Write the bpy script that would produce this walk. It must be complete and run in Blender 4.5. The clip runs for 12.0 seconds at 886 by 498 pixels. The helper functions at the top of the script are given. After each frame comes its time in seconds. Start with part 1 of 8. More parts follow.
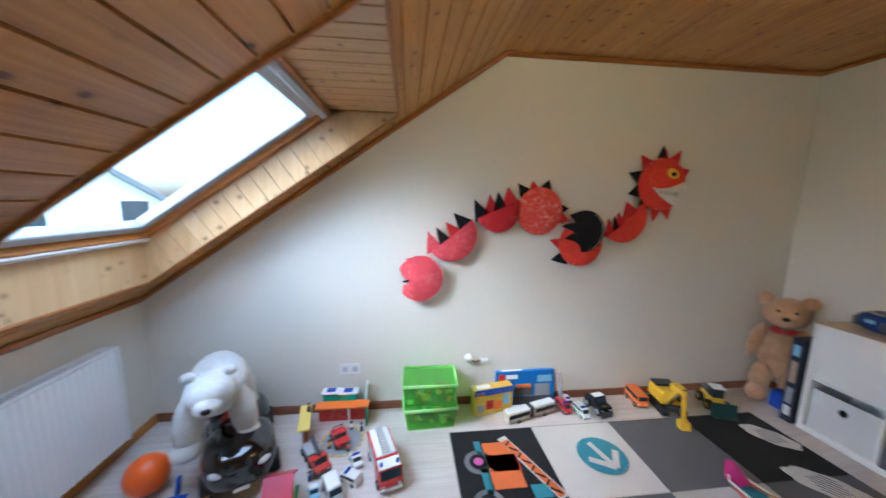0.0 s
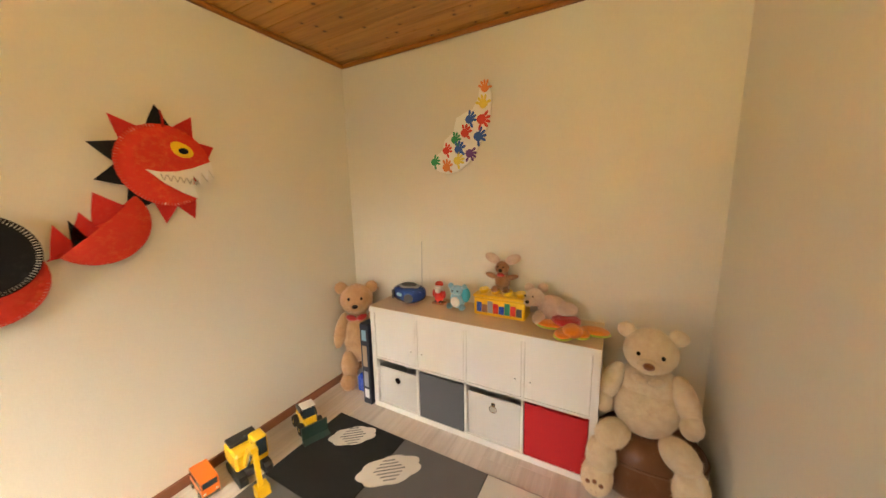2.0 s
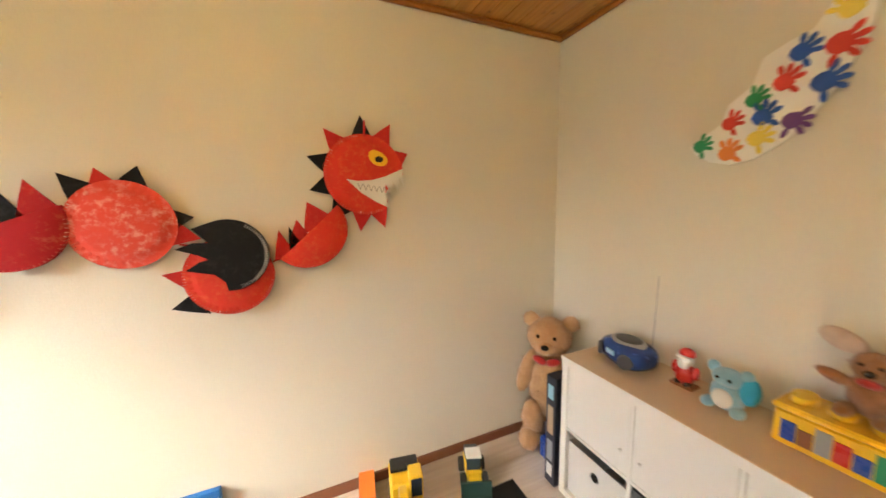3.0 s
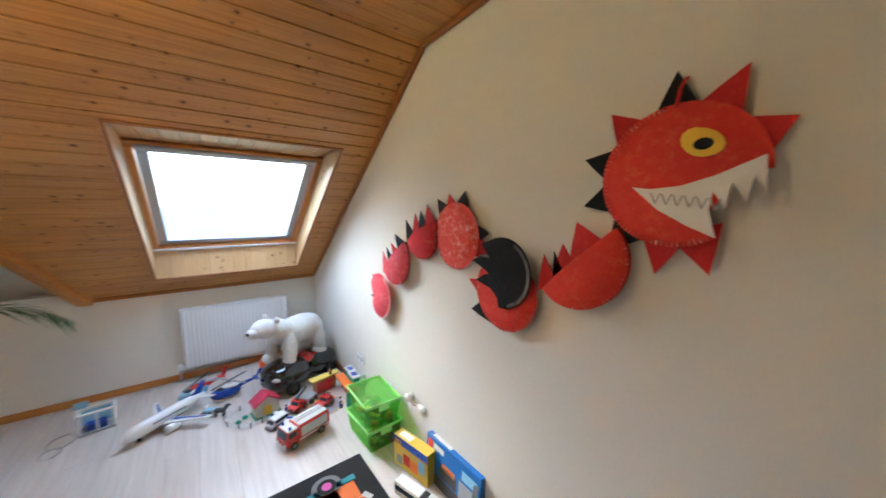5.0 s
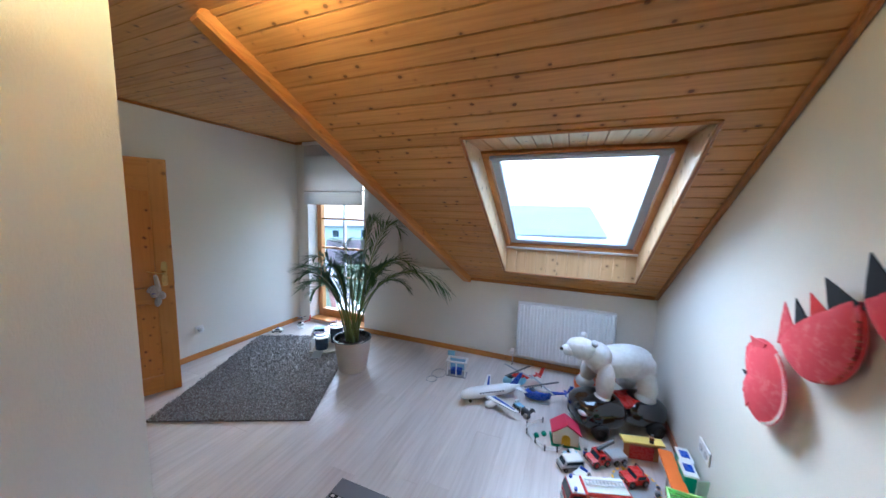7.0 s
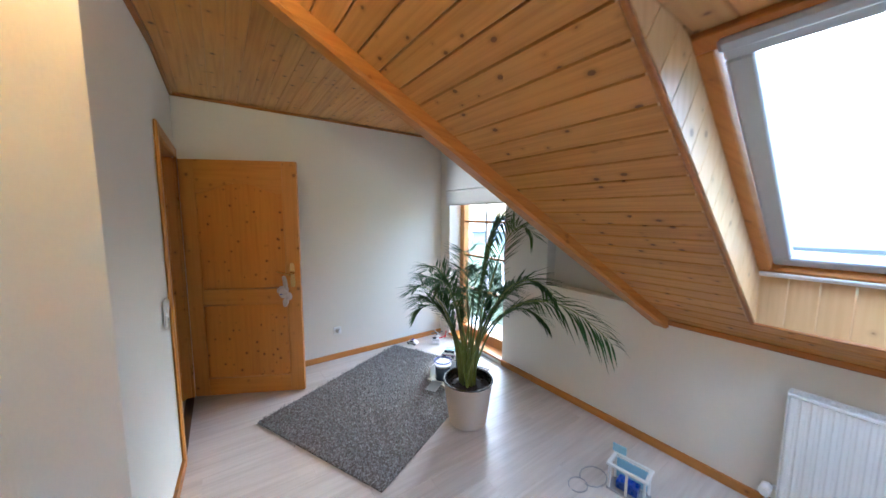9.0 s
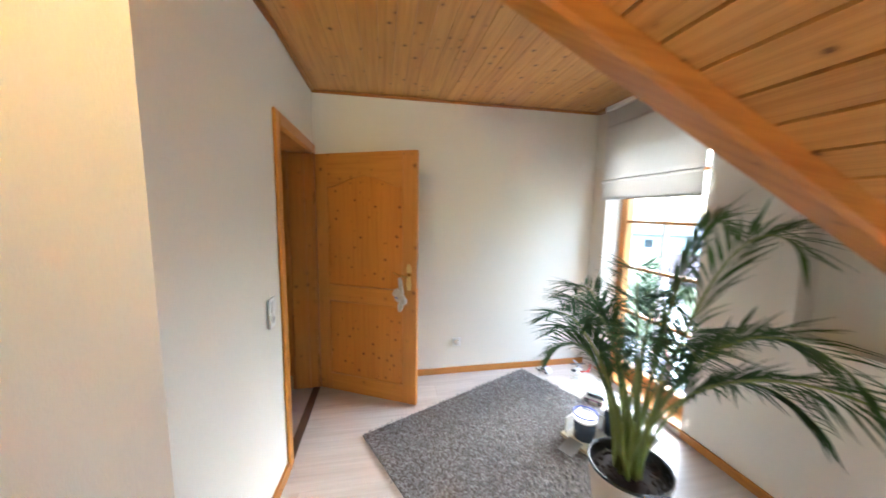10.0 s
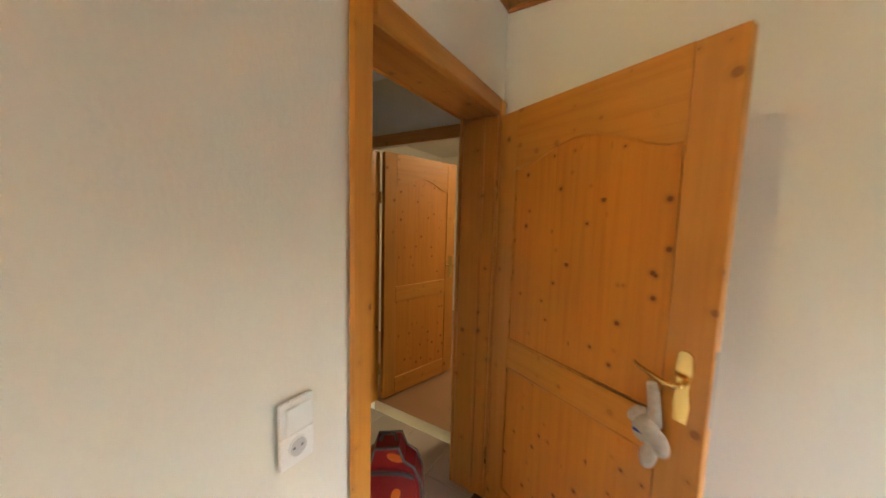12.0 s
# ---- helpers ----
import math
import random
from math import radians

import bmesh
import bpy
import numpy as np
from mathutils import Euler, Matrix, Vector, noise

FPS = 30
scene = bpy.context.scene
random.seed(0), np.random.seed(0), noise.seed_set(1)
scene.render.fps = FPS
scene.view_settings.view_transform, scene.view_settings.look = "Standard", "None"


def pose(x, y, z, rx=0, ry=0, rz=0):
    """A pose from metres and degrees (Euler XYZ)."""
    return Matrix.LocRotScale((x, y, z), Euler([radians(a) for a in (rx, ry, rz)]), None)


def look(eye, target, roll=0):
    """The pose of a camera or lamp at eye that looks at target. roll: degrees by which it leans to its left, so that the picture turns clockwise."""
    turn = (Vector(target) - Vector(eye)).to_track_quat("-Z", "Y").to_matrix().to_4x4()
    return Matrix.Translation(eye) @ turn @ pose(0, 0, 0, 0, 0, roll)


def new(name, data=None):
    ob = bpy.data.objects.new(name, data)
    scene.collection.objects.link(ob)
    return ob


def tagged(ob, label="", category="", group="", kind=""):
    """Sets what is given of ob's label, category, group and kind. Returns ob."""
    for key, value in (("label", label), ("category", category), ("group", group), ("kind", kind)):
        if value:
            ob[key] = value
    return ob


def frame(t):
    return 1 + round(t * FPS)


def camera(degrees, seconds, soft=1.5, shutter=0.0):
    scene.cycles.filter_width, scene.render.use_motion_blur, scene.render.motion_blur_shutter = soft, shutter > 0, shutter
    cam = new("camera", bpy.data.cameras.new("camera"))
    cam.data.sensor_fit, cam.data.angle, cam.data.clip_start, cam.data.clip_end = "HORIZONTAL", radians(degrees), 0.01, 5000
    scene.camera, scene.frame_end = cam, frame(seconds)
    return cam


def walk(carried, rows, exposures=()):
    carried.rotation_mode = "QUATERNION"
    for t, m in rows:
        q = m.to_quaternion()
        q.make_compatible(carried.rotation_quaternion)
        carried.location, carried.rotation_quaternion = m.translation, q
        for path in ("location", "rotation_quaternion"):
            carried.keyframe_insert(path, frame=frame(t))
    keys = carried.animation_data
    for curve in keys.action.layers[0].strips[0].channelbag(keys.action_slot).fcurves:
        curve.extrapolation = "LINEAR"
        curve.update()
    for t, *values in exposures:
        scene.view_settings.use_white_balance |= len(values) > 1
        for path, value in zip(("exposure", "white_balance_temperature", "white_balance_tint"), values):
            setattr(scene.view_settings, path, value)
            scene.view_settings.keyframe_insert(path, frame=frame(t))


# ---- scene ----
cam = camera(108.8, 12.0, shutter=0.35)
PATH = [
    (0, (1.516, 0.774, 1.548), (1.737, 2.74, 1.251), 0.7),
    (0.5, (1.734, 0.852, 1.496), (2.484, 2.683, 1.207), 0.5),
    (1, (2.02, 0.904, 1.483), (3.273, 2.433, 1.178), 0.3),
    (1.5, (2.322, 0.971, 1.503), (3.883, 2.184, 1.199), -0.5),
    (2, (2.632, 1.041, 1.521), (4.361, 1.99, 1.189), -1.2),
    (2.5, (2.878, 1.165, 1.538), (4.191, 2.644, 1.241), -1.4),
    (3, (3.101, 1.365, 1.533), (3.883, 3.186, 1.264), -1.2),
    (3.5, (3.254, 1.501, 1.564), (3.576, 3.456, 1.296), -1.4),
    (3.7, (3.328, 1.53, 1.57), (3.374, 3.513, 1.313), -1.3),
    (5.3, (3.715, 2.035, 1.596), (1.935, 2.921, 1.384), -0.0),
    (5.5, (3.687, 2.095, 1.602), (1.809, 2.748, 1.386), 0.3),
    (6, (3.6, 2.2, 1.656), (1.613, 2.148, 1.437), 0.2),
    (6.5, (3.455, 2.227, 1.65), (1.536, 1.715, 1.418), 1.0),
    (7, (3.203, 2.216, 1.644), (1.363, 1.468, 1.41), 1.5),
    (7.2, (3.086, 2.212, 1.652), (1.275, 1.397, 1.414), 1.2),
    (8.8, (2.24, 2.04, 1.576), (1.062, 0.438, 1.363), 0.2),
    (9, (2.13, 1.967, 1.576), (0.985, 0.341, 1.364), 0.3),
    (9.5, (1.941, 1.7, 1.526), (1.008, -0.056, 1.307), 0.1),
    (10, (1.832, 1.432, 1.565), (1.461, -0.519, 1.331), 0.9),
    (10.5, (1.795, 1.127, 1.549), (1.778, -0.859, 1.309), 1.7),
    (11, (1.795, 0.847, 1.537), (2.004, -1.129, 1.306), 1.3),
    (11.5, (1.724, 0.495, 1.551), (2.433, -1.361, 1.318), 1.4),
    (12, (1.775, 0.119, 1.519), (2.82, -1.575, 1.322), 1.6),
]
EXPOSURES = [(0.0, 2.6, 4700, 5), (0.5, 2.5, 5000, 5), (1.0, 2.75, 6200, 5), (1.5, 3.25, 6900, 5), (2.5, 3.55, 6600, 5), (3.5, 3.6, 5900, 5), (5.5, 2.7, 4800, 5), (7.0, 2.65, 4500, 5), (9.0, 3.1, 4800, 5), (9.5, 3.55, 5300, 5), (10.0, 3.7, 5200, 5), (10.5, 3.55, 5200, 5), (11.0, 3.4, 5300, 5), (12.0, 3.7, 6000, 5)]
walk(cam, [(t, look(eye, target, roll)) for t, eye, target, roll in PATH], EXPOSURES)

# ---- world and light ----
world = bpy.data.worlds.new("overcast_sky")
scene.world = world
world.use_nodes = True
wn, wl = world.node_tree.nodes, world.node_tree.links
sky = wn.new("ShaderNodeTexSky")
sky.sky_type = 'NISHITA'
sky.sun_disc = False
sky.sun_elevation, sky.sun_rotation = radians(38), radians(250)
sky.air_density, sky.dust_density, sky.ozone_density = 1.0, 4.0, 1.0
wn["Background"].inputs["Strength"].default_value = SKY_STRENGTH = 0.15
wl.new(sky.outputs["Color"], wn["Background"].inputs["Color"])

sun_data = bpy.data.lights.new("sun", 'SUN')
sun_data.energy, sun_data.angle, sun_data.color = 2.4, radians(125), (1.0, 0.99, 0.98)
sun = new("sun", sun_data)
sun.matrix_world = look((-0.6, 1.5, 7.5), (0.55, 2.05, 1.5))

# ---- materials ----
MATS = {}


def _nodes(name):
    m = bpy.data.materials.new(name)
    m.use_nodes = True
    MATS[name] = m
    n, l = m.node_tree.nodes, m.node_tree.links
    return m, n, l, n["Principled BSDF"]


def _mix(n, l, fac, a, b, mode='MIX'):
    """Colour mix; a and b are sockets or colours, fac a socket or a number."""
    node = n.new("ShaderNodeMix")
    node.data_type, node.blend_type = 'RGBA', mode
    for socket, value in ((node.inputs[0], fac), (node.inputs[6], a), (node.inputs[7], b)):
        if isinstance(value, bpy.types.NodeSocket):
            l.new(value, socket)
        elif isinstance(value, (tuple, list)):
            socket.default_value = (*value[:3], 1)
        else:
            socket.default_value = value
    return node.outputs[2]


def _math(n, l, op, a, b=0.0, clamp=False):
    node = n.new("ShaderNodeMath")
    node.operation, node.use_clamp = op, clamp
    for socket, value in zip(node.inputs, (a, b)):
        if isinstance(value, bpy.types.NodeSocket):
            l.new(value, socket)
        else:
            socket.default_value = value
    return node.outputs[0]


def _ramp(n, l, fac, lo, hi):
    """Smooth step from 0 at lo to 1 at hi."""
    node = n.new("ShaderNodeMapRange")
    node.interpolation_type = 'SMOOTHSTEP'
    l.new(fac, node.inputs["Value"])
    node.inputs["From Min"].default_value, node.inputs["From Max"].default_value = min(lo, hi), max(lo, hi)
    node.inputs["To Min"].default_value, node.inputs["To Max"].default_value = (0, 1) if lo < hi else (1, 0)
    return node.outputs["Result"]


def _noise(n, l, vec, scale, detail=4.0, rough=0.55):
    node = n.new("ShaderNodeTexNoise")
    node.inputs["Scale"].default_value, node.inputs["Detail"].default_value, node.inputs["Roughness"].default_value = scale, detail, rough
    l.new(vec, node.inputs["Vector"])
    return node.outputs["Fac"]


def _bump(n, l, bsdf, height, strength, distance):
    node = n.new("ShaderNodeBump")
    node.inputs["Strength"].default_value, node.inputs["Distance"].default_value = strength, distance
    l.new(height, node.inputs["Height"])
    l.new(node.outputs["Normal"], bsdf.inputs["Normal"])


def plain(name, base, rough=0.5, metal=0.0, var=0.08, large=3.0, fine=60.0, bump=0.0, bdist=0.002, coat=0.0, sheen=0.0, wear=0.0):
    """A painted, plastic, metal or cloth surface with variation at two scales."""
    if name in MATS:
        return MATS[name]
    m, n, l, b = _nodes(name)
    vec = n.new("ShaderNodeTexCoord").outputs["Object"]
    big, small = _noise(n, l, vec, large, 3), _noise(n, l, vec, fine, 5)
    dark = tuple(max(c * (1 - var), 0.0) for c in base)
    light = tuple(min(c * (1 + var) + 0.01 * var, 1.0) for c in base)
    col = _mix(n, l, big, dark, light)
    col = _mix(n, l, _math(n, l, 'MULTIPLY', small, 0.5), col, tuple(c * (1 - 1.5 * var) for c in base))
    if wear:
        col = _mix(n, l, _math(n, l, 'MULTIPLY', _ramp(n, l, _noise(n, l, vec, large * 4, 6, 0.7), 0.55, 0.7), wear), col, tuple(0.5 * c + 0.25 for c in base))
    l.new(col, b.inputs["Base Color"])
    b.inputs["Metallic"].default_value = metal
    b.inputs["Coat Weight"].default_value = coat
    b.inputs["Sheen Weight"].default_value = sheen
    l.new(_math(n, l, 'ADD', _math(n, l, 'MULTIPLY', small, 0.16), rough - 0.08, True), b.inputs["Roughness"])
    if bump:
        _bump(n, l, b, small, bump, bdist)
    return m


def pine(name, pale, dark, along='y', knots=1.0, rough=0.38, coat=0.15, grain=0.5, knot_cell=0.10, island=0.35):
    """Varnished softwood: long grain, dark knots, and a shade of its own for every board."""
    if name in MATS:
        return MATS[name]
    m, n, l, b = _nodes(name)
    sep = n.new("ShaderNodeSeparateXYZ")
    l.new(n.new("ShaderNodeTexCoord").outputs["Object"], sep.inputs[0])
    rand = n.new("ShaderNodeNewGeometry").outputs["Random Per Island"]
    axes = {'x': 0, 'y': 1, 'z': 2}
    u = sep.outputs[axes[along]]
    rest = [sep.outputs[k] for k in range(3) if k != axes[along]]
    v = _math(n, l, 'ADD', rest[0], rest[1])
    u = _math(n, l, 'ADD', u, _math(n, l, 'MULTIPLY', rand, 31.7))
    v = _math(n, l, 'ADD', v, _math(n, l, 'MULTIPLY', rand, 17.3))
    w = n.new("ShaderNodeCombineXYZ")
    l.new(_math(n, l, 'MULTIPLY', u, 1.2), w.inputs[0])
    l.new(_math(n, l, 'MULTIPLY', v, 28.0), w.inputs[1])
    streak = _noise(n, l, w.outputs[0], 1.6, 5, 0.6)
    w2 = n.new("ShaderNodeCombineXYZ")
    l.new(_math(n, l, 'MULTIPLY', u, 0.9), w2.inputs[0])
    l.new(_math(n, l, 'MULTIPLY', v, 7.0), w2.inputs[1])
    broad = _noise(n, l, w2.outputs[0], 1.1, 2)
    tone = _math(n, l, 'ADD', _math(n, l, 'MULTIPLY', _ramp(n, l, streak, 0.35, 0.72), grain), _math(n, l, 'MULTIPLY', _math(n, l, 'SUBTRACT', rand, 0.5), island))
    tone = _math(n, l, 'ADD', tone, _math(n, l, 'MULTIPLY', _ramp(n, l, broad, 0.4, 0.7), 0.25), True)
    col = _mix(n, l, tone, pale, dark)
    if knots:
        w3 = n.new("ShaderNodeCombineXYZ")
        l.new(_math(n, l, 'DIVIDE', u, knot_cell), w3.inputs[0])
        l.new(_math(n, l, 'DIVIDE', v, knot_cell), w3.inputs[1])
        vor = n.new("ShaderNodeTexVoronoi")
        vor.voronoi_dimensions = '2D'
        vor.inputs["Scale"].default_value = 1.0
        l.new(w3.outputs[0], vor.inputs["Vector"])
        sepc = n.new("ShaderNodeSeparateColor")
        l.new(vor.outputs["Color"], sepc.inputs[0])
        size = _math(n, l, 'MULTIPLY', _ramp(n, l, sepc.outputs[0], 0.58, 1.0), 0.11)
        spot = _ramp(n, l, _math(n, l, 'SUBTRACT', vor.outputs["Distance"], size), 0.03, -0.02)
        halo = _ramp(n, l, _math(n, l, 'SUBTRACT', vor.outputs["Distance"], size), 0.20, 0.0)
        has = _ramp(n, l, sepc.outputs[0], 0.58, 0.62)
        col = _mix(n, l, _math(n, l, 'MULTIPLY', _math(n, l, 'MULTIPLY', halo, has), 0.35 * knots), col, tuple(c * 0.55 for c in dark))
        col = _mix(n, l, _math(n, l, 'MULTIPLY', _math(n, l, 'MULTIPLY', spot, has), 0.85 * knots), col, (dark[0] * 0.26, dark[1] * 0.18, dark[2] * 0.15))
    l.new(col, b.inputs["Base Color"])
    l.new(_math(n, l, 'ADD', _math(n, l, 'MULTIPLY', streak, 0.2), rough - 0.1), b.inputs["Roughness"])
    b.inputs["Coat Weight"].default_value, b.inputs["Coat Roughness"].default_value = coat, 0.25
    _bump(n, l, b, streak, 0.15, 0.001)
    return m


def wallpaper(name, base, stain=0.05):
    """Painted textured wallpaper: fine vertical relief, faint uneven tone."""
    m, n, l, b = _nodes(name)
    co = n.new("ShaderNodeTexCoord").outputs["Object"]
    mp = n.new("ShaderNodeMapping")
    l.new(co, mp.inputs["Vector"])
    mp.inputs["Scale"].default_value = (1, 1, 0.35)
    relief = _noise(n, l, mp.outputs[0], 130, 5, 0.65)
    crumb = _noise(n, l, co, 420, 3, 0.6)
    big = _noise(n, l, co, 0.9, 3)
    col = _mix(n, l, _math(n, l, 'MULTIPLY', big, stain * 2), base, tuple(c * 0.86 for c in base))
    col = _mix(n, l, _math(n, l, 'MULTIPLY', _ramp(n, l, relief, 0.4, 0.7), 0.12), col, tuple(c * 0.82 for c in base))
    l.new(col, b.inputs["Base Color"])
    b.inputs["Roughness"].default_value = 0.82
    b.inputs["Specular IOR Level"].default_value = 0.25
    _bump(n, l, b, _math(n, l, 'ADD', relief, _math(n, l, 'MULTIPLY', crumb, 0.5)), 0.5, 0.003)
    return m


def laminate(name):
    """Whitewashed oak laminate, each board its own shade."""
    m, n, l, b = _nodes(name)
    rand = n.new("ShaderNodeObjectInfo").outputs["Random"]
    sep = n.new("ShaderNodeSeparateXYZ")
    l.new(n.new("ShaderNodeTexCoord").outputs["Object"], sep.inputs[0])
    off = _math(n, l, 'MULTIPLY', rand, 43.0)
    w = n.new("ShaderNodeCombineXYZ")
    l.new(_math(n, l, 'ADD', _math(n, l, 'MULTIPLY', sep.outputs[0], 1.3), off), w.inputs[0])
    l.new(_math(n, l, 'ADD', _math(n, l, 'MULTIPLY', sep.outputs[1], 26.0), off), w.inputs[1])
    streak = _noise(n, l, w.outputs[0], 1.5, 6, 0.62)
    w2 = n.new("ShaderNodeCombineXYZ")
    l.new(_math(n, l, 'ADD', _math(n, l, 'MULTIPLY', sep.outputs[0], 0.8), off), w2.inputs[0])
    l.new(_math(n, l, 'ADD', _math(n, l, 'MULTIPLY', sep.outputs[1], 6.0), off), w2.inputs[1])
    cloud = _noise(n, l, w2.outputs[0], 1.6, 3)
    tone = _math(n, l, 'ADD', _math(n, l, 'MULTIPLY', _ramp(n, l, streak, 0.3, 0.75), 0.55), _math(n, l, 'MULTIPLY', rand, 0.3))
    tone = _math(n, l, 'ADD', tone, _math(n, l, 'MULTIPLY', _ramp(n, l, cloud, 0.35, 0.7), 0.3), True)
    l.new(_mix(n, l, tone, (0.70, 0.64, 0.585), (0.52, 0.455, 0.405)), b.inputs["Base Color"])
    l.new(_math(n, l, 'ADD', _math(n, l, 'MULTIPLY', streak, 0.2), 0.24), b.inputs["Roughness"])
    _bump(n, l, b, streak, 0.12, 0.0008)
    return m


def glass(name, tint=(1, 1, 1), rough=0.0):
    m, n, l, b = _nodes(name)
    b.inputs["Base Color"].default_value = (*tint, 1)
    b.inputs["Transmission Weight"].default_value = 1.0
    b.inputs["Roughness"].default_value = rough
    b.inputs["IOR"].default_value = 1.45
    return m


def clear_pane(name):
    """Thin window glass: mostly clear, a little gloss."""
    m, n, l, b = _nodes(name)
    out = n["Material Output"]
    tr, gl, mx = n.new("ShaderNodeBsdfTransparent"), n.new("ShaderNodeBsdfGlossy"), n.new("ShaderNodeMixShader")
    gl.inputs["Roughness"].default_value = 0.02
    tr.inputs["Color"].default_value = (0.94, 0.96, 0.97, 1)
    mx.inputs[0].default_value = 0.05
    l.new(tr.outputs[0], mx.inputs[1])
    l.new(gl.outputs[0], mx.inputs[2])
    l.new(mx.outputs[0], out.inputs["Surface"])
    return m


def sheer(name, clear, base, mix, translucent=False):
    """Light passes partly through: coloured clear plastic or thin cloth."""
    m, n, l, b = _nodes(name)
    out, mx = n["Material Output"], n.new("ShaderNodeMixShader")
    tr = n.new("ShaderNodeBsdfTranslucent" if translucent else "ShaderNodeBsdfTransparent")
    tr.inputs["Color"].default_value = (*clear, 1)
    vec = n.new("ShaderNodeTexCoord").outputs["Object"]
    weave = _noise(n, l, vec, 260 if translucent else 20, 4)
    l.new(_mix(n, l, weave, tuple(c * 0.9 for c in base), base), b.inputs["Base Color"])
    b.inputs["Roughness"].default_value = 0.9 if translucent else 0.3
    mx.inputs[0].default_value = mix
    l.new(tr.outputs[0], mx.inputs[1])
    l.new(b.outputs[0], mx.inputs[2])
    l.new(mx.outputs[0], out.inputs["Surface"])
    return m


def glow(name, color, strength):
    m, n, l, b = _nodes(name)
    b.inputs["Base Color"].default_value = (0.9, 0.88, 0.82, 1)
    b.inputs["Emission Color"].default_value = (*color, 1)
    b.inputs["Emission Strength"].default_value = strength
    return m


def fur(name, base, dark, scale=90.0):
    """Plush pile: clumpy, soft, with sheen."""
    if name in MATS:
        return MATS[name]
    m, n, l, b = _nodes(name)
    vec = n.new("ShaderNodeTexCoord").outputs["Object"]
    clump, hair = _noise(n, l, vec, scale * 0.25, 3), _noise(n, l, vec, scale * 2.2, 5, 0.7)
    col = _mix(n, l, _ramp(n, l, clump, 0.3, 0.7), dark, base)
    col = _mix(n, l, _math(n, l, 'MULTIPLY', hair, 0.5), col, tuple(c * 0.8 for c in dark))
    l.new(col, b.inputs["Base Color"])
    b.inputs["Roughness"].default_value = 0.95
    b.inputs["Sheen Weight"].default_value = 0.5
    b.inputs["Specular IOR Level"].default_value = 0.1
    _bump(n, l, b, _math(n, l, 'ADD', hair, _math(n, l, 'MULTIPLY', clump, 1.5)), 0.7, 0.008)
    return m


WALL = wallpaper("wallpaper", (0.755, 0.725, 0.645))
HALL_PAINT = wallpaper("hall_paint", (0.80, 0.78, 0.74))
CEIL = pine("ceiling_pine", (0.57, 0.272, 0.058), (0.32, 0.124, 0.021), 'y', knots=0.95)
BEAM = pine("beam_pine", (0.520, 0.211, 0.030), (0.360, 0.122, 0.015), 'x', knots=0.4, grain=0.7)
TRIM_Y = pine("trim_pine", (0.360, 0.135, 0.020), (0.220, 0.072, 0.010), 'y', knots=0.2)
TRIM_X = pine("trim_pine_cross", (0.360, 0.135, 0.020), (0.220, 0.072, 0.010), 'x', knots=0.2)
DOOR = pine("door_pine", (0.620, 0.245, 0.026), (0.480, 0.160, 0.014), 'z', knots=1.0, knot_cell=0.075, grain=0.45, island=0.2)
DOOR_RAIL = pine("door_rail_pine", (0.600, 0.257, 0.033), (0.460, 0.167, 0.018), 'x', knots=0.35, grain=0.45, island=0.2)
JAMB = pine("jamb_pine", (0.580, 0.248, 0.035), (0.440, 0.167, 0.020), 'z', knots=0.7, knot_cell=0.12, grain=0.4, island=0.15)
BASE_X = pine("baseboard_pine", (0.500, 0.216, 0.037), (0.330, 0.117, 0.018), 'x', knots=0.5)
BASE_Y = pine("baseboard_pine_cross", (0.500, 0.216, 0.037), (0.330, 0.117, 0.018), 'y', knots=0.5)
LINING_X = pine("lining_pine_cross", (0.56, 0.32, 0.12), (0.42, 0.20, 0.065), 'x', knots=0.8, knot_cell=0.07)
# paler than the head boards: sunlight on the reveal is mixed into this colour
LINING_SUN_TINT = pine("lining_pine_sun_tint", (0.68, 0.46, 0.23), (0.52, 0.31, 0.13), 'z', knots=0.8)
LAMINATE = laminate("laminate_floor")
PANE = clear_pane("window_pane")
WHITE_METAL = plain("white_enamel", (0.80, 0.80, 0.79), 0.3, var=0.02)
WHITE_LAC = plain("white_foil", (0.78, 0.77, 0.75), 0.38, var=0.03, fine=140)
WHITE_PL = plain("white_plastic", (0.80, 0.80, 0.78), 0.32, var=0.03)
GREY_SASH = plain("grey_aluminium_sash", (0.45, 0.48, 0.52), 0.4, 0.3, var=0.05)
BLACK_PL = plain("black_plastic", (0.018, 0.018, 0.02), 0.25, var=0.2)
RUBBER = plain("black_rubber", (0.02, 0.02, 0.02), 0.75, var=0.2, bump=0.2)
DARK_GREY = plain("dark_grey_plastic", (0.07, 0.07, 0.075), 0.45, var=0.15)
GREY_PL = plain("grey_plastic", (0.33, 0.34, 0.36), 0.4, var=0.08)
RED_PL = plain("red_plastic", (0.58, 0.03, 0.025), 0.28, var=0.08, coat=0.2)
BLUE_PL = plain("blue_plastic", (0.02, 0.07, 0.42), 0.28, var=0.1, coat=0.2)
LBLUE_PL = plain("light_blue_plastic", (0.30, 0.55, 0.72), 0.35, var=0.08)
YEL_PL = plain("yellow_plastic", (0.83, 0.52, 0.02), 0.3, var=0.06, coat=0.2)
ORG_PL = plain("orange_plastic", (0.85, 0.20, 0.02), 0.35, var=0.06)
GRN_PL = plain("green_plastic", (0.02, 0.26, 0.14), 0.35, var=0.08)
BROWN_PL = plain("brown_plastic", (0.26, 0.10, 0.04), 0.5, var=0.1)
CHROME = plain("chrome", (0.75, 0.75, 0.76), 0.15, 1.0, var=0.03)
BRASS = plain("polished_brass", (0.72, 0.50, 0.17), 0.2, 1.0, var=0.06)
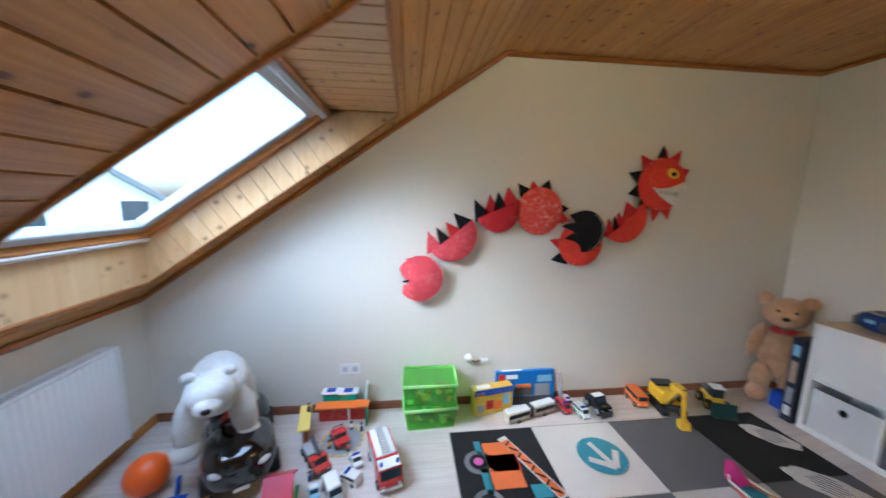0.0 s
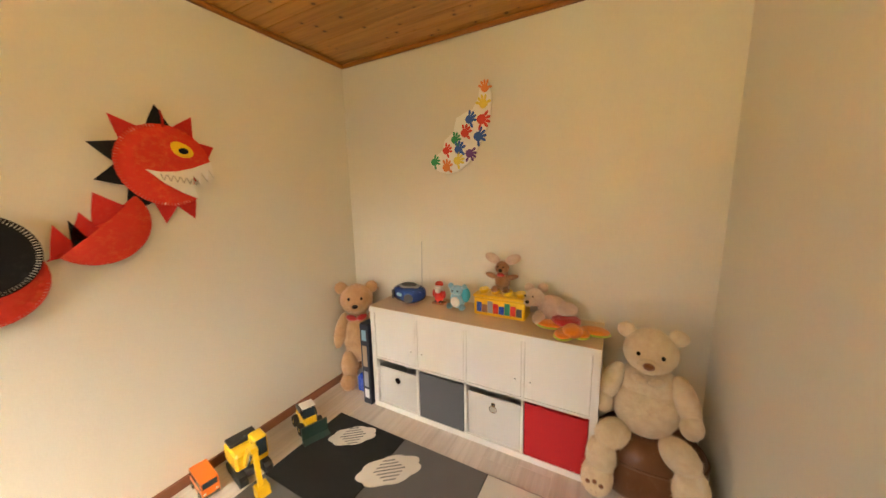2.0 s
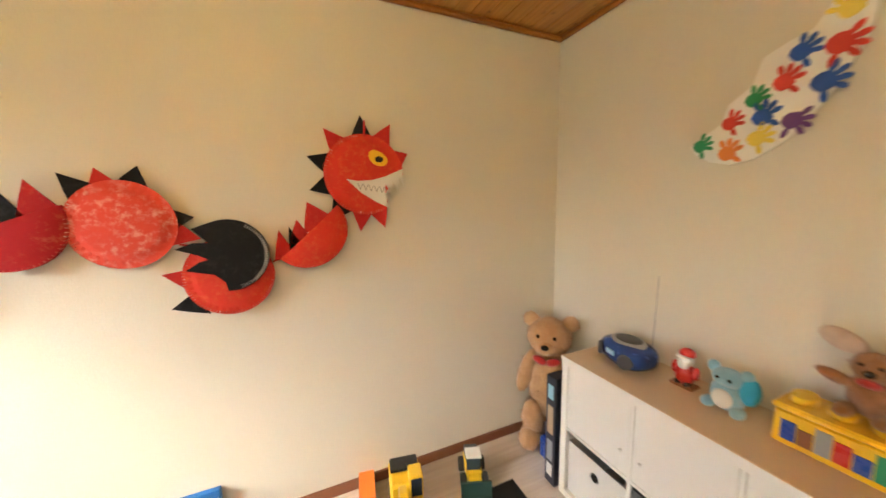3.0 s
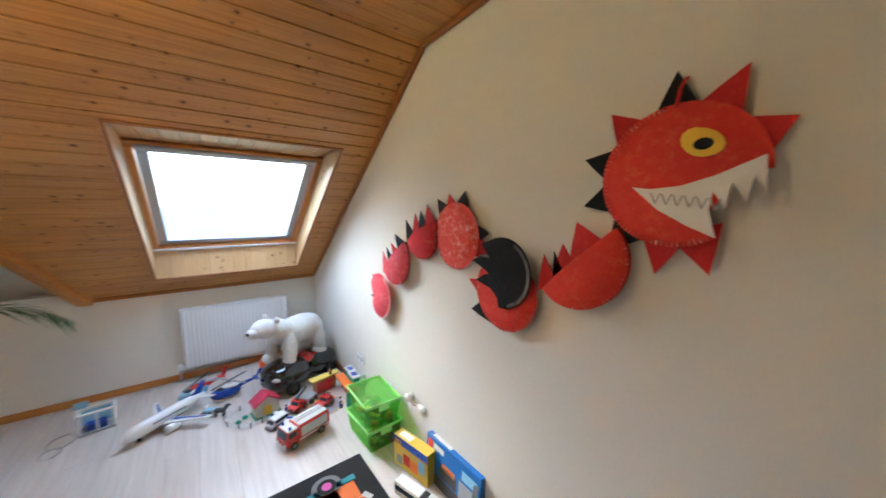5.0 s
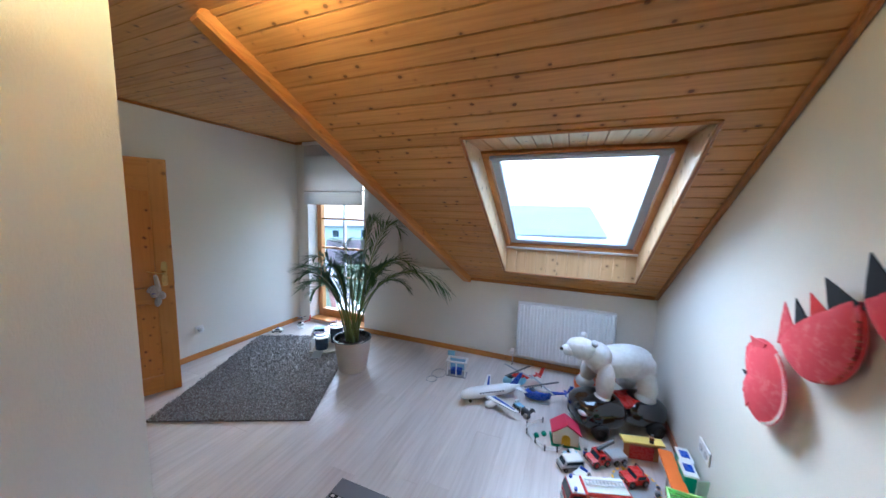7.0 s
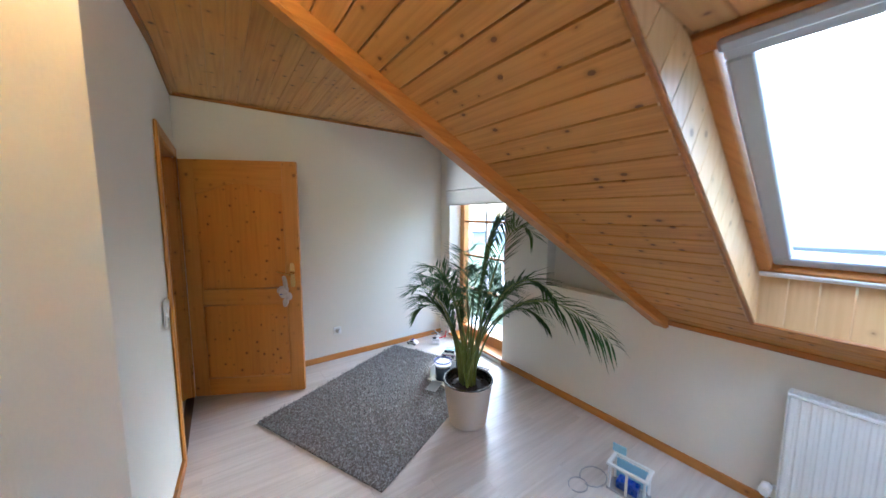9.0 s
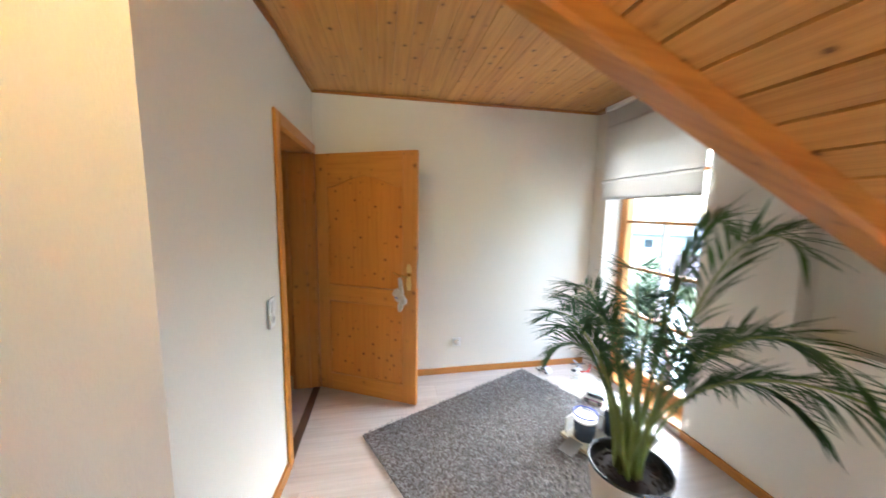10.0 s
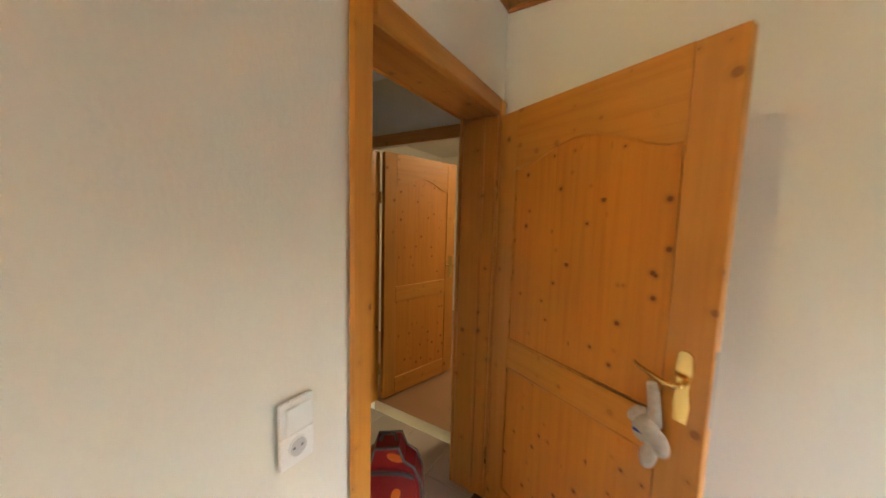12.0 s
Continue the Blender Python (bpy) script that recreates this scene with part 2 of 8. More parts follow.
WINDOW_PL = plain("smoked_window_plastic", (0.03, 0.045, 0.06), 0.12, var=0.1)

# ---- mesh building ----
class Shape:
    """Collects simple solids into one mesh."""

    def __init__(self):
        self.v, self.f, self.m, self.s = [], [], [], []

    def add(self, verts, faces, mi=0, smooth=False):
        k = len(self.v)
        self.v += [tuple(p) for p in verts]
        self.f += [tuple(i + k for i in f) for f in faces]
        self.m += [mi] * len(faces)
        self.s += [smooth] * len(faces)
        return self

    def box(self, x0, x1, y0, y1, z0, z1, b=0.0, mi=0, turn=None):
        """A box, its edges chamfered by b; turn: a matrix applied to it."""
        b = min(b, 0.45 * (x1 - x0), 0.45 * (y1 - y0), 0.45 * (z1 - z0))
        verts, faces = [], []
        lo, hi = (x0, y0, z0), (x1, y1, z1)
        if b <= 0:
            verts = [(hi[0] if i & 1 else lo[0], hi[1] if i & 2 else lo[1], hi[2] if i & 4 else lo[2]) for i in range(8)]
            faces = [(0, 2, 3, 1), (4, 5, 7, 6), (0, 1, 5, 4), (2, 6, 7, 3), (0, 4, 6, 2), (1, 3, 7, 5)]
        else:
            index = {}
            for c in range(8):
                side = [(c >> a) & 1 for a in range(3)]
                for a in range(3):
                    p = [(hi[k] if side[k] else lo[k]) if k == a else (hi[k] - b if side[k] else lo[k] + b) for k in range(3)]
                    index[c, a] = len(verts)
                    verts.append(p)
            for a in range(3):
                o1, o2 = (a + 1) % 3, (a + 2) % 3
                for s in (0, 1):
                    cs = [(s << a) | (i << o1) | (j << o2) for i, j in ((0, 0), (1, 0), (1, 1), (0, 1))]
                    f = [index[c, a] for c in cs]
                    faces.append(f if s else f[::-1])
                for i in (0, 1):
                    for j in (0, 1):
                        c0, c1 = (i << o1) | (j << o2), (1 << a) | (i << o1) | (j << o2)
                        f = [index[c0, o1], index[c1, o1], index[c1, o2], index[c0, o2]]
                        faces.append(f if (i + j) % 2 else f[::-1])
            for c in range(8):
                f = [index[c, 0], index[c, 1], index[c, 2]]
                faces.append(f if bin(c).count("1") % 2 else f[::-1])
        if turn is not None:
            verts = [turn @ Vector(p) for p in verts]
        return self.add(verts, faces, mi)

    def cyl(self, p0, p1, r0, r1=None, seg=16, mi=0, caps=True, smooth=True):
        r1 = r0 if r1 is None else r1
        p0, p1 = Vector(p0), Vector(p1)
        q = (p1 - p0).to_track_quat('Z', 'Y')
        ring = [q @ Vector((math.cos(2 * math.pi * k / seg), math.sin(2 * math.pi * k / seg), 0)) for k in range(seg)]
        verts = [p0 + r0 * d for d in ring] + [p1 + r1 * d for d in ring]
        self.add(verts, [(k, (k + 1) % seg, seg + (k + 1) % seg, seg + k) for k in range(seg)], mi, smooth)
        if caps:
            k = len(self.v) - 2 * seg
            self.f += [tuple(range(k + seg - 1, k - 1, -1)), tuple(range(k + seg, k + 2 * seg))]
            self.m += [mi] * 2
            self.s += [False] * 2
        return self

    def ell(self, c, r, rot=(0, 0, 0), seg=20, rings=12, mi=0, power=1.0):
        """An ellipsoid; power under 1 makes it boxier."""
        m = pose(*c, *rot)
        r = (r, r, r) if isinstance(r, (int, float)) else r
        sg = lambda t: math.copysign(abs(t) ** power, t)
        verts = [m @ Vector((0, 0, -r[2]))]
        for i in range(1, rings):
            a = math.pi * i / rings
            for k in range(seg):
                b = 2 * math.pi * k / seg
                verts.append(m @ Vector((r[0] * sg(math.sin(a)) * sg(math.cos(b)), r[1] * sg(math.sin(a)) * sg(math.sin(b)), -r[2] * sg(math.cos(a)))))
        verts.append(m @ Vector((0, 0, r[2])))
        faces = [(0, 1 + (k + 1) % seg, 1 + k) for k in range(seg)]
        for i in range(rings - 2):
            for k in range(seg):
                a, b = 1 + i * seg + k, 1 + i * seg + (k + 1) % seg
                faces.append((a, b, b + seg, a + seg))
        top, last = len(verts) - 1, 1 + (rings - 2) * seg
        faces += [(last + k, last + (k + 1) % seg, top) for k in range(seg)]
        return self.add(verts, faces, mi, True)

    def prism(self, poly, d0, d1, plane='xy', mi=0, turn=None, smooth=False):
        """A flat outline (counter-clockwise or not) given thickness along the third axis."""
        put = {'xy': lambda a, b, d: (a, b, d), 'xz': lambda a, b, d: (a, d, b), 'yz': lambda a, b, d: (d, a, b)}[plane]
        n = len(poly)
        verts = [Vector(put(a, b, d0)) for a, b in poly] + [Vector(put(a, b, d1)) for a, b in poly]
        if turn is not None:
            verts = [turn @ p for p in verts]
        area = sum(poly[i][0] * poly[(i + 1) % n][1] - poly[(i + 1) % n][0] * poly[i][1] for i in range(n))
        flip = (area < 0) != (plane == 'xz') != (d1 < d0)
        faces = [tuple(range(n))[::-1], tuple(range(n, 2 * n))] + [(i, (i + 1) % n, n + (i + 1) % n, n + i) for i in range(n)]
        if flip:
            faces = [f[::-1] for f in faces]
        k = len(self.f)
        self.add(verts, faces, mi)
        if smooth:
            self.s[k + 2:] = [True] * n
        return self

    def lathe(self, profile, c=(0, 0, 0), seg=24, mi=0, turn=None, smooth=True):
        """A profile of (radius, height) turned round the z axis through c."""
        verts, faces = [], []
        for r, z in profile:
            for k in range(seg):
                a = 2 * math.pi * k / seg
                verts.append(Vector((c[0] + r * math.cos(a), c[1] + r * math.sin(a), c[2] + z)))
        for i in range(len(profile) - 1):
            for k in range(seg):
                a, b = i * seg + k, i * seg + (k + 1) % seg
                faces.append((a, b, b + seg, a + seg))
        if turn is not None:
            verts = [turn @ p for p in verts]
        return self.add(verts, faces, mi, smooth)

    def tube(self, path, r, seg=8, mi=0, closed=False):
        """A round bar along a line of points; r is one radius or one for each point."""
        pts = [Vector(p) for p in path]
        rs = [r] * len(pts) if isinstance(r, (int, float)) else r
        verts, faces, n = [], [], len(pts)
        for i, p in enumerate(pts):
            a, b = (pts[(i - 1) % n], pts[(i + 1) % n]) if closed else (pts[max(i - 1, 0)], pts[min(i + 1, n - 1)])
            d = (b - a).normalized()
            side = d.cross(Vector((0, 0, 1)))
            side = side.normalized() if side.length > 0.05 else d.cross(Vector((0, 1, 0))).normalized()
            up = side.cross(d)
            verts += [p + rs[i] * (math.cos(2 * math.pi * k / seg) * side + math.sin(2 * math.pi * k / seg) * up) for k in range(seg)]
        for i in range(n if closed else n - 1):
            for k in range(seg):
                a, b, o = i * seg + k, i * seg + (k + 1) % seg, ((i + 1) % n) * seg - i * seg
                faces.append((a, b, b + o, a + o))
        if not closed:
            faces += [tuple(range(seg))[::-1], tuple(range((n - 1) * seg, n * seg))]
        return self.add(verts, faces, mi, True)

    def mesh(self, name, mats):
        me = bpy.data.meshes.new(name)
        me.from_pydata(self.v, [], self.f)
        for mt in mats if isinstance(mats, (list, tuple)) else [mats]:
            me.materials.append(mt)
        me.polygons.foreach_set("material_index", self.m)
        me.polygons.foreach_set("use_smooth", self.s)
        me.update()
        return me


def part(name, shape, material, parent=None, label="", at=None):
    """One mesh object under a thing or a part."""
    ob = new(name, shape.mesh(name, material))
    if parent is not None:
        ob.parent = parent
    if at is not None:
        ob.matrix_basis = at
    if label:
        tagged(ob, label=label)
    return ob


def thing(name, at, label, category, group=""):
    """An empty at the base of a thing."""
    ob = new(name)
    ob.matrix_basis = at
    ob.empty_display_size = 0.05
    return tagged(ob, label, category, group)


def setting(name, shape, material, label, category):
    return tagged(part(name, shape, material), label, category, kind="structure")


def solid(name, shape, material, at, label, category, group=""):
    """A thing that is one mesh."""
    return tagged(part(name, shape, material, at=at), label, category, group)

# ---- structure ----
W, E, N, S = -0.235, 4.62, 3.0, -1.44
DW, NS, H = 2.40, 0.445, 2.535
PITCH = math.atan(0.6825)
KNICK = (H - 1.057) / 0.6825
slope_z = lambda x: 1.057 + 0.6825 * x
SKY_Y0, SKY_Y1, SKY_X0, SKY_X1 = 1.615, 2.755, 0.005, 1.46
BEAM_Y, BEAM_TOP_Y = 1.17, 0.575
valley = lambda x: BEAM_Y + (x - W) * (BEAM_TOP_Y - BEAM_Y) / (KNICK - W)

ob = setting("wall_north", Shape().prism([(W - 0.3, -0.2), (E + 0.2, -0.2), (E + 0.2, H + 0.2), (KNICK, H + 0.2), (W - 0.3, slope_z(W - 0.3) + 0.25)], N, N + 0.2, 'xz'), WALL,
             "cream textured wallpaper gable wall under a sloping ceiling", "wall")
setting("wall_east", Shape().box(E, E + 0.2, NS - 0.2, N, -0.2, H + 0.2), WALL, "cream textured wallpaper wall behind the cabinet", "wall")
CORNER, NE_Y = DW + 0.05, 0.575
setting("wall_nook", Shape().prism([(CORNER, NS), (DW + 0.19, NS), (DW + 0.19, NS - 0.2), (E, NS - 0.2), (E, NE_Y)], -0.2, H + 0.2), WALL, "cream textured wallpaper wall beside the nook", "wall")
DOOR_Y0, DOOR_Y1, DOOR_H = -1.365, -0.505, 2.02
setting("wall_door", Shape().prism([(DW, DOOR_Y1 + 0.02), (DW + 0.19, DOOR_Y1 + 0.02), (DW + 0.19, NS), (CORNER, NS)], -0.2, H + 0.2).box(DW, DW + 0.19, S - 0.2, DOOR_Y0 - 0.02, -0.2, H + 0.2)
        .box(DW, DW + 0.19, DOOR_Y0 - 0.02, DOOR_Y1 + 0.02, DOOR_H + 0.02, H + 0.2), WALL, "off-white textured wallpaper wall with a doorway", "wall")
setting("wall_south", Shape().box(W - 0.3, DW, S - 0.2, S, -0.2, H + 0.2), WALL, "off-white textured wallpaper wall with a low socket", "wall")

WIN_Y0, WIN_Y1, WIN_TOP = -1.25, -0.30, 2.28
NICHE_Y, LEDGE = 0.215, 0.96
west = Shape()
west.box(W - 0.3, W, BEAM_Y, N, -0.2, slope_z(W))
west.box(W - 0.3, W, S, WIN_Y0, -0.2, H + 0.2)
west.box(W - 0.3, W, WIN_Y0, WIN_Y1, WIN_TOP, H + 0.2)
west.box(W - 0.3, W, WIN_Y0, WIN_Y1, -0.2, 0.035)
west.box(W - 0.3, W, WIN_Y1, NICHE_Y, -0.2, H + 0.2)
west.box(W - 0.3, W, NICHE_Y, BEAM_Y, -0.2, LEDGE)
west.box(W - 0.3, W - 0.12, NICHE_Y, BEAM_Y, LEDGE, H + 0.2)
setting("wall_west", west, WALL, "off-white low wall with a dormer window opening", "wall")
setting("dormer_cheek", Shape().add([(x, valley(x) + d, z) for d in (-0.06, 0.0) for x, z in ((W - 0.3, slope_z(W - 0.3) + 0.02), (KNICK, H + 0.02), (W - 0.3, H + 0.02))],
                                        [(0, 1, 2), (5, 4, 3), (0, 3, 4, 1), (1, 4, 5, 2), (2, 5, 3, 0)]), WALL,
        "off-white triangular dormer cheek wall", "wall")

# sloping ceiling: backing slab with a hole, boards on its underside
to_slope = Matrix.Translation((0, 0, 1.057)) @ Matrix.Rotation(-PITCH, 4, 'Y')
cosp = math.cos(PITCH)
s0, s1, h0, h1 = (W - 0.3) / cosp, KNICK / cosp, SKY_X0 / cosp, SKY_X1 / cosp
slab = Shape()
for a, b, c, d in ((s0, h0, SKY_Y0 - 0.035, SKY_Y1 + 0.035), (h1, s1 + 0.1, SKY_Y0 - 0.035, SKY_Y1 + 0.035), (s0, s1 + 0.1, SKY_Y1 + 0.035, N)):
    slab.box(a, b, c, d, 0.012, 0.2, turn=to_slope)
slab.prism([(s0, valley(s0 * cosp)), (s1, valley(KNICK)), (s1 + 0.1, valley(KNICK)), (s1 + 0.1, SKY_Y0 - 0.035), (s0, SKY_Y0 - 0.035)], 0.012, 0.2, turn=to_slope)
setting("roof_slope", slab, plain("roof_boarding", (0.22, 0.13, 0.07), 0.8), "boarded roof slope round the roof window", "roof")


def board(shape, a0, a1, b0, b1, turn, groove=0.0045, start=None, deep=0.011):
    """One matched board, V-jointed along its long edges; a: across, b: along; it hangs below z = 0.012."""
    sect = [(a0, 0.012), (a0, deep), (a0 + groove, 0.0), (a1 - groove, 0.0), (a1, deep), (a1, 0.012)]
    verts = [turn @ Vector((a, start(a) if start else b0, z)) for a, z in sect] + [turn @ Vector((a, b1, z)) for a, z in sect]
    shape.add(verts, [(i, i + 1, i + 7, i + 6) for i in range(5)])


BW = 0.0965
boards = Shape()
cut = lambda a: valley(a * cosp) - 0.02
a = W / cosp - 0.02
while a < s1:
    e = min(a + BW, s1)
    if e <= h0 or a >= h1:
        board(boards, a, e, 0, N, to_slope, start=cut)
    else:
        board(boards, a, e, 0, SKY_Y0, to_slope, start=cut)
        board(boards, a, e, SKY_Y1, N, to_slope)
        if a < h0:
            board(boards, a, h0, SKY_Y0, SKY_Y1, to_slope)
        if e > h1:
            board(boards, h1, e, SKY_Y0, SKY_Y1, to_slope)
    a += BW
setting("ceiling_slope", boards, CEIL, "knotty varnished pine boards on the sloping ceiling", "ceiling")

flat = Shape()
to_flat = Matrix.Translation((0, 0, H))
a = W - 0.13
while a < E:
    e = min(a + BW, E)
    y0 = S if a < DW - 0.03 else NS
    if e < KNICK + 0.02:
        board(flat, a, e, 0, y0, to_flat, 0.002, deep=0.0035, start=lambda a: valley(max(a, W)) + 0.02)
    else:
        board(flat, a, e, y0, N, to_flat, 0.002, deep=0.0035)
    a += BW
setting("ceiling", flat, CEIL, "flat ceiling of varnished knotty pine boards", "ceiling")
setting("ceiling_slab", Shape().prism([(W - 0.3, S - 0.2), (E + 0.2, S - 0.2), (E + 0.2, N + 0.2), (KNICK, N + 0.2), (KNICK, BEAM_TOP_Y), (W - 0.3, valley(W - 0.3))], H + 0.013, H + 0.2), HALL_PAINT, "ceiling slab above the boards", "ceiling")

b0_, b1_ = to_slope @ Vector((W / cosp - 0.02, BEAM_Y - 0.03, 0)), to_slope @ Vector((s1 + 0.01, BEAM_TOP_Y - 0.03, 0))
bx = (b1_ - b0_).normalized()
by = Vector((bx.y, -bx.x, 0)).normalized() * -1
bz = bx.cross(by)
bm_ = Matrix((bx, by, bz)).transposed().to_4x4()
bm_.translation = b0_
beam = Shape().box(0.0, (b1_ - b0_).length, -0.055, 0.05, -0.05, 0.09, 0.012, turn=bm_)
setting("beam", beam, BEAM, "varnished pine edge beam along the roof slope", "beam")

# ceiling mouldings
mould = lambda s, *q: s.box(*q, b=0.008)
trim = Shape()
mould(trim, KNICK, E, N - 0.03, N, H - 0.028, H)
trim.box((W + 0.0) / cosp, s1, N - 0.032, N, -0.03, 0.0, 0.008, turn=to_slope)
setting("trim_north", trim, TRIM_X, "dark varnished pine ceiling moulding", "moulding")
setting("trim_east", mould(Shape(), E - 0.03, E, NS, N - 0.03, H - 0.028, H), TRIM_Y, "dark varnished pine ceiling moulding", "moulding")
setting("trim_nook", Shape().prism([(CORNER, NS), (E - 0.03, NE_Y), (E - 0.03, NE_Y + 0.03), (CORNER, NS + 0.03)], H - 0.028, H), TRIM_X, "dark varnished pine ceiling moulding", "moulding")
setting("trim_door_wall", mould(Shape(), DW - 0.025, DW, S + 0.025, DOOR_Y1, H - 0.024, H).prism([(DW - 0.025, DOOR_Y1), (DW, DOOR_Y1), (CORNER, NS), (CORNER - 0.025, NS + 0.025)], H - 0.024, H), TRIM_Y, "dark varnished pine ceiling moulding", "moulding")
setting("trim_south", mould(Shape(), W, DW, S, S + 0.025, H - 0.024, H), TRIM_X, "dark varnished pine ceiling moulding", "moulding")
setting("trim_knee", Shape().box(W, W + 0.03, BEAM_Y, N - 0.03, slope_z(W) - 0.022, slope_z(W) + 0.012, 0.006), TRIM_Y, "varnished pine moulding where the slope meets the low wall", "moulding")
setting("trim_window", Shape().box(W, W + 0.06, S + 0.03, 1.05, H - 0.03, H, 0.006), TRIM_Y, "varnished pine rail above the window", "moulding")

# baseboards
BH, BT = 0.062, 0.016
setting("baseboard_north", Shape().box(W + BT, E - BT, N - BT, N, 0, BH, 0.004), plain("dark_baseboard", (0.22, 0.085, 0.04), 0.45, var=0.2), "reddish brown wooden baseboard", "baseboard")
setting("baseboard_west", Shape().box(W, W + BT, WIN_Y1, N, 0, BH, 0.004), BASE_Y, "varnished pine baseboard", "baseboard")
setting("baseboard_south", Shape().box(W, DW, S, S + BT, 0, BH, 0.004), BASE_X, "varnished pine baseboard", "baseboard")
setting("baseboard_door_wall", Shape().prism([(DW - BT, DOOR_Y1 + 0.075), (DW, DOOR_Y1 + 0.075), (CORNER, NS), (CORNER - BT, NS + BT)], 0, BH), BASE_Y, "varnished pine baseboard", "baseboard")
setting("baseboard_nook", Shape().prism([(CORNER, NS), (E - BT, NE_Y), (E - BT, NE_Y + BT), (CORNER, NS + BT)], 0, BH), BASE_X, "varnished pine baseboard", "baseboard")
setting("baseboard_east", Shape().box(E - BT, E, NS + BT, N - BT, 0, BH, 0.004), BASE_Y, "varnished pine baseboard", "baseboard")

# roof window
sw = tagged(new("window_1"), "pine roof window with a grey sash, closed", "window", kind="structure")
GD = 0.27
top_x = (slope_z(SKY_X1) - 1.057 - GD) / 0.6825
side_boards = []
for y0, y1 in ((SKY_Y0 - 0.012, SKY_Y0), (SKY_Y1, SKY_Y1 + 0.012)):
    sh, wdt = Shape(), 0.095
    u = 0.0
    while u < h1:
        x0, x1 = u * cosp, min(u + wdt, h1) * cosp
        p = [(SKY_X0 + x0, slope_z(SKY_X0 + x0) - 0.004), (SKY_X0 + x1 - 0.003, slope_z(SKY_X0 + x1) - 0.006)]
        q = []
        for x, z in reversed(p):
            hi_x, hi_z = x - 0.118 * 1.0, z + 0.173
            if hi_z > slope_z(SKY_X1):
                t_ = max(0.0, (slope_z(SKY_X1) - z) / 0.173)
                hi_x, hi_z = x - 0.118 * t_, z + 0.173 * t_
            hi_x = max(hi_x, SKY_X0)
            q.append((hi_x, hi_z))
        sh.prism(p + q, y0, y1, 'xz')
        u += wdt
    side_boards.append(sh)
# side boards and backing take the pale tint that stands in for sunshine
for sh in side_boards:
    part("side_lining", sh, LINING_SUN_TINT, sw, "pine side lining boards tinted pale for sunlight")
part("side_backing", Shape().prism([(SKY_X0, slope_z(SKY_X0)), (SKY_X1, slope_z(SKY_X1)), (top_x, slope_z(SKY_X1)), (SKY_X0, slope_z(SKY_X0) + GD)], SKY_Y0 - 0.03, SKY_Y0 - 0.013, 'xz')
     .prism([(SKY_X0, slope_z(SKY_X0)), (SKY_X1, slope_z(SKY_X1)), (top_x, slope_z(SKY_X1)), (SKY_X0, slope_z(SKY_X0) + GD)], SKY_Y1 + 0.013, SKY_Y1 + 0.03, 'xz'), LINING_SUN_TINT, sw)
low = Shape()
y = SKY_Y0
while y < SKY_Y1 - 0.01:
    low.box(SKY_X0 - 0.012, SKY_X0, y, min(y + 0.094, SKY_Y1), slope_z(SKY_X0), slope_z(SKY_X0) + GD)
    y += 0.096
part("bottom_lining", low, LINING_SUN_TINT, sw, "pine boards under the roof window")
for k in range(12):
    y = SKY_Y0 + 0.092 * k
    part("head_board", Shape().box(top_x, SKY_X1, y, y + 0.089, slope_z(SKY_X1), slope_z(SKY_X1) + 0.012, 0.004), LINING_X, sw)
part("head_backing", Shape().box(top_x - 0.02, SKY_X1, SKY_Y0 - 0.05, SKY_Y1 + 0.05, slope_z(SKY_X1) + 0.012, slope_z(SKY_X1) + 0.06), TRIM_X, sw)
for y in (SKY_Y0 - 0.03, SKY_Y1 + 0.001):
    part("corner_fillet", Shape().box(top_x, SKY_X1, y, y + 0.029, slope_z(SKY_X1) + 0.001, slope_z(SKY_X1) + 0.011), LINING_X, sw)
edge_trim = Shape()
for (x0, x1, y0, y1) in ((SKY_X0 - 0.012, SKY_X1, SKY_Y0 - 0.02, SKY_Y0 - 0.004), (SKY_X0 - 0.012, SKY_X1, SKY_Y1 + 0.004, SKY_Y1 + 0.02)):
    edge_trim.box(x0 / cosp, x1 / cosp, y0, y1, -0.012, 0.0, 0.003, turn=to_slope)
edge_trim.box(h1 - 0.002, h1 + 0.016, SKY_Y0 - 0.02, SKY_Y1 + 0.02, -0.012, 0.0, 0.003, turn=to_slope)
edge_trim.box(h0 - 0.016, h0 + 0.002, SKY_Y0 - 0.02, SKY_Y1 + 0.02, -0.012, 0.0, 0.003, turn=to_slope)
part("edge_moulding", edge_trim, TRIM_Y, sw)
to_glass = Matrix.Translation((0, 0, 1.057 + GD)) @ Matrix.Rotation(-PITCH, 4, 'Y')
g0, g1 = SKY_X0 / cosp, top_x / cosp


def ring(shape, a0, a1, y0, y1, wd, z0, z1, b, turn):
    shape.box(a0, a0 + wd, y0, y1, z0, z1, b, turn=turn).box(a1 - wd, a1, y0, y1, z0, z1, b, turn=turn)
    return shape.box(a0 + wd, a1 - wd, y0, y0 + wd, z0, z1, b, turn=turn).box(a0 + wd, a1 - wd, y1 - wd, y1, z0, z1, b, turn=turn)


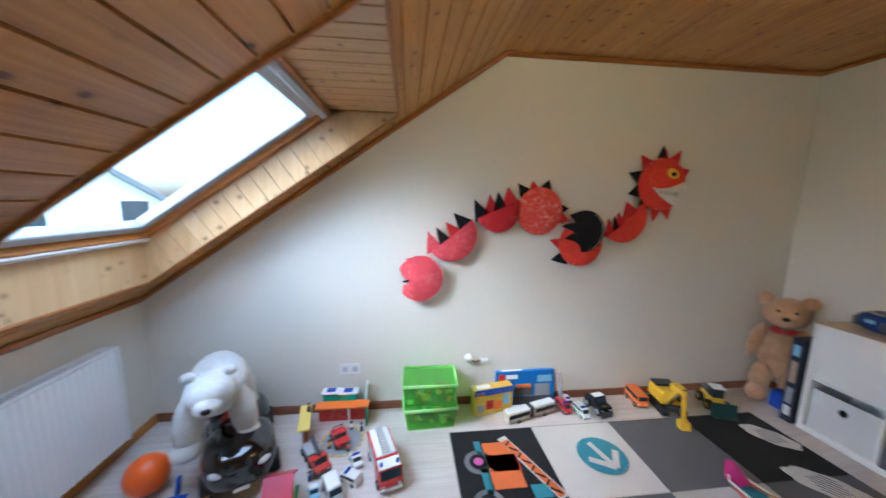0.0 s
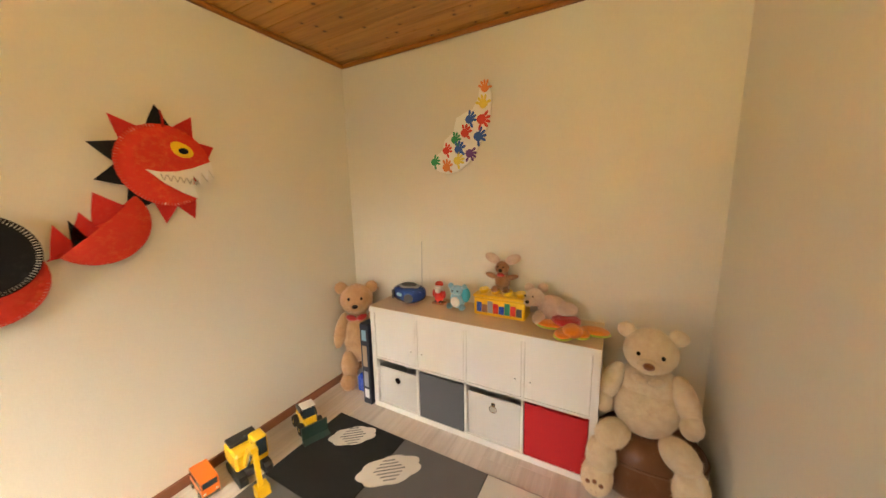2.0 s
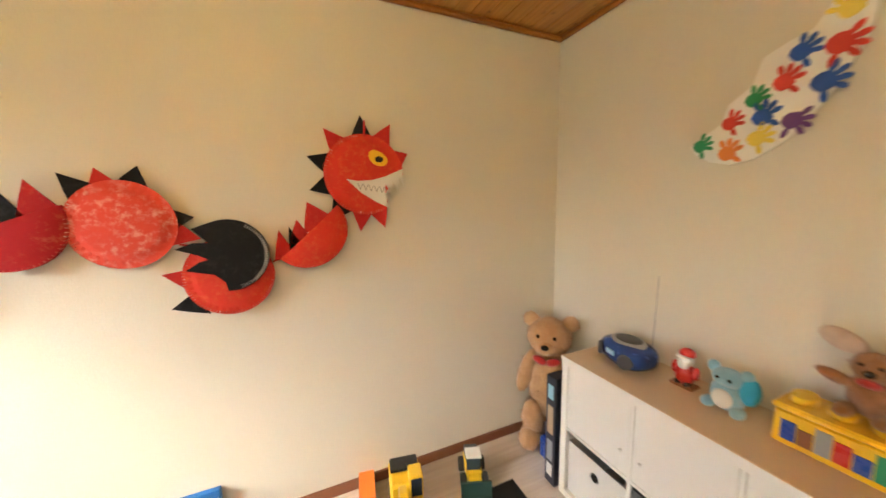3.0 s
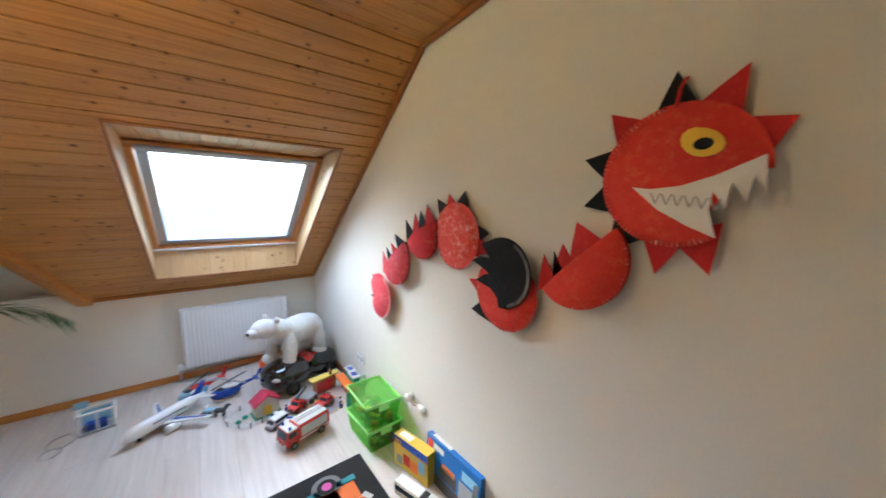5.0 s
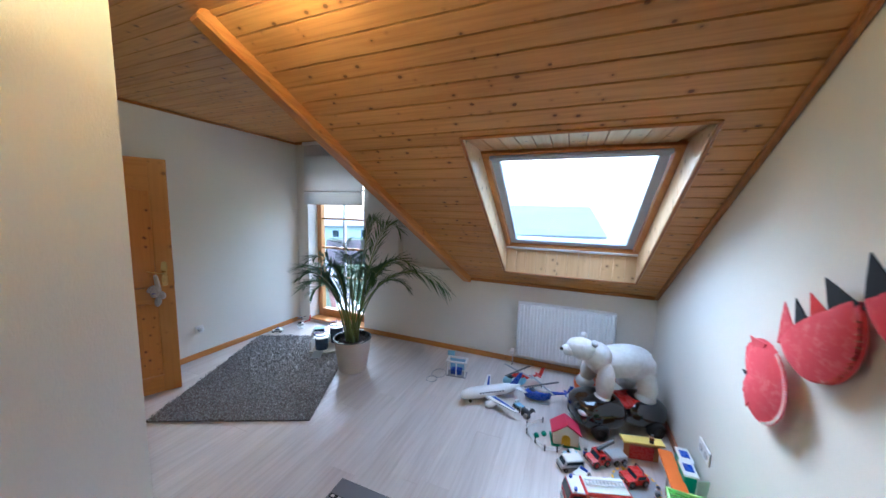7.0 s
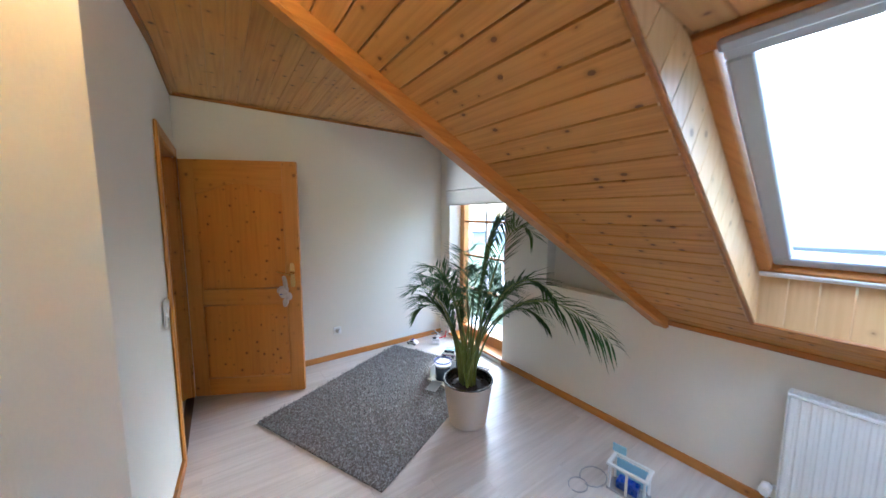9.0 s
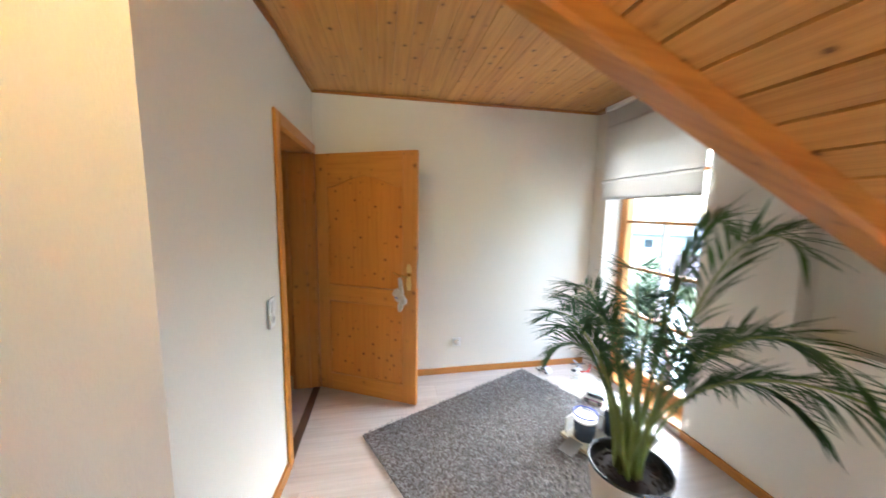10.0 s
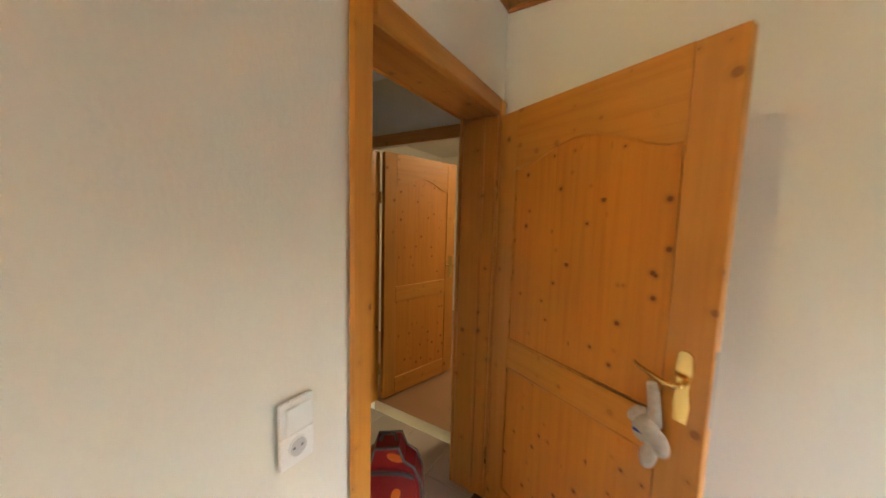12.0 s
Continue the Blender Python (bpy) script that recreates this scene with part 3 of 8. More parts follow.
part("outer_frame", ring(Shape(), g0 - 0.01, g1 + 0.01, SKY_Y0 - 0.01, SKY_Y1 + 0.01, 0.05, -0.03, 0.06, 0.004, to_glass), BEAM, sw, "varnished pine window frame")
part("sash", ring(Shape(), g0 + 0.045, g1 - 0.045, SKY_Y0 + 0.045, SKY_Y1 - 0.045, 0.06, 0.0, 0.05, 0.006, to_glass), GREY_SASH, sw, "grey painted sash")
part("vent_bar", Shape().box(g1 - 0.05, g1 - 0.012, SKY_Y0 + 0.05, SKY_Y1 - 0.05, -0.045, -0.012, 0.008, turn=to_glass), GREY_SASH, sw, "grey ventilation bar")
part("sill_strip", Shape().box(g0 + 0.0, g0 + 0.03, SKY_Y0, SKY_Y1, -0.042, -0.03, 0.003, turn=to_glass), WHITE_LAC, sw)
pane = part("glass_pane", Shape().box(g0 + 0.1, g1 - 0.1, SKY_Y0 + 0.1, SKY_Y1 - 0.1, 0.02, 0.026, turn=to_glass), PANE, sw)
pane.visible_shadow = False

# dormer window: tall pine casement with glazing bars
dw = tagged(new("window_2"), "tall pine window with glazing bars behind a blind", "window", kind="structure")
FX = W - 0.20
FY0, FY1, FZ0, FZ1 = WIN_Y0, WIN_Y1, 0.035, WIN_TOP
FRAME_Z = pine("window_pine", (0.56, 0.27, 0.08), (0.40, 0.17, 0.04), 'z', knots=0.2, grain=0.4)
part("window_frame", Shape().box(FX - 0.05, FX + 0.03, FY0, FY0 + 0.075, FZ0, FZ1, 0.006).box(FX - 0.05, FX + 0.03, FY1 - 0.075, FY1, FZ0, FZ1, 0.006)
     .box(FX - 0.05, FX + 0.03, FY0 + 0.075, FY1 - 0.075, FZ0, FZ0 + 0.13, 0.006).box(FX - 0.05, FX + 0.03, FY0 + 0.075, FY1 - 0.075, FZ1 - 0.07, FZ1, 0.006), FRAME_Z, dw)
bar_y = 0.5 * (FY0 + FY1)
part("mullion", Shape().box(FX - 0.03, FX + 0.02, bar_y - 0.014, bar_y + 0.014, FZ0 + 0.13, FZ1 - 0.07, 0.004), WHITE_LAC, dw, "pale vertical glazing bar")
BARS = (0.66, 1.08, 1.50, 1.9)
for z in BARS:
    part("glazing_bar", Shape().box(FX - 0.03, FX + 0.022, FY0 + 0.075, FY1 - 0.075, z - 0.013, z + 0.013, 0.004), BASE_Y, dw)
zs = (FZ0 + 0.13,) + BARS + (FZ1 - 0.07,)
for za, zb in zip(zs, zs[1:]):
    for ya, yb in ((FY0 + 0.075, bar_y), (bar_y, FY1 - 0.075)):
        pn = part("pane", Shape().box(FX - 0.016, FX - 0.012, ya + 0.002, yb - 0.002, za, zb), PANE, dw)
        pn.visible_shadow = False
part("window_sill", Shape().box(W - 0.17, W + 0.012, FY0 + 0.002, FY1 - 0.002, 0.036, 0.06, 0.006), BASE_Y, dw, "low pine window board")

# doorway casing
fr = tagged(new("door_frame"), "varnished pine door lining with moulded architraves", "door frame", kind="structure")
cas = lambda y0, y1, z0, z1, x0, x1: Shape().box(x0, x1, y0, y1, z0, z1, 0.008)
part("lining", cas(DOOR_Y1, DOOR_Y1 + 0.022, 0, DOOR_H, DW, DW + 0.19), JAMB, fr)
part("lining", cas(DOOR_Y0 - 0.022, DOOR_Y0, 0, DOOR_H, DW, DW + 0.19), JAMB, fr)
part("head", cas(DOOR_Y0 - 0.022, DOOR_Y1 + 0.022, DOOR_H, DOOR_H + 0.022, DW, DW + 0.19), BASE_Y, fr)
for x0, x1 in ((DW - 0.018, DW), (DW + 0.19, DW + 0.208)):
    part("architrave", cas(DOOR_Y1 - 0.004, DOOR_Y1 + 0.072, 0, DOOR_H + 0.08, x0, x1), JAMB, fr)
    part("architrave", cas(DOOR_Y0 - 0.07, DOOR_Y0 + 0.004, 0, DOOR_H + 0.08, x0, x1), JAMB, fr)
    part("architrave_head", cas(DOOR_Y0 + 0.005, DOOR_Y1 - 0.005, DOOR_H, DOOR_H + 0.08, x0, x1), BASE_Y, fr)
part("stop_bead", Shape().box(DW + 0.06, DW + 0.075, DOOR_Y0, DOOR_Y0 + 0.014, 0, DOOR_H, 0.003).box(DW + 0.06, DW + 0.075, DOOR_Y1 - 0.014, DOOR_Y1, 0, DOOR_H, 0.003), JAMB, fr)
setting("threshold", Shape().box(DW - 0.012, DW + 0.045, DOOR_Y0, DOOR_Y1, 0.0, 0.012, 0.004), plain("dark_threshold", (0.09, 0.05, 0.03), 0.4, var=0.2), "dark brown threshold strip", "threshold")


def door_leaf(name, at, width, label, group="", fittings=True):
    """A panelled pine door with an arched upper panel, hinged at its local origin, leaf along +x, show side at -y."""
    d = thing(name, at, label, "door", group)
    d["kind"] = "structure"
    hgt, th, st = 2.0, 0.04, 0.115
    part("stile", Shape().box(0.0, st, 0, th, 0, hgt, 0.003), JAMB, d)
    part("stile", Shape().box(width - st, width, 0, th, 0, hgt, 0.003), JAMB, d)
    part("bottom_rail", Shape().box(st, width - st, 0, th, 0, 0.15, 0.003), DOOR_RAIL, d)
    part("middle_rail", Shape().box(st, width - st, 0, th, 0.80, 0.93, 0.003), DOOR_RAIL, d)
    x0, x1, n = st, width - st, 16
    arch = [(x0 + (x1 - x0) * i / n, 1.74 + 0.085 * (0.5 - 0.5 * math.cos(2 * math.pi * min(max((i / n - 0.06) / 0.88, 0), 1))) ** 0.7) for i in range(n + 1)]
    part("top_rail", Shape().prism([(x0, hgt), (x0, arch[0][1])] + arch[1:-1] + [(x1, arch[-1][1]), (x1, hgt)], 0, th, 'xz'), DOOR_RAIL, d)
    for z0, z1 in ((0.15, 0.80), (0.93, 1.86)):
        sh = Shape()
        k = 6
        for i in range(k):
            sh.box(x0 + (x1 - x0) * i / k, x0 + (x1 - x0) * (i + 1) / k, 0.007, th - 0.007, z0 - 0.004, z1)
        part("panel", sh, DOOR, d)
    bead = Shape()
    bead.tube([(x0, 0.006, 0.936), (x0, 0.006, arch[0][1])] + [(x, 0.006, z) for x, z in arch] + [(x1, 0.006, 0.936)], 0.008, 6, closed=True)
    bead.tube([(x0, 0.006, 0.155), (x0, 0.006, 0.795), (x1, 0.006, 0.795), (x1, 0.006, 0.155)], 0.008, 6, closed=True)
    part("panel_bead", bead, DOOR_RAIL, d)
    for side in (-1, 1):
        y = 0.0 if side < 0 else th
        plate = [(-0.019, -0.12), (0.019, -0.12), (0.024, -0.06), (0.017, 0.0), (0.024, 0.06), (0.019, 0.115), (0.008, 0.125), (-0.008, 0.125), (-0.019, 0.115), (-0.024, 0.06), (-0.017, 0), (-0.024, -0.06)]
        hd = part("door_handle", Shape().prism([(width - 0.06 + a * 0.9, 1.045 + b * 0.85) for a, b in plate], y + side * 0.001, y + side * 0.007, 'xz'), BRASS, d, "polished brass handle plate")
        part("lever", Shape().cyl((width - 0.06, y, 1.058), (width - 0.06, y + side * 0.05, 1.058), 0.009)
             .tube([(width - 0.06, y + side * 0.05, 1.058), (width - 0.09, y + side * 0.054, 1.061), (width - 0.13, y + side * 0.052, 1.071), (width - 0.165, y + side * 0.048, 1.081), (width - 0.175, y + side * 0.046, 1.088)], [0.009, 0.008, 0.007, 0.006, 0.004], 8), BRASS, hd)
    for z in (0.25, 1.65):
        part("hinge", Shape().cyl((-0.008, -0.004, z - 0.045), (-0.008, -0.004, z + 0.045), 0.007, seg=10), BRASS, d)
    part("lock_plate", Shape().box(width, width + 0.002, 0.01, 0.03, 0.95, 1.17, 0.001), CHROME, d)
    return d


leaf_dir = math.degrees(math.atan2(0.412, -0.80))
door_leaf("door_1", pose(DW - 0.022, DOOR_Y0 + 0.004, 0.012, 0, 0, leaf_dir), 0.895, "open panelled pine door with an arched upper panel")

# hall behind the doorway
HX1, HY0 = 3.95, -1.63
hall = Shape().box(HX1, HX1 + 0.15, HY0 - 0.2, NS - 0.2, -0.2, H + 0.1)
setting("wall_hall_end", hall, HALL_PAINT, "dim white plastered hall wall", "wall")
D2X0, D2X1 = 2.74, 3.54
setting("wall_hall_side", Shape().box(DW + 0.19, D2X0, HY0 - 0.12, HY0, -0.2, H + 0.1).box(D2X1, HX1, HY0 - 0.12, HY0, -0.2, H + 0.1).box(D2X0, D2X1, HY0 - 0.12, HY0, 2.03, H + 0.1), HALL_PAINT,
        "white plastered hall wall with a second doorway", "wall")
setting("ceiling_hall", Shape().box(DW + 0.19, HX1, HY0 - 0.12, NS - 0.2, H - 0.06, H - 0.02), HALL_PAINT, "white hall ceiling", "ceiling")
setting("baseboard_hall", Shape().box(DW + 0.208, D2X0 - 0.07, HY0, HY0 + 0.014, 0, 0.06, 0.003), BASE_X, "varnished pine baseboard in the hall", "baseboard")
f2 = tagged(new("door_frame_2"), "varnished pine frame of a second doorway", "door frame", kind="structure")
part("architrave", Shape().box(D2X0 - 0.065, D2X0 + 0.008, HY0, HY0 + 0.018, 0, 2.09, 0.006), JAMB, f2)
part("architrave", Shape().box(D2X1 - 0.008, D2X1 + 0.065, HY0, HY0 + 0.018, 0, 2.09, 0.006), JAMB, f2)
part("architrave_head", Shape().box(D2X0 + 0.009, D2X1 - 0.009, HY0, HY0 + 0.018, 2.01, 2.09, 0.006), BASE_X, f2)
part("lining", Shape().box(D2X0, D2X0 + 0.02, HY0 - 0.12, HY0 - 0.001, 0, 2.01, 0.003).box(D2X1 - 0.02, D2X1, HY0 - 0.12, HY0 - 0.001, 0, 2.01, 0.003), JAMB, f2)
door_leaf("door_2", pose(D2X1 - 0.03, HY0 - 0.13, 0.012, 0, 0, -104.0) @ Matrix.Scale(-1, 4, (0, 1, 0)), 0.80, "open panelled pine door beyond the hall")
setting("room_beyond", Shape().box(1.6, 1.75, -4.5, HY0 - 0.12, -0.2, H).box(4.6, 4.75, -4.5, HY0 - 0.12, -0.2, H).box(1.75, 4.6, -4.5, -4.35, -0.2, H).box(1.75, 4.6, -4.35, HY0 - 0.12, H - 0.05, H)
        .box(HX1, 4.6, HY0 - 0.2, HY0 - 0.12, -0.2, H - 0.05).box(1.75, DW + 0.19, HY0 - 0.2, HY0 - 0.12, -0.2, H - 0.05), WALL, "warmly lit cream walls of a room beyond", "wall")
setting("floor_beyond", Shape().box(1.75, 4.6, -4.35, HY0 - 0.10, -0.15, 0.0), plain("beyond_floor", (0.45, 0.27, 0.15), 0.4, var=0.15), "pale brown floor of a room beyond", "floor")
lamp2 = thing("ceiling_lamp", pose(2.3, -3.0, H - 0.05), "lit opal glass ceiling lamp in the room beyond", "lamp")
part("shade", Shape().lathe([(0.0, -0.10), (0.10, -0.085), (0.15, -0.04), (0.16, 0.0)]), glow("opal_glow", (1.0, 0.74, 0.42), 4.5), lamp2)

# room lamp: a square of opal glass with drooping corners under a bulb
lamp = thing("ceiling_lamp", pose(2.50, 1.13, H, 0, 0, 22), "lit white opal glass ceiling lamp with drooping corners", "lamp")
part("canopy", Shape().lathe([(0.0, -0.03), (0.05, -0.028), (0.06, -0.0)]), BRASS, lamp)
glass_sq, cells, half = Shape(), 14, 0.125
sag = lambda u, v: -0.065 - 0.045 * abs(u * v) - 0.012 * (u * u + v * v)
for dz in (0.0, 0.005):
    verts = [(half * u, half * v, sag(u, v) + dz) for u in np.linspace(-1, 1, cells + 1) for v in np.linspace(-1, 1, cells + 1)]
    quads = [(i * (cells + 1) + j, (i + 1) * (cells + 1) + j, (i + 1) * (cells + 1) + j + 1, i * (cells + 1) + j + 1) for i in range(cells) for j in range(cells)]
    glass_sq.add(verts, quads, 0, True)
part("shade", glass_sq, glow("lamp_glass", (1.0, 0.73, 0.30), 3.4), lamp, "opal glass square with pointed corners")
part("finial", Shape().cyl((0, 0, -0.09), (0, 0, -0.03), 0.006, seg=8).ell((0, 0, -0.092), (0.014, 0.014, 0.009), seg=12, rings=8), BRASS, lamp)
for x in (-0.06, 0.06):
    part("bulb", Shape().ell((x, 0.0, -0.045), (0.022, 0.022, 0.022)), glow("bulb_glow", (1.0, 0.73, 0.28), 90.0), lamp)

# sub-floor and laminate boards
setting("ground_slab", Shape().box(W - 0.3, E + 0.2, S - 0.2, N + 0.2, -0.2, -0.012), HALL_PAINT, "concrete slab under the floor", "floor")

# ---- things: walls and fixtures ----
def socket_plate(at, label, cups=1, switch=False):
    d = thing("wall_socket", at, label, "socket")
    n = cups + (1 if switch else 0)
    for k in range(n):
        part("plate", Shape().box(-0.041, 0.041, 0, 0.009, 0.0715 * k - 0.0405 + 0.005 * (k > 0), 0.0715 * k + 0.0405 - 0.006 * (k < n - 1), 0.002), WHITE_PL, d)
    for k in range(cups):
        z = 0.071 * k
        part("cup", Shape().cyl((0, 0.001, z), (0, -0.0012, z), 0.0195, seg=24), plain("socket_grey", (0.5, 0.5, 0.5), 0.4), d)
        part("cup_rim", Shape().lathe([(0.0235, 0.0), (0.0235, 0.003), (0.020, 0.003), (0.0195, 0.0)], turn=Matrix.Translation((0, 0, z)) @ Matrix.Rotation(radians(90), 4, 'X')), WHITE_PL, d)
        part("contact", Shape().cyl((-0.0095, -0.0022, z), (-0.0095, 0.0, z), 0.003, seg=8).cyl((0.0095, -0.0022, z), (0.0095, 0.0, z), 0.003, seg=8), DARK_GREY, d)
    if switch:
        z = 0.071 * cups
        part("rocker", Shape().box(-0.031, 0.031, -0.006, 0.001, z - 0.031, z + 0.031, 0.003, turn=Matrix.Rotation(0.03, 4, 'X')), WHITE_PL, d, "white rocker switch")
    return d


# plates face -y at their local frame; turned to each wall
socket_plate(pose(2.3905, -0.282, 1.0, 0, 0, -90), "white light switch above a socket beside the doorway", 1, True)
low_socket = socket_plate(pose(1.139, S + 0.0095, 0.317, 0, 0, 180), "white wall socket with a plugged-in white adapter")
part("plug_adapter", Shape().cyl((0, -0.002, 0), (0.004, -0.040, 0.002), 0.024, 0.021, seg=20).ell((0.004, -0.040, 0.002), (0.021, 0.012, 0.021), seg=18, rings=8), WHITE_PL, low_socket, "round white plug-in adapter")
ws = thing("wall_socket", pose(1.06, N - 0.001, 0.33), "white double wall socket behind the toys", "socket")
for x in (0.0, 0.071):
    part("plate", Shape().box(x - 0.0405, x + 0.0405, -0.009, 0, -0.0405, 0.0405, 0.003), WHITE_PL, ws)
    part("cup", Shape().cyl((x, -0.0095, 0), (x, -0.0125, 0), 0.021), plain("socket_shadow", (0.55, 0.55, 0.55), 0.5), ws)
ad = thing("plug_adapter", pose(1.965, N, 0.385), "white plug adapter with a short lead on the wall", "adapter")
part("plug", Shape().cyl((0, 0, 0), (0, -0.04, 0), 0.026).ell((0, -0.04, 0), (0.026, 0.02, 0.026)), WHITE_PL, ad)
part("lead", Shape().tube([(0.02, -0.03, -0.005), (0.05, -0.03, -0.03), (0.085, -0.025, -0.02), (0.11, -0.02, -0.03)], 0.007, 6), plain("brown_lead", (0.32, 0.2, 0.12), 0.5), ad)
part("end_plug", Shape().box(0.09, 0.15, -0.03, 0, -0.045, -0.012, 0.006), WHITE_PL, ad)

# radiator
rad = thing("radiator", pose(W + 0.035, 1.743, 0.13), "white ribbed panel radiator under the roof window", "radiator")
RL, RH = 0.915, 0.585
ribs = []
k = int(RL / 0.0333)
for i in range(k):
    u0 = RL * i / k
    ribs += [(u0 + 0.004, 0.0), (u0 + 0.010, 0.007), (u0 + 0.0235, 0.007), (u0 + 0.0295, 0.0)]
part("front_panel", Shape().prism([(0.074 + d, u) for u, d in ribs] + [(0.062, RL), (0.062, 0.0)], 0.012, RH - 0.02, 'xy'), WHITE_METAL, rad)
part("back_panel", Shape().box(0.0, 0.014, 0, RL, 0.01, RH - 0.02, 0.004), WHITE_METAL, rad)
part("side_cover", Shape().box(0.0, 0.083, -0.006, 0.0, 0, RH, 0.002), WHITE_METAL, rad)
part("side_cover", Shape().box(0.0, 0.083, RL, RL + 0.006, 0, RH, 0.002), WHITE_METAL, rad)
gr = Shape().box(0.0, 0.01, 0, RL, RH - 0.016, RH, 0.002).box(0.072, 0.083, 0, RL, RH - 0.016, RH, 0.002)
for i in range(46):
    gr.box(0.01, 0.072, RL * i / 46, RL * i / 46 + 0.007, RH - 0.012, RH - 0.002)
part("top_grille", gr, WHITE_METAL, rad)
vl = part("valve", Shape().cyl((0.04, -0.006, 0.045), (0.04, -0.04, 0.045), 0.012).cyl((0.04, -0.04, 0.045), (0.04, -0.04, -0.13), 0.008, seg=10), CHROME, rad)
part("thermostat_head", Shape().cyl((0.055, -0.04, 0.045), (0.125, -0.04, 0.045), 0.021, 0.023).cyl((0.125, -0.04, 0.045), (0.132, -0.04, 0.045), 0.023, 0.018), WHITE_PL, vl, "white thermostat head")
for y in (0.15, RL - 0.17):
    part("wall_bracket", Shape().box(-0.035, 0.0, y, y + 0.02, 0.1, 0.5), WHITE_METAL, rad)

# roman blind
bl = thing("roman_blind", pose(W + 0.012, WIN_Y0 - 0.01, 1.70), "half-drawn pale grey fabric roman blind", "blind")
CLOTH = sheer("blind_fabric", (0.62, 0.60, 0.57), (0.74, 0.73, 0.70), 0.55, True)
BL = WIN_Y1 - WIN_Y0 + 0.02
prof = [(0.03, 0.0), (0.034, 0.01), (0.036, 0.15), (0.05, 0.165), (0.028, 0.18), (0.03, 0.21), (0.026, 0.42), (0.03, 0.56), (0.03, 0.64), (0.022, 0.66), (0.02, 0.80)]
back = [(x - 0.006, z) for x, z in reversed(prof)]
part("fabric", Shape().prism([(x, z) for x, z in prof + back], 0.0, BL, 'xz', turn=Matrix.Identity(4)), CLOTH, bl)
part("hem_bar", Shape().box(0.024, 0.042, 0.0, BL, -0.006, 0.012, 0.004), CLOTH, bl)
part("head_rail", Shape().box(0.0, 0.05, -0.005, BL + 0.01, 0.79, 0.83, 0.004), WHITE_LAC, bl)
part("cord", Shape().tube([(0.045, BL - 0.04, 0.78), (0.045, BL - 0.035, 0.2), (0.045, BL - 0.03, -0.15)], 0.0015, 5), WHITE_PL, bl)

# cloth on the door handle
hx, hy = DW - 0.022 + math.cos(radians(leaf_dir)) * 0.78, DOOR_Y0 + 0.004 + math.sin(radians(leaf_dir)) * 0.78
TOY_CLOTH = fur("muslin_cloth", (0.62, 0.55, 0.47), (0.50, 0.42, 0.34), 160)
dm = pose(hx, hy, -0.04, 0, 0, leaf_dir)
hang = Shape().tube([(-0.005, -0.052, 1.13), (0.002, -0.045, 1.09), (0.008, -0.04, 1.03), (0.012, -0.04, 0.96)], [0.018, 0.022, 0.024, 0.03], 10)
hang.ell((-0.012, -0.05, 0.94), (0.05, 0.035, 0.065), (0, 20, 0)).ell((0.035, -0.045, 0.90), (0.04, 0.03, 0.055), (0, -30, 0)).ell((0.005, -0.045, 0.83), (0.032, 0.026, 0.06), (0, 12, 0))
hang.ell((-0.05, -0.05, 0.98), (0.025, 0.02, 0.05), (0, 40, 0)).box(-0.045, -0.01, -0.084, -0.078, 0.925, 0.935, mi=1)
solid("hanging_cloth_toy", hang, [TOY_CLOTH, BLUE_PL], dm @ Matrix.Translation((0, -0.012, 0.26)) @ Matrix.Diagonal((0.72, 0.8, 0.74, 1.0)), "pale beige knotted cloth toy hanging from the door handle", "cloth toy")

# ---- paper plate dragon on the north wall ----
def paint(name, base, pale, amount=0.5):
    if name in MATS:
        return MATS[name]
    m, n, l, b = _nodes(name)
    vec = n.new("ShaderNodeTexCoord").outputs["Object"]
    dab, fine_ = _noise(n, l, vec, 38, 5, 0.7), _noise(n, l, vec, 9, 3)
    mask = _math(n, l, 'MULTIPLY', _ramp(n, l, dab, 0.46, 0.68), _math(n, l, 'MULTIPLY', _ramp(n, l, fine_, 0.3, 0.7), amount))
    l.new(_mix(n, l, mask, base, pale), b.inputs["Base Color"])
    b.inputs["Roughness"].default_value = 0.8
    b.inputs["Specular IOR Level"].default_value = 0.2
    _bump(n, l, b, dab, 0.3, 0.002)
    return m


D_RED = paint("poster_red", (0.66, 0.045, 0.03), (0.75, 0.30, 0.10), 0.25)
D_PINK = paint("dabbed_red", (0.70, 0.075, 0.055), (0.85, 0.45, 0.40), 0.85)
D_ROSE = paint("rose_red", (0.66, 0.075, 0.10), (0.82, 0.35, 0.33), 0.45)
D_DEEP = paint("deep_red", (0.46, 0.02, 0.03), (0.65, 0.2, 0.12), 0.4)
D_SPIKE = paint("spike_red", (0.52, 0.025, 0.025), (0.6, 0.1, 0.08), 0.3)
D_BLACK = paint("poster_black", (0.010, 0.010, 0.013), (0.05, 0.05, 0.055), 0.3)
D_EDGE = paint("plate_edge", (0.60, 0.10, 0.08), (0.85, 0.75, 0.68), 1.0)
PAPER = plain("white_card", (0.80, 0.78, 0.73), 0.8, var=0.05)
dragon = thing("paper_plate_dragon", pose(2.5, N, 0.88), "red and black paper plate dragon pinned along the wall", "wall craft")
DX, DZ = 2.5, 0.88


def dpart(name, sh, mt, parent=dragon, label=""):
    return part(name, sh, mt, parent, label)


def disc_points(cx, cz, r, n=40, a0=0.0, a1=360.0):
    return [(cx + r * math.cos(radians(a0 + (a1 - a0) * i / n)), cz + r * math.sin(radians(a0 + (a1 - a0) * i / n))) for i in range(n if a1 - a0 >= 360 else n + 1)]


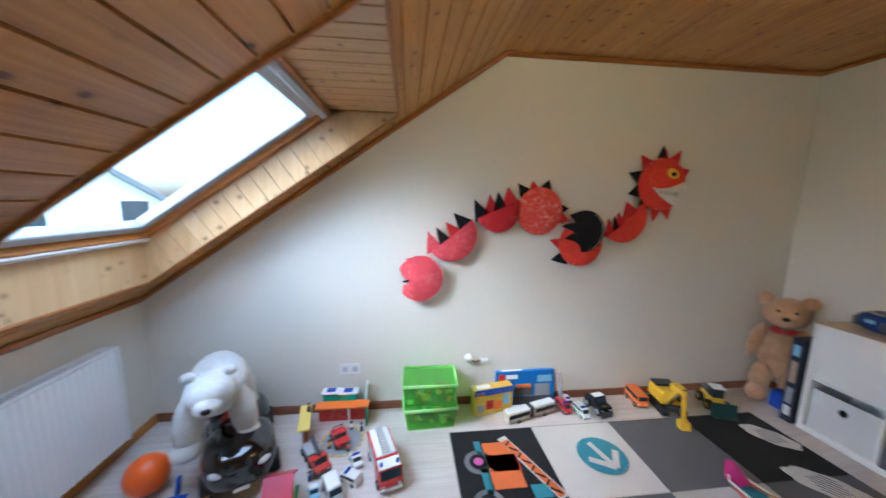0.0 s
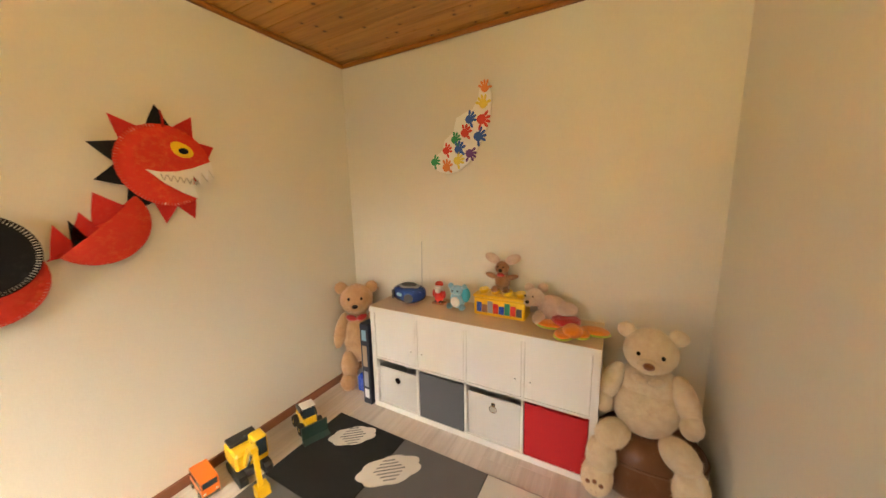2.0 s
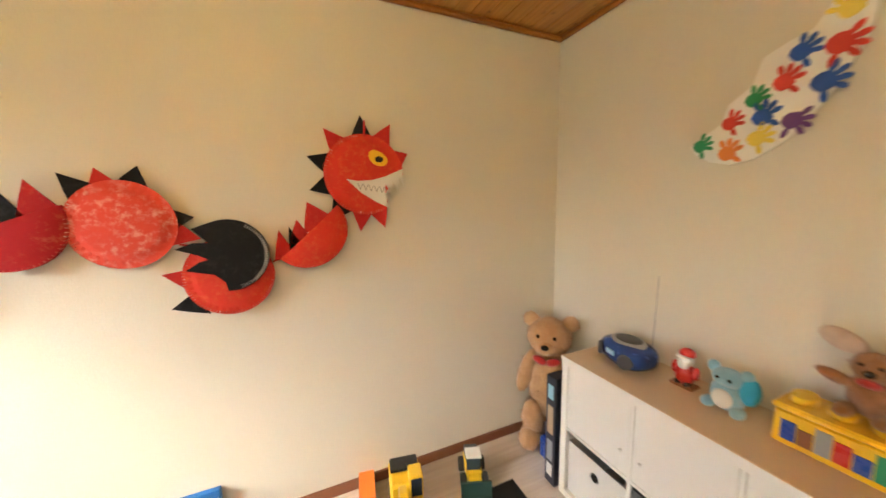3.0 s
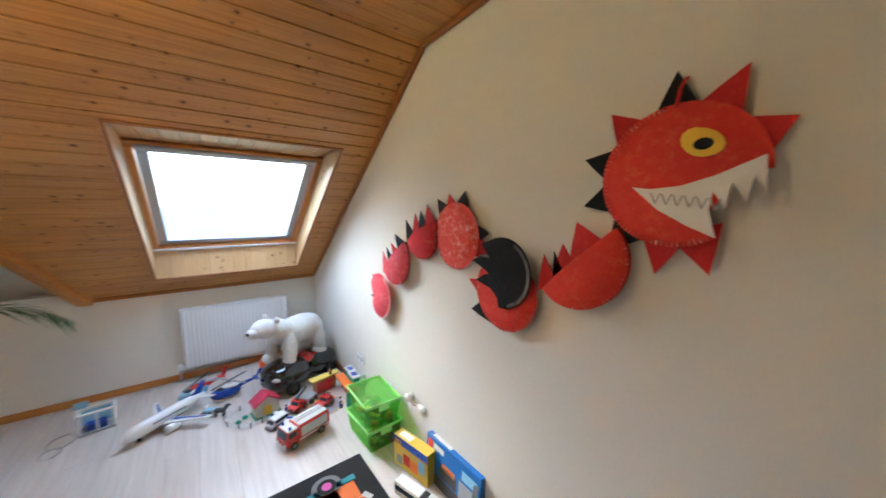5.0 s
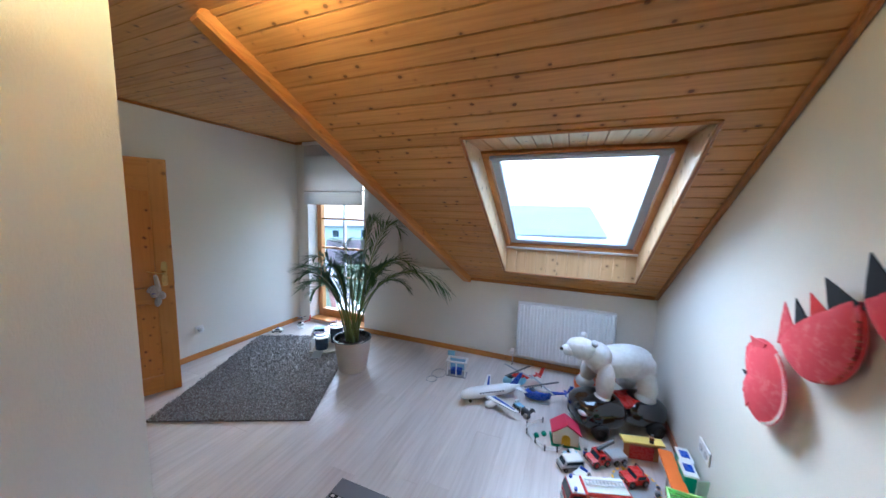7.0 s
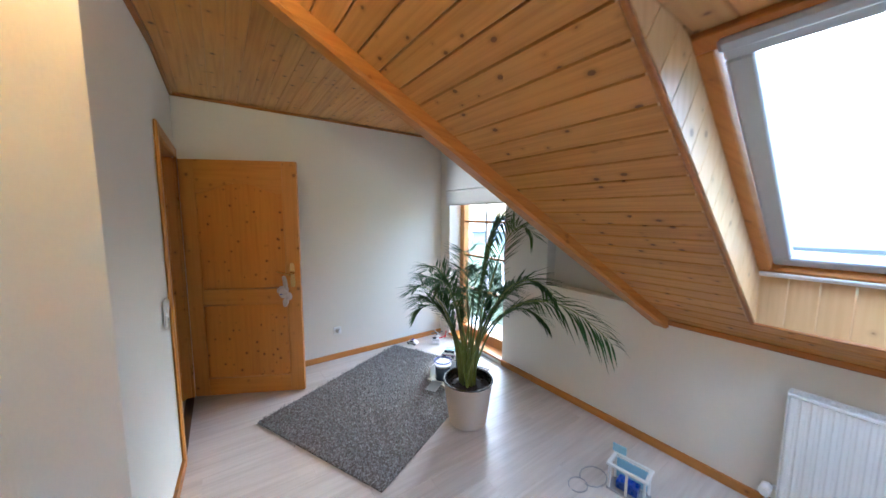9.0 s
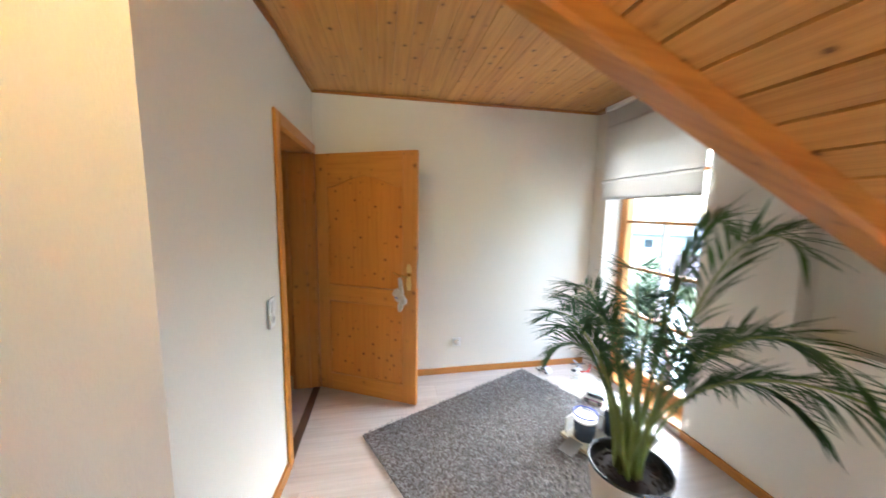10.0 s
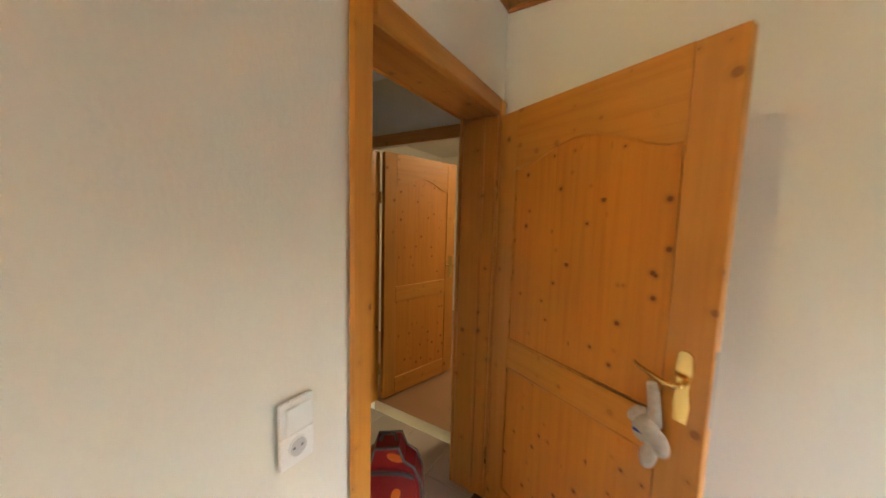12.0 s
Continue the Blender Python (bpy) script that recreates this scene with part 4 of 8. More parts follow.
def plate(cx, cz, r, mt, y=-0.03, lean=0.0, name="plate", gap=None):
    """A paper plate, its bottom to the room, with a fluted rim."""
    turn = pose(cx - DX, y, cz - DZ, 90 + lean, 0, 0)
    sh = Shape()
    seg = 72
    prof_ = [(0.0, 0.018), (0.66, 0.018), (0.72, 0.016), (0.84, 0.004), (0.97, 0.0), (1.0, 0.001)]
    verts, faces = [], []
    for j, (q, z) in enumerate(prof_):
        for k in range(seg):
            fl = 0.0016 * math.cos(k * math.pi) * (q > 0.8)
            verts.append(turn @ Vector((q * r * math.cos(2 * math.pi * k / seg), q * r * math.sin(2 * math.pi * k / seg), z + fl)))
    for j in range(len(prof_) - 1):
        for k in range(seg):
            a, b = j * seg + k, j * seg + (k + 1) % seg
            if gap and prof_[j + 1][0] > 0.7 and gap[0] <= (k + 0.5) * 5 % 360 <= gap[1]:
                continue
            faces.append((a, b, b + seg, a + seg))
    sh.add(verts, faces, 0, True)
    if not gap:
        sh.lathe([(1.0 * r, 0.0), (0.98 * r, -0.003), (0.7 * r, 0.012), (0.0, 0.012)], turn=turn, seg=seg)
    return dpart(name, sh, mt)


def spike(parent, base, tip, width, mt, y=-0.018):
    """A folded card triangle from a base point to its tip."""
    b, t = Vector((base[0] - DX, base[1] - DZ)), Vector((tip[0] - DX, tip[1] - DZ))
    d = (t - b).normalized()
    s = Vector((-d.y, d.x)) * width * 0.62
    b = b - d * 0.02
    mid = b.lerp(t, 0.5)
    pts = [b - s, mid - s * 0.5, t, mid + s * 0.54, b + s]
    sh = Shape()
    sh.prism([tuple(p) for p in pts], y - 0.004, y, 'xz')
    return dpart("spike", sh, mt, parent)


def half_plate(A, B, depth, mt, y=-0.035, tilt=0.03):
    """A plate folded in two: a straight upper edge from A to B, a bulged lower edge, puffed off the wall."""
    a, b = Vector((A[0] - DX, A[1] - DZ)), Vector((B[0] - DX, B[1] - DZ))
    m, u = (a + b) / 2, (b - a) / 2
    v = Vector((u.y, -u.x)).normalized() * depth
    sh, n, layers = Shape(), 32, 5
    verts, faces = [], []
    for j in range(layers + 1):
        q = j / layers
        for i in range(n + 1):
            t = math.pi * i / n
            p = m - u * math.cos(t) * (0.55 + 0.45 * q if q else 0.55) + v * math.sin(t) * q
            puff = 0.03 * (1 - q ** 3) * math.sin(math.pi * (0.15 + 0.7 * i / n))
            verts.append((p.x, y - puff - tilt * 0.3, p.y))
    for j in range(layers):
        for i in range(n):
            k = j * (n + 1) + i
            faces.append((k, k + 1, k + n + 2, k + n + 1))
    sh.add(verts, faces, 0, True)
    out = [m - u * math.cos(math.pi * i / n) + v * math.sin(math.pi * i / n) for i in range(n + 1)]
    sh.prism([(p.x, p.y) for p in out], y, y + 0.012, 'xz')
    for i in range(n * 2):
        t = math.pi * (i + 0.5) / (n * 2)
        p, q = m - u * math.cos(t) * 1.0 + v * math.sin(t) * 1.0, m - u * math.cos(t) * 0.93 + v * math.sin(t) * 0.93
        w_ = (p - q).normalized() * 0.0016
        if 0.3 < t < 2.9 and i % 2:
            sh.prism([(q.x + w_.y, q.y - w_.x), (p.x + w_.y, p.y - w_.x), (p.x - w_.y, p.y + w_.x), (q.x - w_.y, q.y + w_.x)], y - 0.012, y + 0.002, 'xz', mi=1)
    ob_ = dpart("folded_plate", sh, [mt, D_EDGE])
    return ob_, m, u, -v.normalized()


def tail_plate(cx, cz, r, mt, y):
    """A paper plate with a notch cut out of one side, down to its flat middle."""
    sh, seg, verts, faces = Shape(), 72, [], []
    prof_ = [(0.0, 0.018), (0.66, 0.018), (0.84, 0.004), (1.0, 0.0)]
    for q, z in prof_:
        for k in range(seg):
            a = 360.0 * k / seg
            bite = max(0.0, 1 - abs(a - 186) / 34.0) * 0.42
            rr = q * r * (1 - bite)
            verts.append((cx - DX + rr * math.cos(radians(a)), y - z - 0.0016 * math.cos(k * math.pi) * (q > 0.8), cz - DZ + rr * math.sin(radians(a))))
    for j in range(len(prof_) - 1):
        for k in range(seg):
            a, b = j * seg + k, j * seg + (k + 1) % seg
            faces.append((a, b, b + seg, a + seg))
    return dpart("plate", sh.add(verts, faces, 0, True), mt)


def rim_dashes(parent, cx, cz, r, a0, a1, step, y):
    """Pale worn flutes along the rim of a plate."""
    sh, a = Shape(), a0
    while a < a1:
        c_, s_ = math.cos(radians(a)), math.sin(radians(a))
        px, pz = -s_ * 0.0014, c_ * 0.0014
        q0, q1 = (cx - DX + 0.93 * r * c_, cz - DZ + 0.93 * r * s_), (cx - DX + 1.005 * r * c_, cz - DZ + 1.005 * r * s_)
        sh.prism([(q0[0] - px, q0[1] - pz), (q1[0] - px, q1[1] - pz), (q1[0] + px, q1[1] + pz), (q0[0] + px, q0[1] + pz)], y - 0.005, y - 0.002, 'xz')
        a += step
    dpart("rim_edge", sh, PAPER if parent is tail else D_EDGE, parent, "pale worn flutes along the rim")


tail = tail_plate(1.605, 1.008, 0.165, D_ROSE, -0.045)
rim_dashes(tail, 1.605, 1.008, 0.165, -70, 60, 3.6, -0.048)
for b_, t_, w_, c_ in (((1.575, 1.12), (1.50, 1.155), 0.09, D_ROSE), ((1.545, 0.985), (1.475, 0.992), 0.06, D_BLACK), ((1.55, 0.915), (1.495, 0.945), 0.09, D_ROSE), ((1.535, 0.975), (1.468, 0.98), 0.03, PAPER)):
    spike(tail, b_, t_, w_, c_, -0.05)
folded = (((1.675, 1.200), (1.962, 1.425), 0.185, D_ROSE, (((1.70, 1.222), (1.655, 1.344), 0.10, D_ROSE), ((1.772, 1.277), (1.712, 1.372), 0.08, D_BLACK), ((1.842, 1.333), (1.778, 1.408), 0.085, D_SPIKE), ((1.915, 1.390), (1.832, 1.470), 0.10, D_BLACK))),
          ((2.0, 1.435), (2.295, 1.565), 0.165, D_DEEP, (((2.035, 1.452), (1.978, 1.565), 0.10, D_BLACK), ((2.105, 1.482), (2.088, 1.602), 0.10, D_DEEP), ((2.165, 1.508), (2.145, 1.620), 0.09, D_BLACK), ((2.240, 1.540), (2.215, 1.654), 0.11, D_DEEP))),
          ((2.984, 1.310), (3.245, 1.548), 0.165, D_RED, (((3.005, 1.330), (2.985, 1.441), 0.08, D_SPIKE), ((3.05, 1.370), (3.028, 1.455), 0.05, D_BLACK), ((3.075, 1.395), (3.062, 1.486), 0.09, D_SPIKE), ((3.155, 1.470), (3.112, 1.565), 0.13, D_SPIKE))))
for A, B, dep, mt, tips in folded:
    hp, m, u, up = half_plate(A, B, dep, mt)
    for b_, t_, w_, c_ in tips:
        spike(hp, b_, t_, w_, c_, -0.033)
body = plate(2.456, 1.486, 0.170, D_PINK)
rim_dashes(body, 2.456, 1.486, 0.170, 150, 215, 4.2, -0.03)
for t_, w_, c_ in (((2.292, 1.680), 0.10, D_BLACK), ((2.395, 1.700), 0.09, D_SPIKE), ((2.520, 1.710), 0.10, D_BLACK), ((2.680, 1.508), 0.085, D_BLACK), ((2.695, 1.418), 0.10, D_SPIKE)):
    d_ = Vector((t_[0] - 2.456, t_[1] - 1.486)).normalized() * 0.155
    spike(body, (2.456 + d_.x, 1.486 + d_.y), t_, w_, c_)
wingp = plate(2.786, 1.252, 0.170, D_RED)
rim_dashes(wingp, 2.786, 1.252, 0.170, 150, 350, 4.2, -0.03)
for b_, t_, w_, c_ in (((2.645, 1.250), (2.548, 1.278), 0.09, D_SPIKE), ((2.665, 1.150), (2.565, 1.130), 0.10, D_BLACK)):
    spike(wingp, b_, t_, w_, c_)
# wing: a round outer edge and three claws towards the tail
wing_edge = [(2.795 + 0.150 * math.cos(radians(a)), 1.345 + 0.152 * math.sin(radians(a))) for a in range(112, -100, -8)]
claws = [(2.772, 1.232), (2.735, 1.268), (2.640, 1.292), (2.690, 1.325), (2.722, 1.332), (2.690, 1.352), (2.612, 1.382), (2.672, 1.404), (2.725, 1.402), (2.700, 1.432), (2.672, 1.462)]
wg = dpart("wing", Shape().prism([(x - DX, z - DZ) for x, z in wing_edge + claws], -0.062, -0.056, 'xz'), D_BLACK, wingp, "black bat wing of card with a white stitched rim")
rim = Shape()
for i in range(34):
    a = radians(60 - i * 4.1)
    p0, p1 = (2.795 + 0.132 * math.cos(a), 1.345 + 0.134 * math.sin(a)), (2.795 + 0.146 * math.cos(a), 1.345 + 0.148 * math.sin(a))
    rim.prism([(p0[0] - DX, p0[1] - DZ - 0.0014), (p1[0] - DX, p1[1] - DZ - 0.0014), (p1[0] - DX, p1[1] - DZ + 0.0014), (p0[0] - DX, p0[1] - DZ + 0.0014)], -0.064, -0.0625, 'xz')
dpart("stitches", rim, PAPER, wingp)
HX, HZ = 3.385, 1.692
head = plate(HX, HZ, 0.192, D_RED, gap=(306, 359))
rim_dashes(head, HX, HZ, 0.192, 100, 300, 4.0, -0.03)
for t_, w_, c_ in (((3.375, 1.972), 0.10, D_BLACK), ((3.520, 1.942), 0.10, D_SPIKE), ((3.606, 1.802), 0.11, D_SPIKE), ((3.205, 1.900), 0.10, D_SPIKE), ((3.125, 1.772), 0.10, D_BLACK), ((3.127, 1.618), 0.10, D_BLACK), ((3.212, 1.476), 0.11, D_BLACK),
                   ((3.350, 1.415), 0.10, D_SPIKE), ((3.474, 1.430), 0.10, D_SPIKE)):
    d_ = Vector((t_[0] - HX, t_[1] - HZ)).normalized() * 0.172
    spike(head, (HX + d_.x, HZ + d_.y), t_, w_, c_)
dl = lambda pts: [(x - DX, z - DZ) for x, z in pts]
mouth = [(3.292, 1.668), (3.34, 1.660), (3.41, 1.664), (3.48, 1.684), (3.566, 1.722), (3.570, 1.640), (3.548, 1.682), (3.538, 1.618), (3.512, 1.664), (3.502, 1.604), (3.476, 1.646), (3.470, 1.596), (3.488, 1.530), (3.43, 1.558), (3.36, 1.602)]
dpart("mouth", Shape().prism(dl(mouth), -0.060, -0.053, 'xz'), PAPER, head, "white card mouth with jagged teeth")
teeth = Shape()
for k in range(6):
    x, z = 3.34 + 0.026 * k, 1.650 - 0.004 * k
    teeth.prism(dl([(x, z), (x + 0.004, z), (x + 0.015, z - 0.030), (x + 0.011, z - 0.031)]), -0.0625, -0.0605, 'xz').prism(dl([(x + 0.011, z - 0.031), (x + 0.015, z - 0.030), (x + 0.026, z - 0.003), (x + 0.022, z - 0.004)]), -0.0625, -0.0605, 'xz')
dpart("tooth_lines", teeth, plain("pencil_grey", (0.45, 0.43, 0.40), 0.8), head)
eye = [(3.440 + 0.046 * math.cos(t * 0.449) * (1.15 if math.cos(t * 0.449) > 0 else 0.85), 1.770 + 0.036 * math.sin(t * 0.449) - 0.012 * math.cos(t * 0.449)) for t in range(14)]
dpart("eye", Shape().prism(dl(eye), -0.056, -0.050, 'xz'), plain("eye_yellow", (0.88, 0.55, 0.02), 0.6), head, "yellow card eye")
dpart("pupil", Shape().prism(dl([(3.450 + 0.021 * math.cos(t * 0.6283), 1.764 + 0.015 * math.sin(t * 0.6283)) for t in range(10)]), -0.0585, -0.0565, 'xz'), D_BLACK, head)
for r_, loop in ((0.005, ((3.385, -0.05, 1.87), (3.39, -0.04, 1.92), (3.395, -0.012, 1.95))), (0.004, ((2.70, -0.03, 1.385), (2.625, -0.04, 1.40))), (0.004, ((2.955, -0.03, 1.30), (2.99, -0.04, 1.325))),
                 (0.004, ((1.985, -0.03, 1.42), (2.01, -0.03, 1.45))), (0.004, ((1.66, -0.04, 1.19), (1.70, -0.03, 1.215)))):
    dpart("hanging_loop", Shape().tube([(x - DX, y, z - DZ) for x, y, z in loop], r_, 6), D_SPIKE)

# ---- painted banana cut-out on the east wall ----
art = thing("painted_cutout", pose(E - 0.006, 1.987, 1.668) @ Matrix.Diagonal((1.4, 0.93, 1.0, 1.0)), "white banana-shaped cut-out covered with bright paint prints", "wall craft")
outer = [(1.757, 2.228), (1.725, 2.205), (1.705, 2.13), (1.712, 2.03), (1.745, 1.93), (1.80, 1.83), (1.875, 1.74), (1.96, 1.69), (2.04, 1.678), (2.11, 1.695), (2.165, 1.73), (2.188, 1.765)]
inner = [(2.16, 1.785), (2.08, 1.835), (2.06, 1.90), (1.99, 1.945), (1.965, 2.03), (1.90, 2.055), (1.84, 2.07), (1.80, 2.13), (1.785, 2.20)]
part("card", Shape().prism([(y - 1.95, z - 1.68) for y, z in outer + inner], -0.012, -0.004, 'yz'), plain("bright_card", (0.90, 0.90, 0.88), 0.75, var=0.03), art)
PC = {"r": (0.72, 0.06, 0.05), "b": (0.03, 0.12, 0.55), "y": (0.88, 0.72, 0.12), "o": (0.85, 0.28, 0.08), "g": (0.03, 0.33, 0.14), "v": (0.16, 0.06, 0.28)}
for y, z, c, a, s in ((1.752, 2.18, "o", 80, 0.9), (1.762, 2.09, "y", 70, 1.0), (1.865, 2.01, "b", 150, 1.0), (1.775, 2.00, "r", 190, 1.15), (1.90, 1.93, "r", 130, 1.0), (1.80, 1.90, "b", 170, 1.1), (1.98, 1.895, "g", 140, 0.9), (1.95, 1.83, "b", 120, 1.05),
                      (2.05, 1.83, "r", 150, 0.9), (1.865, 1.80, "v", 200, 1.0), (1.96, 1.76, "y", 160, 1.0), (2.05, 1.72, "o", 120, 1.0), (2.15, 1.762, "g", 160, 0.9)):
    sh = Shape()
    s *= 1.02
    sh.prism([(y - 1.95 + 0.030 * s * math.cos(t * 0.698) * (1 + 0.15 * math.sin(3 * t)), z - 1.68 + 0.027 * s * math.sin(t * 0.698)) for t in range(9)], -0.0145, -0.0122, 'yz')
    for k, da in enumerate((-55, -22, 8, 38, 95)):
        r_ = radians(a + da)
        cx, cz = y - 1.95 + 0.040 * s * math.cos(r_), z - 1.68 + 0.040 * s * math.sin(r_)
        ux, uz = math.cos(r_) * 0.017 * s, math.sin(r_) * 0.017 * s
        sh.prism([(cx + ux * math.cos(t) - uz * 0.5 * math.sin(t), cz + uz * math.cos(t) + ux * 0.5 * math.sin(t)) for t in [i * 0.785 for i in range(8)]], -0.0145, -0.0122, 'yz')
    part("paint_print", sh, plain("print_" + {"r": "red", "b": "blue", "y": "yellow", "o": "orange", "g": "green", "v": "violet"}[c], PC[c], 0.6, var=0.15, fine=150), art)

# ---- cube shelf ----
KX0, KX1, KY0, KY1, KH = 4.25, 4.612, 1.062, 2.53, 0.77
kal = thing("cube_shelf", pose(KX0, KY0, 0), "white cube shelf unit with four doors and four boxes", "shelf unit")
kd, kw, t_, u_ = KX1 - KX0, KY1 - KY0, 0.038, 0.016
part("top_board", Shape().box(-0.001, kd, 0, kw, KH - t_, KH, 0.002), plain("birch_foil_top", (0.66, 0.50, 0.34), 0.4, var=0.08, fine=90), kal, "pale birch coloured top board")
part("top_edge", Shape().box(-0.0035, -0.0012, 0, kw, KH - t_, KH - 0.002, 0.0005), WHITE_LAC, kal)
part("bottom_board", Shape().box(0, kd, 0, kw, 0, t_, 0.002), WHITE_LAC, kal)
for y in (0.0, kw - t_):
    part("side_board", Shape().box(0, kd, y, y + t_, t_, KH - t_, 0.002), WHITE_LAC, kal)
cell = (kw - 2 * t_ - 3 * u_) / 4
mid_z = (KH - u_) / 2
for i in range(1, 4):
    y = t_ + i * cell + (i - 1) * u_
    part("upright", Shape().box(0.003, kd, y, y + u_, t_, KH - t_, 0.001), WHITE_LAC, kal)
for i in range(4):
    y = t_ + i * (cell + u_)
    part("shelf_board", Shape().box(0.003, kd, y, y + cell, mid_z, mid_z + u_, 0.001), WHITE_LAC, kal)
    part("back_board", Shape().box(kd - 0.006, kd - 0.002, y, y + cell, t_, KH - t_), WHITE_LAC, kal)
    dr = part("cabinet_door", Shape().box(0.004, 0.022, y + 0.002, y + cell - 0.002, mid_z + u_ + 0.002, KH - t_ - 0.002, 0.0015), WHITE_LAC, kal)
    for yl in (y + 0.012, y + cell - 0.0145):
        part("door_frame_line", Shape().box(0.0025, 0.0045, yl, yl + 0.0025, mid_z + u_ + 0.012, KH - t_ - 0.012), WHITE_METAL, dr)
    ky = y + (0.035 if i in (1, 3) else cell - 0.035)
    part("knob", Shape().cyl((0.004, ky, mid_z + 0.12), (-0.012, ky, mid_z + 0.12), 0.0055, seg=10).cyl((-0.012, ky, mid_z + 0.12), (-0.016, ky, mid_z + 0.12), 0.009, seg=12), WHITE_METAL, dr)
GREYBOX = plain("grey_felt_box", (0.105, 0.11, 0.125), 0.9, var=0.1, fine=200, bump=0.3)
WHITEBOX = plain("pale_fabric_box", (0.62, 0.61, 0.61), 0.85, var=0.05, fine=200, bump=0.25)
REDBOX = plain("red_fabric_box", (0.50, 0.012, 0.02), 0.8, var=0.08, fine=200, bump=0.25)
# boxes by cell, from the south end: red, pale, grey, pale
for i, (mt, name, hgt, inset) in enumerate(((REDBOX, "red fabric box filling a shelf cube", 0.325, 0.004), (WHITEBOX, "pale fabric storage box with a ring pull", 0.29, 0.02), (GREYBOX, "dark grey felt box filling a shelf cube", 0.325, 0.004), (WHITEBOX, "pale fabric storage box with a round eyelet", 0.28, 0.02))):
    y = KY0 + t_ + i * (cell + u_)
    bx_ = thing("storage_box", pose(KX0 + inset, y + 0.005, t_), name, "storage box", "boxes in the cube shelf")
    w_ = cell - 0.01
    part("front_panel", Shape().box(0, 0.004, 0, w_, 0, hgt, 0.002), mt, bx_)
    for y in (0, w_ - 0.004):
        part("side_panel", Shape().box(0.004, 0.325, y, y + 0.004, 0, hgt), mt, bx_)
    part("back_panel", Shape().box(0.321, 0.325, 0.004, w_ - 0.004, 0, hgt), mt, bx_)
    part("base_panel", Shape().box(0.004, 0.321, 0.004, w_ - 0.004, 0, 0.004), mt, bx_)
    if i == 1:
        part("ring_pull", Shape().tube([(-0.006, w_ / 2 + 0.024 * math.cos(a * 0.3927), 0.215 + 0.02 * math.sin(a * 0.3927)) for a in range(16)], 0.003, 6, closed=True).box(-0.003, 0, w_ / 2 - 0.012, w_ / 2 + 0.012, 0.235, 0.255, 0.001), CHROME, bx_)
    if i == 3:
        part("eyelet", Shape().cyl((-0.002, w_ / 2, 0.2), (0.001, w_ / 2, 0.2), 0.022, seg=20), BLACK_PL, bx_)

# ---- rugs ----
rug = thing("play_rug", pose(1.79, 1.02, 0), "patchwork play rug of black, grey and cream squares", "rug")
RW, RD = 2.27, 1.66
cw, ch = RW / 4, RD / 3
R_BLACK = plain("rug_black", (0.010, 0.0095, 0.010), 0.95, var=0.25, fine=350, bump=0.6, bdist=0.003)
R_GREY = plain("rug_grey", (0.135, 0.13, 0.13), 0.95, var=0.15, fine=350, bump=0.6, bdist=0.003)
R_LGREY = plain("rug_mid_grey", (0.20, 0.20, 0.205), 0.95, var=0.15, fine=350, bump=0.6, bdist=0.003)
R_CREAM = plain("rug_cream", (0.66, 0.62, 0.56), 0.95, var=0.08, fine=350, bump=0.6, bdist=0.003)
R_RED = plain("rug_red", (0.50, 0.04, 0.025), 0.95, var=0.15, fine=350, bump=0.5, bdist=0.003)
R_ORANGE = plain("rug_orange", (0.72, 0.17, 0.04), 0.95, var=0.15, fine=350, bump=0.5, bdist=0.003)
R_BLUE = plain("rug_teal", (0.075, 0.28, 0.36), 0.95, var=0.15, fine=350, bump=0.5, bdist=0.003)
R_GREEN = plain("rug_lime", (0.30, 0.40, 0.07), 0.95, var=0.15, fine=350, bump=0.5, bdist=0.003)
R_PINK = plain("rug_pink", (0.62, 0.12, 0.38), 0.95, var=0.1, fine=350)
grid_mats = [[R_LGREY, R_CREAM, R_BLACK, R_CREAM], [R_CREAM, R_GREY, R_CREAM, R_GREY], [R_BLACK, R_CREAM, R_GREY, R_BLACK]]
for j in range(3):
    for i in range(4):
        part("rug_square", Shape().box(i * cw, (i + 1) * cw - 0.001, j * ch, (j + 1) * ch - 0.001, 0.0, 0.012, 0.003), grid_mats[j][i], rug)
part("binding", Shape().tube([(0, 0, 0.006), (RW, 0, 0.006), (RW, RD, 0.006), (0, RD, 0.006)], 0.005, 6, closed=True), R_GREY, rug)


def motif(name, polys, mt, label=""):
    sh = Shape()
    for p in polys:
        sh.prism([(x - 1.79, y - 1.02) for x, y in p], 0.0121, 0.0155)
    return part(name, sh, mt, rug, label)


rect = lambda x0, x1, y0, y1: [(x0, y0), (x1, y0), (x1, y1), (x0, y1)]
circ = lambda cx, cy, r, n=28, s=1.0: [(cx + r * math.cos(2 * math.pi * i / n), cy + s * r * math.sin(2 * math.pi * i / n)) for i in range(n)]


def slant(x0, y0, x1, y1, w0, w1=None):
    w1 = w0 if w1 is None else w1
    d = Vector((x1 - x0, y1 - y0)).normalized()
    return [(x0 + d.y * w0, y0 - d.x * w0), (x1 + d.y * w1, y1 - d.x * w1), (x1 - d.y * w1, y1 + d.x * w1), (x0 - d.y * w0, y0 + d.x * w0)]


